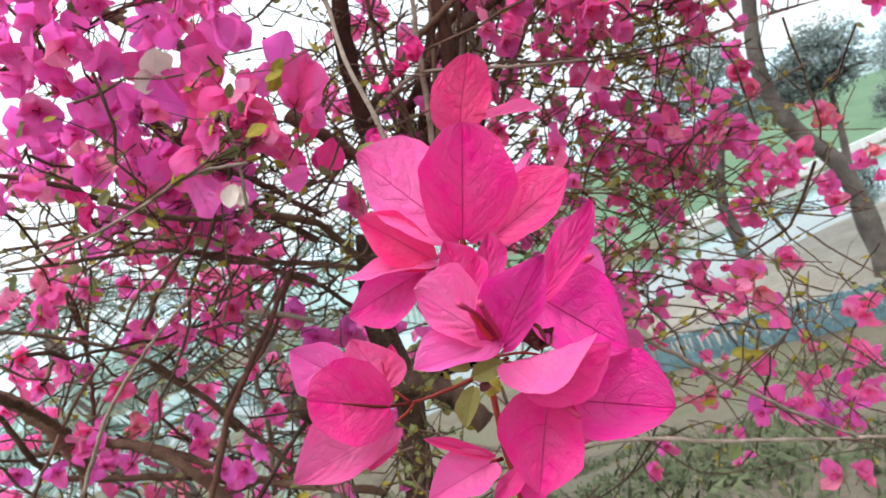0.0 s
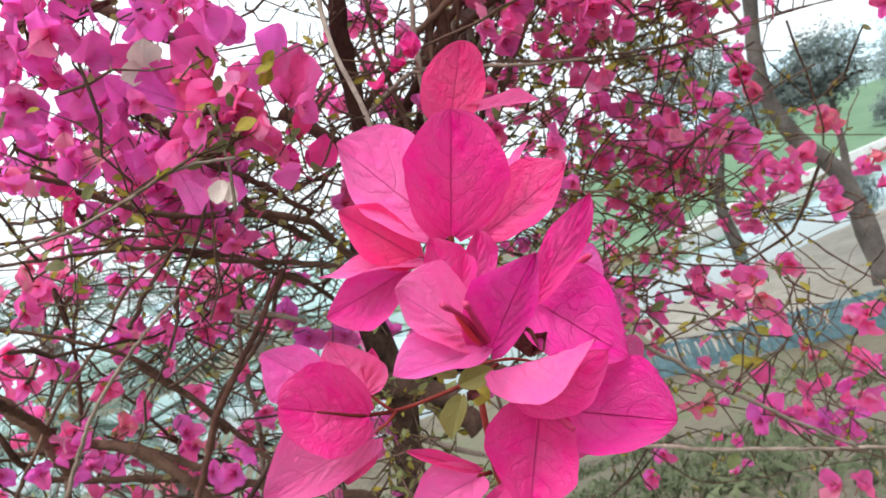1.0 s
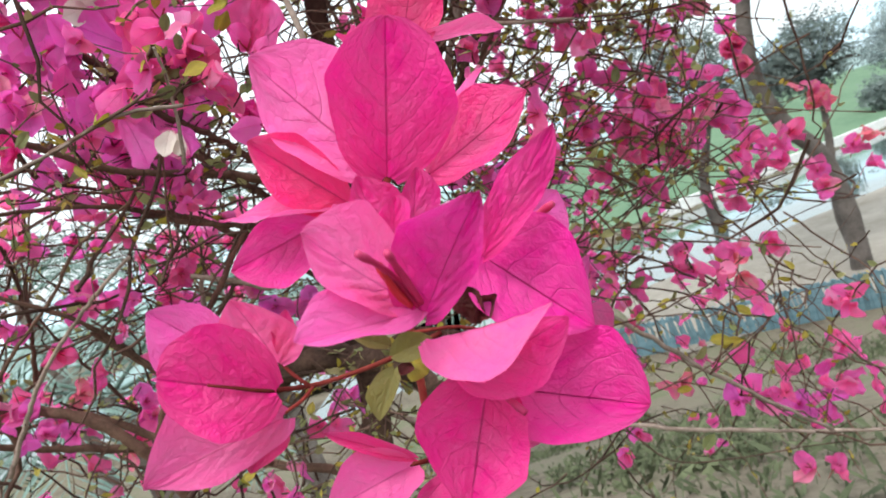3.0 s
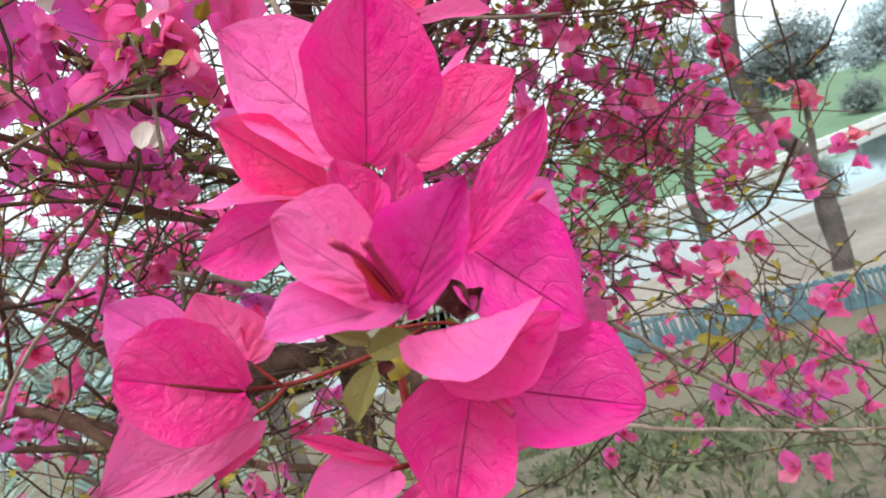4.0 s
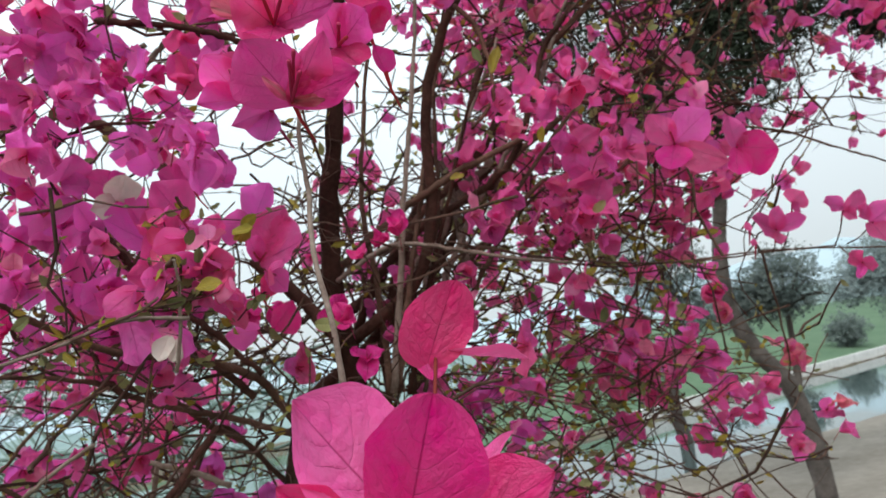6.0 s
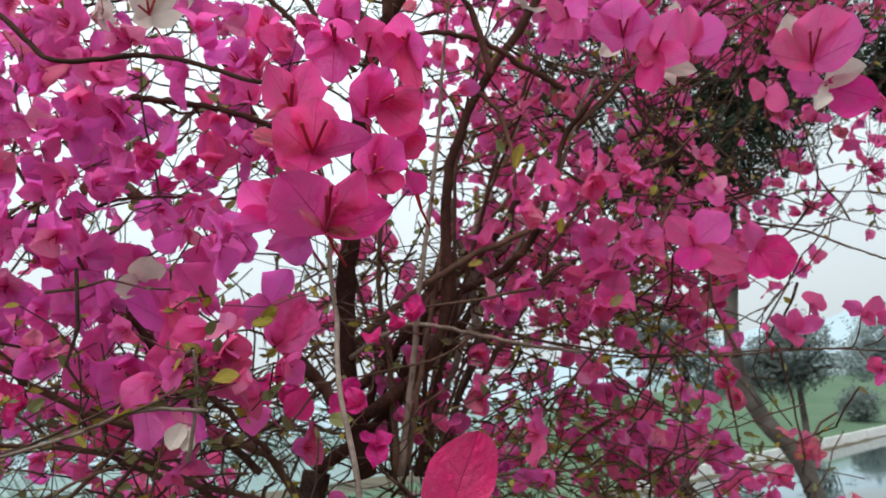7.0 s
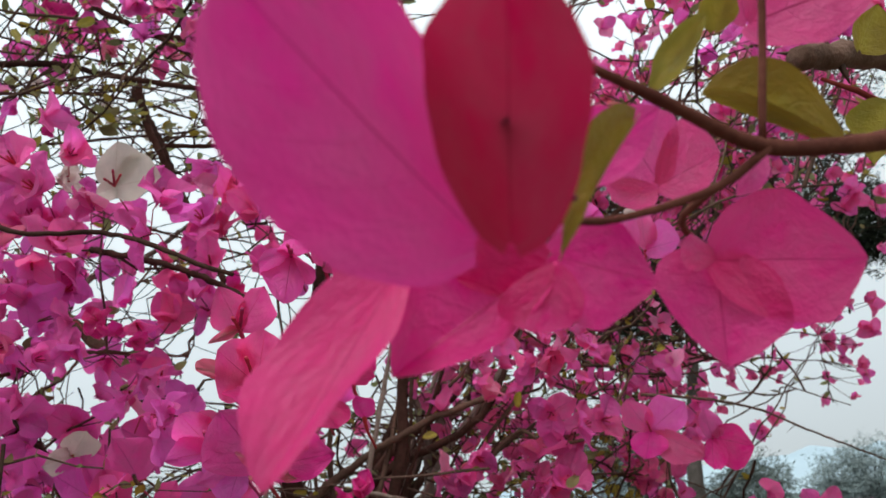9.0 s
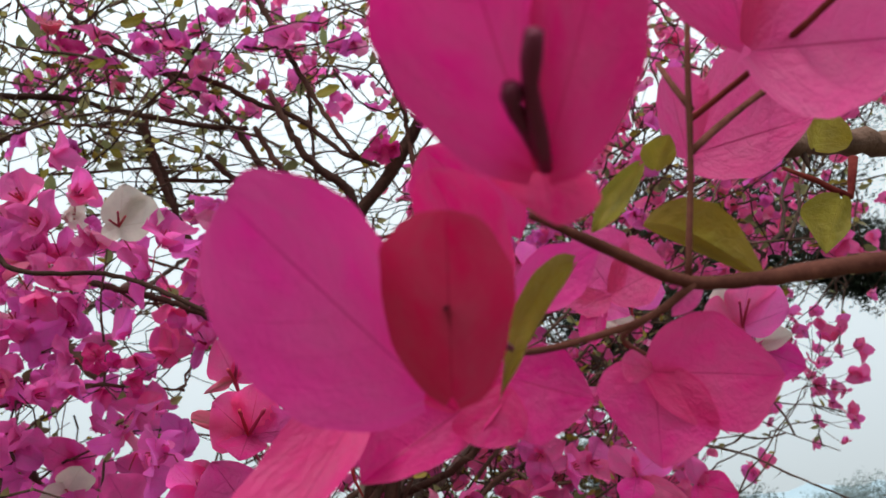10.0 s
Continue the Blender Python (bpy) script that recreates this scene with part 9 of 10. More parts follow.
branch([(0.3991, 0.8937, 1.5374), (0.3881, 0.8577, 1.5411), (0.3772, 0.8217, 1.5529)], 0.0008, 0.0006, TWIG)
bloom = blossom((0.3772, 0.8217, 1.5529), PINK)
petal((0.3772, 0.8217, 1.5529), (0.3759, 0.7996, 1.5737), (0.3656, 0.8075, 1.5643), (0.3844, 0.8093, 1.5579), PINK, bloom, sag=0.16, quilt=0.05, wave=0.07, rows=12, cols=8)
petal((0.3761, 0.8218, 1.5523), (0.3458, 0.8000, 1.5669), (0.3626, 0.8069, 1.5703), (0.3608, 0.8102, 1.5463), PINK, bloom, sag=0.16, quilt=0.05, wave=0.07, rows=12, cols=8)
petal((0.3787, 0.8219, 1.5517), (0.4018, 0.8015, 1.5571), (0.3880, 0.8076, 1.5656), (0.3941, 0.8103, 1.5481), PINK, bloom, sag=0.16, quilt=0.05, wave=0.07, rows=12, cols=8)
petal((0.3768, 0.8219, 1.5512), (0.3695, 0.8034, 1.5341), (0.3639, 0.8096, 1.5426), (0.3808, 0.8109, 1.5411), PINK, bloom, sag=0.16, quilt=0.05, wave=0.07, rows=12, cols=8)
branch([(0.4121, 0.8938, 1.5382), (0.4065, 0.8567, 1.5536), (0.4010, 0.8196, 1.5769)], 0.0008, 0.0006, TWIG)
bloom = blossom((0.4010, 0.8196, 1.5769), PINK)
petal((0.4010, 0.8196, 1.5769), (0.4050, 0.7990, 1.5834), (0.3892, 0.8053, 1.5887), (0.4103, 0.8084, 1.5695), PINK, bloom, sag=0.16, quilt=0.05, wave=0.07, rows=12, cols=8)
petal((0.3998, 0.8197, 1.5758), (0.3974, 0.8009, 1.5625), (0.3998, 0.8069, 1.5738), (0.3939, 0.8086, 1.5658), PINK, bloom, sag=0.16, quilt=0.05, wave=0.07, rows=12, cols=8)
branch([(0.4756, 0.8950, 1.5315), (0.4666, 0.8611, 1.5130), (0.4575, 0.8273, 1.5024)], 0.0008, 0.0006, TWIG)
bloom = blossom((0.4575, 0.8273, 1.5024), CRIMSON)
petal((0.4575, 0.8273, 1.5024), (0.4348, 0.8061, 1.5117), (0.4510, 0.8130, 1.5140), (0.4386, 0.8152, 1.5009), CRIMSON, bloom, sag=0.16, quilt=0.05, wave=0.07, rows=12, cols=8)
petal((0.4588, 0.8273, 1.5021), (0.4619, 0.8079, 1.4948), (0.4601, 0.8139, 1.5057), (0.4575, 0.8163, 1.4907), CRIMSON, bloom, sag=0.16, quilt=0.05, wave=0.07, rows=12, cols=8)
petal((0.4571, 0.8274, 1.5007), (0.4394, 0.8087, 1.4852), (0.4413, 0.8147, 1.4956), (0.4522, 0.8163, 1.4910), CRIMSON, bloom, sag=0.16, quilt=0.05, wave=0.07, rows=12, cols=8)
branch([(0.3886, 0.8935, 1.5389), (0.3693, 0.8574, 1.5435), (0.3500, 0.8212, 1.5562)], 0.0008, 0.0006, TWIG)
bloom = blossom((0.3500, 0.8212, 1.5562), PINK)
petal((0.3500, 0.8212, 1.5562), (0.3404, 0.8004, 1.5629), (0.3384, 0.8077, 1.5601), (0.3481, 0.8089, 1.5581), PINK, bloom, sag=0.16, quilt=0.05, wave=0.07, rows=12, cols=8)
branch([(0.3886, 0.8935, 1.5389), (0.3705, 0.8581, 1.5354), (0.3524, 0.8228, 1.5399)], 0.0008, 0.0006, TWIG)
bloom = blossom((0.3524, 0.8228, 1.5399), PINK)
petal((0.3524, 0.8228, 1.5399), (0.3431, 0.8021, 1.5448), (0.3413, 0.8094, 1.5427), (0.3502, 0.8106, 1.5409), PINK, bloom, sag=0.16, quilt=0.05, wave=0.07, rows=12, cols=8)
branch([(0.3046, 0.8624, 1.6987), (0.3607, 0.8637, 1.6902), (0.4020, 0.8650, 1.6805), (0.4423, 0.8666, 1.6671), (0.4765, 0.8687, 1.6479), (0.5023, 0.8702, 1.6345), (0.5715, 0.8741, 1.5998)], 0.0018, 0.001, TWIG, thorns=8)

# larger flowers on the east side, with cream ones among them
bloom = blossom((0.2976, 0.5159, 1.7046), PURPLE)
petal((0.2976, 0.5159, 1.7046), (0.3036, 0.4925, 1.7344), (0.2840, 0.4995, 1.7247), (0.3216, 0.5017, 1.7243), PINK, bloom, sag=0.18, quilt=0.045, wave=0.07, rows=12, cols=8)
petal((0.2976, 0.5159, 1.7046), (0.3249, 0.4951, 1.7081), (0.3196, 0.4984, 1.7287), (0.3126, 0.5107, 1.6941), PINK, bloom, sag=0.18, quilt=0.045, wave=0.07, rows=12, cols=8)
petal((0.2976, 0.5159, 1.7046), (0.2628, 0.5002, 1.7079), (0.2761, 0.4997, 1.7239), (0.2847, 0.5102, 1.6955), PINK, bloom, sag=0.18, quilt=0.045, wave=0.07, rows=12, cols=8)
floret([(0.2965, 0.5140, 1.7037), (0.2920, 0.5019, 1.7096), (0.2884, 0.4918, 1.7153)], 0.0009, TUBE, bloom)
floret([(0.2965, 0.5140, 1.7037), (0.2958, 0.5017, 1.7102), (0.2958, 0.4915, 1.7165)], 0.0009, TUBE, bloom)
bloom = blossom((0.2933, 0.5167, 1.7193), PURPLE)
petal((0.2933, 0.5167, 1.7193), (0.2812, 0.4977, 1.7343), (0.2728, 0.5050, 1.7234), (0.2932, 0.5058, 1.7279), CREAM, bloom, sag=0.18, quilt=0.045, wave=0.07, rows=12, cols=8)
bloom = blossom((0.3108, 0.5299, 1.6925), PURPLE)
petal((0.3108, 0.5299, 1.6925), (0.3329, 0.5146, 1.6950), (0.3192, 0.5156, 1.7056), (0.3208, 0.5231, 1.6874), CREAM, bloom, sag=0.18, quilt=0.045, wave=0.07, rows=12, cols=8)
petal((0.3108, 0.5299, 1.6925), (0.2906, 0.5169, 1.6695), (0.2945, 0.5223, 1.6830), (0.3091, 0.5258, 1.6782), CREAM, bloom, sag=0.18, quilt=0.045, wave=0.07, rows=12, cols=8)
petal((0.3108, 0.5299, 1.6925), (0.3390, 0.5216, 1.6715), (0.3315, 0.5197, 1.6918), (0.3168, 0.5297, 1.6650), MAGENTA, bloom, sag=0.18, quilt=0.045, wave=0.07, rows=12, cols=8)
petal((0.3108, 0.5299, 1.6925), (0.2751, 0.5103, 1.6917), (0.2897, 0.5158, 1.7049), (0.2925, 0.5240, 1.6842), PINK, bloom, sag=0.18, quilt=0.045, wave=0.07, rows=12, cols=8)
bloom = blossom((0.2779, 0.5480, 1.7017), PURPLE)
petal((0.2779, 0.5480, 1.7017), (0.2602, 0.5325, 1.7044), (0.2664, 0.5356, 1.7083), (0.2631, 0.5419, 1.6938), PINK, bloom, sag=0.18, quilt=0.045, wave=0.07, rows=12, cols=8)
petal((0.2779, 0.5480, 1.7017), (0.2834, 0.5340, 1.6822), (0.2838, 0.5380, 1.7001), (0.2762, 0.5448, 1.6842), PINK, bloom, sag=0.18, quilt=0.045, wave=0.07, rows=12, cols=8)
bloom = blossom((0.1757, 0.5233, 1.7490), PURPLE)
petal((0.1757, 0.5233, 1.7490), (0.1750, 0.5023, 1.7707), (0.1600, 0.5090, 1.7619), (0.1903, 0.5116, 1.7607), PINK, bloom, sag=0.18, quilt=0.045, wave=0.07, rows=12, cols=8)
petal((0.1757, 0.5233, 1.7490), (0.1469, 0.5036, 1.7484), (0.1594, 0.5086, 1.7635), (0.1640, 0.5188, 1.7360), PINK, bloom, sag=0.18, quilt=0.045, wave=0.07, rows=12, cols=8)
petal((0.1757, 0.5233, 1.7490), (0.1940, 0.5095, 1.7466), (0.1877, 0.5088, 1.7629), (0.1823, 0.5195, 1.7336), PINK, bloom, sag=0.18, quilt=0.045, wave=0.07, rows=12, cols=8)
floret([(0.1751, 0.5215, 1.7480), (0.1752, 0.5108, 1.7491), (0.1756, 0.5021, 1.7502)], 0.0009, TUBE, bloom)
floret([(0.1751, 0.5215, 1.7480), (0.1719, 0.5108, 1.7491), (0.1692, 0.5021, 1.7503)], 0.0009, TUBE, bloom)
bloom = blossom((0.1409, 0.5264, 1.7736), PURPLE)
petal((0.1409, 0.5264, 1.7736), (0.1242, 0.5103, 1.7787), (0.1308, 0.5128, 1.7842), (0.1267, 0.5195, 1.7684), PINK, bloom, sag=0.18, quilt=0.045, wave=0.07, rows=12, cols=8)
petal((0.1409, 0.5264, 1.7736), (0.1517, 0.5059, 1.7760), (0.1410, 0.5130, 1.7836), (0.1522, 0.5199, 1.7675), PINK, bloom, sag=0.18, quilt=0.045, wave=0.07, rows=12, cols=8)
petal((0.1409, 0.5264, 1.7736), (0.1332, 0.5188, 1.7500), (0.1244, 0.5201, 1.7597), (0.1480, 0.5235, 1.7553), PINK, bloom, sag=0.18, quilt=0.045, wave=0.07, rows=12, cols=8)
petal((0.1409, 0.5264, 1.7736), (0.1159, 0.5153, 1.7441), (0.1227, 0.5209, 1.7567), (0.1273, 0.5270, 1.7433), PINK, bloom, sag=0.18, quilt=0.045, wave=0.07, rows=12, cols=8)
floret([(0.1405, 0.5246, 1.7725), (0.1378, 0.5148, 1.7706), (0.1355, 0.5069, 1.7690)], 0.0009, TUBE, bloom)
bloom = blossom((0.1981, 0.5273, 1.7358), PURPLE)
petal((0.1981, 0.5273, 1.7358), (0.2130, 0.5068, 1.7557), (0.1922, 0.5129, 1.7491), (0.2164, 0.5198, 1.7331), PINK, bloom, sag=0.18, quilt=0.045, wave=0.07, rows=12, cols=8)
petal((0.1981, 0.5273, 1.7358), (0.2149, 0.5127, 1.7182), (0.2117, 0.5169, 1.7357), (0.1999, 0.5237, 1.7197), PINK, bloom, sag=0.18, quilt=0.045, wave=0.07, rows=12, cols=8)
petal((0.1981, 0.5273, 1.7358), (0.1791, 0.5155, 1.7263), (0.1862, 0.5153, 1.7410), (0.1881, 0.5229, 1.7224), PINK, bloom, sag=0.18, quilt=0.045, wave=0.07, rows=12, cols=8)
petal((0.1981, 0.5273, 1.7358), (0.1859, 0.5185, 1.6984), (0.1770, 0.5226, 1.7162), (0.1992, 0.5251, 1.7151), MAGENTA, bloom, sag=0.18, quilt=0.045, wave=0.07, rows=12, cols=8)
floret([(0.1975, 0.5255, 1.7348), (0.1981, 0.5146, 1.7362), (0.1992, 0.5059, 1.7376)], 0.0009, TUBE, bloom)
bloom = blossom((0.2251, 0.5321, 1.7373), PURPLE)
petal((0.2251, 0.5321, 1.7373), (0.2223, 0.5108, 1.7598), (0.2161, 0.5187, 1.7473), (0.2332, 0.5205, 1.7485), PINK, bloom, sag=0.18, quilt=0.045, wave=0.07, rows=12, cols=8)
petal((0.2251, 0.5321, 1.7373), (0.2453, 0.5131, 1.7346), (0.2366, 0.5168, 1.7540), (0.2367, 0.5269, 1.7268), PINK, bloom, sag=0.18, quilt=0.045, wave=0.07, rows=12, cols=8)
bloom = blossom((0.2015, 0.5441, 1.7319), PURPLE)
petal((0.2015, 0.5441, 1.7319), (0.2262, 0.5333, 1.7192), (0.2145, 0.5333, 1.7331), (0.2156, 0.5394, 1.7196), CREAM, bloom, sag=0.18, quilt=0.045, wave=0.07, rows=12, cols=8)
petal((0.2015, 0.5441, 1.7319), (0.2068, 0.5311, 1.7090), (0.2015, 0.5368, 1.7212), (0.2108, 0.5390, 1.7210), CREAM, bloom, sag=0.18, quilt=0.045, wave=0.07, rows=12, cols=8)
bloom = blossom((0.1754, 0.5412, 1.7592), PURPLE)
petal((0.1754, 0.5412, 1.7592), (0.1591, 0.5320, 1.7409), (0.1632, 0.5326, 1.7529), (0.1741, 0.5374, 1.7437), CREAM, bloom, sag=0.18, quilt=0.045, wave=0.07, rows=12, cols=8)
bloom = blossom((0.2206, 0.5398, 1.7640), PURPLE)
petal((0.2206, 0.5398, 1.7640), (0.2195, 0.5228, 1.7722), (0.2141, 0.5284, 1.7673), (0.2246, 0.5308, 1.7662), CREAM, bloom, sag=0.18, quilt=0.045, wave=0.07, rows=12, cols=8)
bloom = blossom((0.2582, 0.7140, 1.6341), PURPLE)
petal((0.2582, 0.7140, 1.6341), (0.2345, 0.6919, 1.6593), (0.2299, 0.7014, 1.6411), (0.2562, 0.7002, 1.6523), PINK, bloom, sag=0.18, quilt=0.045, wave=0.07, rows=12, cols=8)
petal((0.2582, 0.7140, 1.6341), (0.2869, 0.6889, 1.6519), (0.2608, 0.6961, 1.6592), (0.2858, 0.7065, 1.6313), PINK, bloom, sag=0.18, quilt=0.045, wave=0.07, rows=12, cols=8)
petal((0.2582, 0.7140, 1.6341), (0.2465, 0.7070, 1.6084), (0.2342, 0.7067, 1.6235), (0.2690, 0.7108, 1.6169), MAGENTA, bloom, sag=0.18, quilt=0.045, wave=0.07, rows=12, cols=8)
petal((0.2582, 0.7140, 1.6341), (0.2988, 0.7028, 1.6053), (0.2843, 0.7060, 1.6260), (0.2713, 0.7149, 1.6030), PINK, bloom, sag=0.18, quilt=0.045, wave=0.07, rows=12, cols=8)
floret([(0.2575, 0.7120, 1.6336), (0.2530, 0.7007, 1.6365), (0.2490, 0.6917, 1.6388)], 0.0009, TUBE, bloom)
bloom = blossom((0.3192, 0.7276, 1.6237), PURPLE)
petal((0.3192, 0.7276, 1.6237), (0.3098, 0.7056, 1.6486), (0.3040, 0.7140, 1.6342), (0.3283, 0.7160, 1.6347), PINK, bloom, sag=0.18, quilt=0.045, wave=0.07, rows=12, cols=8)
petal((0.3192, 0.7276, 1.6237), (0.3495, 0.7120, 1.6097), (0.3368, 0.7145, 1.6330), (0.3339, 0.7287, 1.5920), MAGENTA, bloom, sag=0.18, quilt=0.045, wave=0.07, rows=12, cols=8)
petal((0.3192, 0.7276, 1.6237), (0.3111, 0.7216, 1.5947), (0.3041, 0.7215, 1.6092), (0.3288, 0.7259, 1.6014), MAGENTA, bloom, sag=0.18, quilt=0.045, wave=0.07, rows=12, cols=8)

# olive leaves that stand out along the twigs
bract((-0.2867, 0.5655, 2.0676), (-0.2969, 0.5598, 2.0864), 0.46, 18, LEAF, bush, 0.3, 0.12, 74, 0.05, name="leaf", sharp=0.8, quilt=0.009, point=0.1)
bract((-0.2268, 0.6015, 2.1152), (-0.203, 0.5975, 2.115), 0.48, 36, LEAF_YELLOW, bush, 0.3, 0.12, 75, 0.05, name="leaf", sharp=0.8, quilt=0.009, point=0.1)
bract((-0.2307, 0.587, 2.0515), (-0.2451, 0.5838, 2.0414), 0.53, -36, LEAF_YELLOW, bush, 0.3, 0.12, 76, 0.05, name="leaf", sharp=0.8, quilt=0.009, point=0.1)
bract((-0.0172, 0.554, 1.9699), (0.0043, 0.5496, 1.9744), 0.51, 9, LEAF_YELLOW, bush, 0.3, 0.12, 77, 0.05, name="leaf", sharp=0.8, quilt=0.009, point=0.1)
bract((0.0481, 0.5587, 1.9152), (0.0576, 0.5535, 1.9288), 0.51, -36, LEAF_YELLOW, bush, 0.3, 0.12, 78, 0.05, name="leaf", sharp=0.8, quilt=0.009, point=0.1)
bract((-0.1772, 0.6395, 2.1395), (-0.1736, 0.6338, 2.1584), 0.46, 27, LEAF, bush, 0.3, 0.12, 79, 0.05, name="leaf", sharp=0.8, quilt=0.009, point=0.1)
bract((-0.1032, 0.6445, 2.0825), (-0.117, 0.6398, 2.0903), 0.52, 36, LEAF, bush, 0.3, 0.12, 80, 0.05, name="leaf", sharp=0.8, quilt=0.009, point=0.1)
bract((-0.2974, 0.6446, 2.081), (-0.2961, 0.6426, 2.0585), 0.38, 0, LEAF, bush, 0.3, 0.12, 81, 0.05, name="leaf", sharp=0.8, quilt=0.009, point=0.1)
bract((-0.203, 0.6464, 2.0604), (-0.1888, 0.642, 2.0655), 0.51, -27, LEAF, bush, 0.3, 0.12, 82, 0.05, name="leaf", sharp=0.8, quilt=0.009, point=0.1)
bract((-0.3161, 0.606, 2.0637), (-0.3035, 0.6038, 2.0422), 0.35, 27, LEAF_YELLOW, bush, 0.3, 0.12, 83, 0.05, name="leaf", sharp=0.8, quilt=0.009, point=0.1)
bract((-0.0128, 0.5954, 2.0698), (-0.0147, 0.5899, 2.0873), 0.46, -18, LEAF, bush, 0.3, 0.12, 84, 0.05, name="leaf", sharp=0.8, quilt=0.009, point=0.1)
bract((0.1013, 0.6761, 1.7209), (0.1123, 0.6703, 1.7413), 0.57, -36, LEAF_YELLOW, bush, 0.3, 0.12, 85, 0.05, name="leaf", sharp=0.8)
bract((-0.2373, 0.5481, 1.8077), (-0.2248, 0.5446, 1.8018), 0.41, -9, LEAF_YELLOW, bush, 0.3, 0.12, 86, 0.05, name="leaf", sharp=0.8)
bract((0.0981, 0.7233, 1.7551), (0.0916, 0.718, 1.7697), 0.58, 18, LEAF, bush, 0.3, 0.12, 87, 0.05, name="leaf", sharp=0.8)
bract((0.1872, 0.787, 1.6009), (0.2002, 0.7823, 1.6088), 0.61, 0, LEAF, bush, 0.3, 0.12, 88, 0.05, name="leaf", sharp=0.8)
bract((-0.2259, 0.7246, 1.7405), (-0.2262, 0.7194, 1.754), 0.58, 0, LEAF, bush, 0.3, 0.12, 89, 0.05, name="leaf", sharp=0.8)
bract((-0.1807, 0.7246, 1.7402), (-0.1674, 0.7203, 1.744), 0.53, 9, LEAF, bush, 0.3, 0.12, 90, 0.05, name="leaf", sharp=0.8)
bract((-0.1272, 0.7217, 1.774), (-0.1201, 0.719, 1.7582), 0.48, 27, LEAF, bush, 0.3, 0.12, 91, 0.05, name="leaf", sharp=0.8)
bract((0.0633, 0.7815, 1.6636), (0.0484, 0.7779, 1.6593), 0.57, 18, LEAF_YELLOW, bush, 0.3, 0.12, 92, 0.05, name="leaf", sharp=0.8)
bract((0.1487, 0.7799, 1.6822), (0.1535, 0.7746, 1.697), 0.59, -36, LEAF_YELLOW, bush, 0.3, 0.12, 93, 0.05, name="leaf", sharp=0.8)
bract((0.2328, 0.884, 1.6393), (0.2485, 0.8798, 1.6423), 0.62, -9, LEAF, bush, 0.3, 0.12, 94, 0.05, name="leaf", sharp=0.8)
bract((-0.1144, 0.5575, 1.5853), (-0.0978, 0.5536, 1.5834), 0.53, -18, LEAF_YELLOW, bush, 0.3, 0.12, 95, 0.05, name="leaf", sharp=0.8)
bract((-0.1433, 0.5479, 1.5802), (-0.1358, 0.5432, 1.5885), 0.57, 18, LEAF, bush, 0.3, 0.12, 96, 0.05, name="leaf", sharp=0.8)
bract((-0.163, 0.5512, 1.5422), (-0.1471, 0.5471, 1.5431), 0.51, 36, LEAF, bush, 0.3, 0.12, 97, 0.05, name="leaf", sharp=0.8)
bract((-0.1413, 0.5506, 1.5494), (-0.1213, 0.5469, 1.5463), 0.53, -27, LEAF_YELLOW, bush, 0.3, 0.12, 98, 0.05, name="leaf", sharp=0.8)
bract((-0.3101, 0.5449, 1.6139), (-0.2961, 0.5404, 1.6205), 0.49, -18, LEAF, bush, 0.3, 0.12, 99, 0.05, name="leaf", sharp=0.8)
bract((-0.2816, 0.5708, 1.5484), (-0.2653, 0.5662, 1.5544), 0.49, 9, LEAF, bush, 0.3, 0.12, 100, 0.05, name="leaf", sharp=0.8)
bract((-0.0726, 0.5938, 1.5149), (-0.0542, 0.59, 1.5122), 0.56, 9, LEAF, bush, 0.3, 0.12, 101, 0.05, name="leaf", sharp=0.8)
bract((-0.3581, 0.6136, 1.5177), (-0.3365, 0.6103, 1.5101), 0.48, -27, LEAF, bush, 0.3, 0.12, 102, 0.05, name="leaf", sharp=0.8)
bract((-0.4096, 0.6136, 1.5182), (-0.3951, 0.6086, 1.529), 0.47, 0, LEAF, bush, 0.3, 0.12, 103, 0.05, name="leaf", sharp=0.8)
bract((-0.1068, 0.5574, 1.5868), (-0.0945, 0.5527, 1.594), 0.57, 27, LEAF_YELLOW, bush, 0.3, 0.12, 104, 0.05, name="leaf", sharp=0.8)
bract((-0.179, 0.5616, 1.538), (-0.1898, 0.5577, 1.5374), 0.61, -27, LEAF, bush, 0.3, 0.12, 105, 0.05, name="leaf", sharp=0.8)
bract((-0.1421, 0.5589, 1.5692), (-0.1386, 0.5541, 1.5786), 0.59, 36, LEAF, bush, 0.3, 0.12, 106, 0.05, name="leaf", sharp=0.8)
bract((-0.12, 0.6432, 1.5235), (-0.1087, 0.64, 1.5138), 0.53, 36, LEAF, bush, 0.3, 0.12, 107, 0.05, name="leaf", sharp=0.8)
bract((-0.2698, 0.6124, 1.5315), (-0.2586, 0.6094, 1.5197), 0.50, 27, LEAF_YELLOW, bush, 0.3, 0.12, 108, 0.05, name="leaf", sharp=0.8)
bract((-0.2309, 0.611, 1.5473), (-0.2309, 0.606, 1.5583), 0.60, 27, LEAF, bush, 0.3, 0.12, 109, 0.05, name="leaf", sharp=0.8)
bract((0.2556, 1.1296, 1.1275), (0.2809, 1.1266, 1.1155), 0.61, -18, LEAF_YELLOW, bush, 0.3, 0.12, 110, 0.05, name="leaf", sharp=0.8)
bract((0.2685, 1.1309, 1.1125), (0.298, 1.1268, 1.1132), 0.61, -18, LEAF_YELLOW, bush, 0.3, 0.12, 111, 0.05, name="leaf", sharp=0.8)
bract((0.2287, 1.1315, 1.105), (0.244, 1.126, 1.1224), 0.56, 18, LEAF, bush, 0.3, 0.12, 112, 0.05, name="leaf", sharp=0.8)
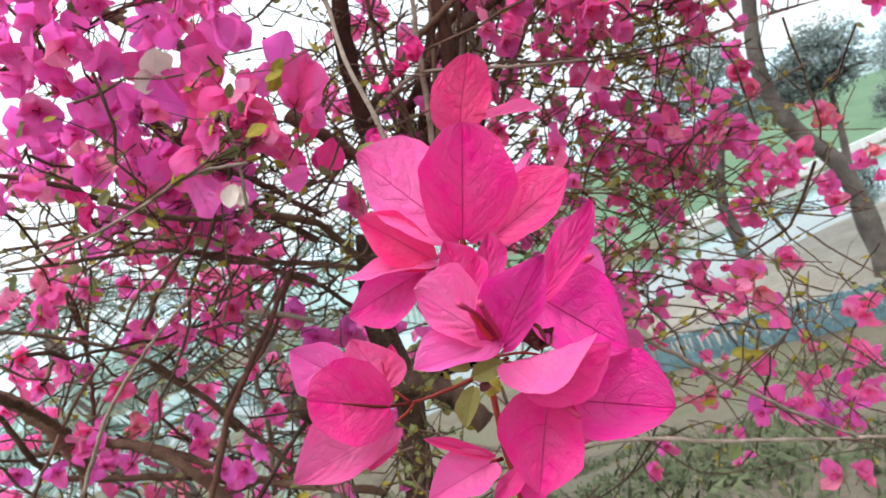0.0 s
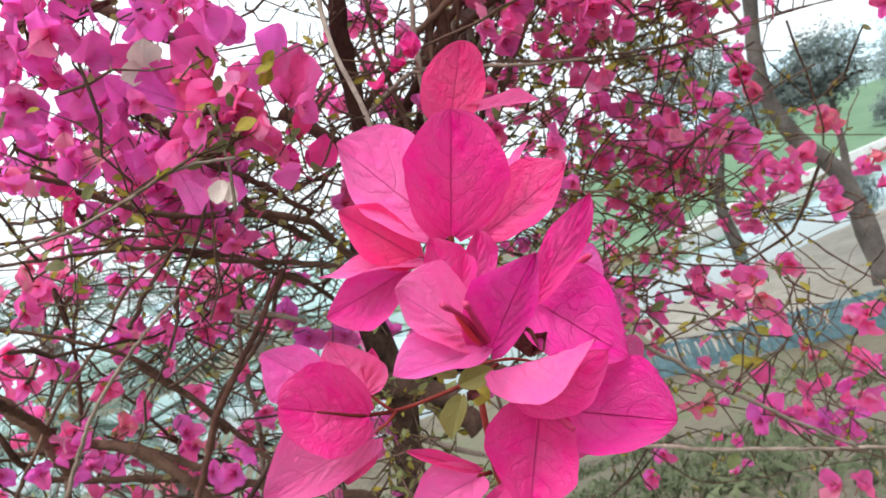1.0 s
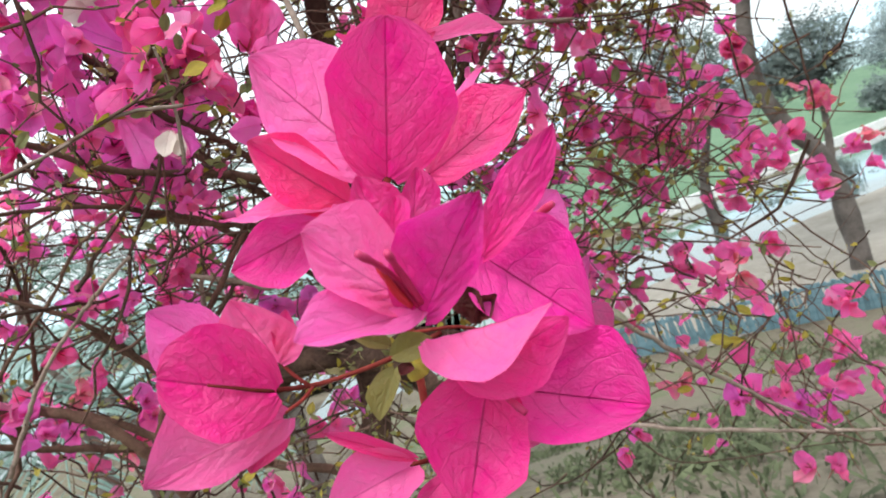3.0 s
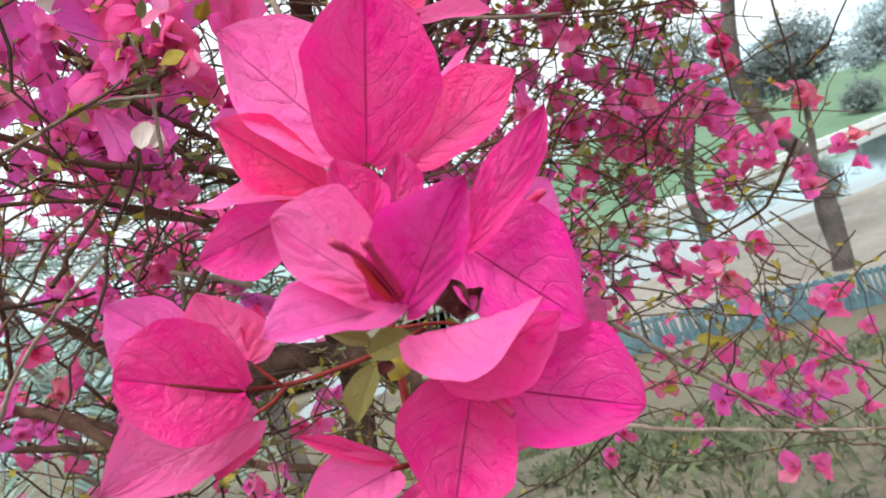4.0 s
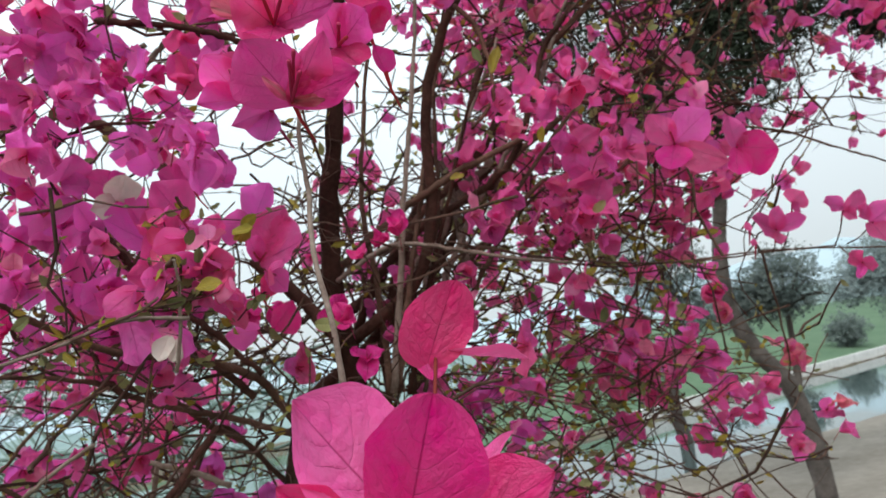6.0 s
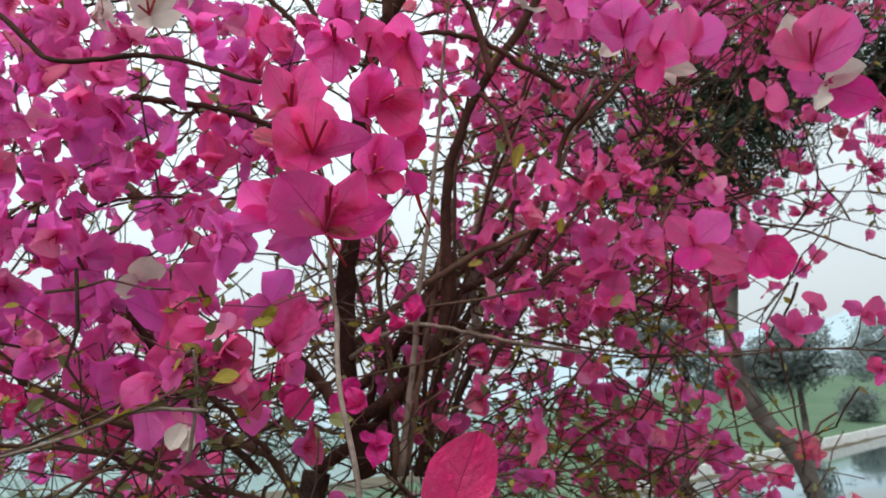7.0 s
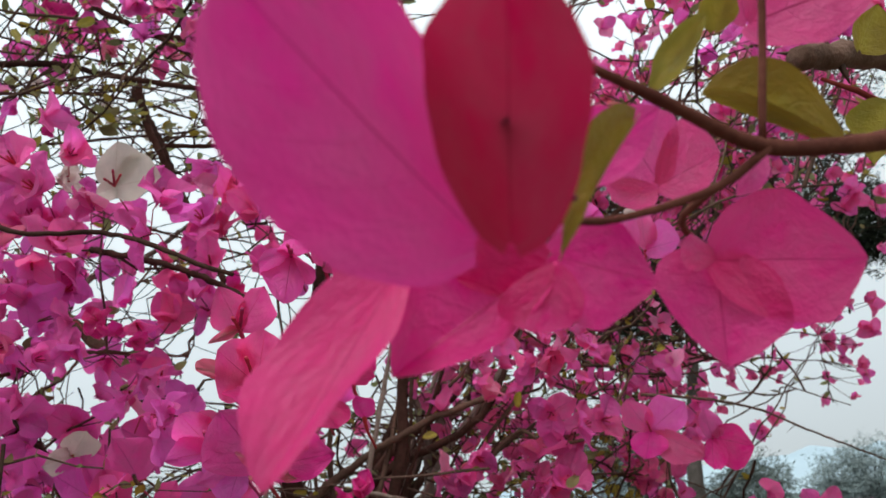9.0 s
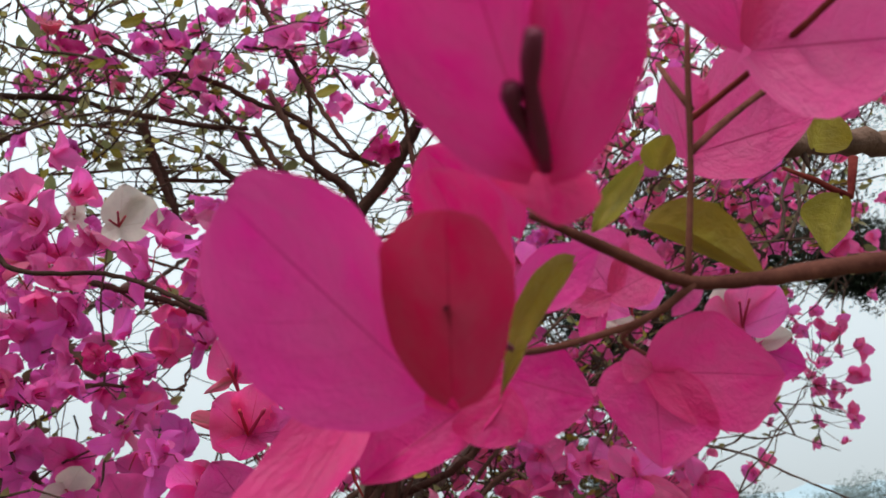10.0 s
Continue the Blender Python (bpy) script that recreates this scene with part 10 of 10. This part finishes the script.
bract((0.1894, 1.1348, 1.0683), (0.2098, 1.1308, 1.0674), 0.60, 9, LEAF_YELLOW, bush, 0.3, 0.12, 113, 0.05, name="leaf", sharp=0.8)
bract((0.417, 1.1041, 1.4189), (0.4208, 1.0982, 1.4398), 0.61, 36, LEAF, bush, 0.3, 0.12, 114, 0.05, name="leaf", sharp=0.8)
bract((0.3286, 1.2291, 1.1378), (0.3461, 1.2267, 1.1191), 0.61, -27, LEAF_YELLOW, bush, 0.3, 0.12, 115, 0.05, name="leaf", sharp=0.8)
bract((0.1713, 1.1203, 1.234), (0.1926, 1.1153, 1.2446), 0.59, 18, LEAF, bush, 0.3, 0.12, 116, 0.05, name="leaf", sharp=0.8)
bract((0.2657, 1.1058, 1.3988), (0.2666, 1.1, 1.4192), 0.59, 27, LEAF, bush, 0.3, 0.12, 117, 0.05, name="leaf", sharp=0.8)
bract((0.1851, 1.0391, 1.0137), (0.2023, 1.0334, 1.0338), 0.54, -18, LEAF, bush, 0.3, 0.12, 118, 0.05, name="leaf", sharp=0.8)
bract((0.2003, 0.9909, 1.5647), (0.2197, 0.9866, 1.5687), 0.64, -27, LEAF_YELLOW, bush, 0.3, 0.12, 119, 0.05, name="leaf", sharp=0.8)
bract((0.2125, 0.9963, 1.5034), (0.22, 0.9908, 1.5204), 0.62, -27, LEAF, bush, 0.3, 0.12, 120, 0.05, name="leaf", sharp=0.8)
bract((-0.1749, 0.5779, 1.5238), (-0.1822, 0.5744, 1.5066), 0.86, 8, CREAM, bush, 0.2, 0.1, 121, 0.05, sharp=0.6)
bract((-0.1715, 0.5782, 1.5202), (-0.168, 0.5747, 1.5032), 0.71, 8, CREAM, bush, 0.2, 0.1, 122, 0.05, sharp=0.6)

# the joined rest of the shrub
for material, heap in SPRAYS.values():
    heap.link("spray", material, bush)
twig_heap.link("twig", TWIG, bush)
thorn_heap.link("thorn", TWIG, bush)
leaf_heap.link("leaf", LEAF, bush)
yellow_heap.link("leaf", LEAF_YELLOW, bush)
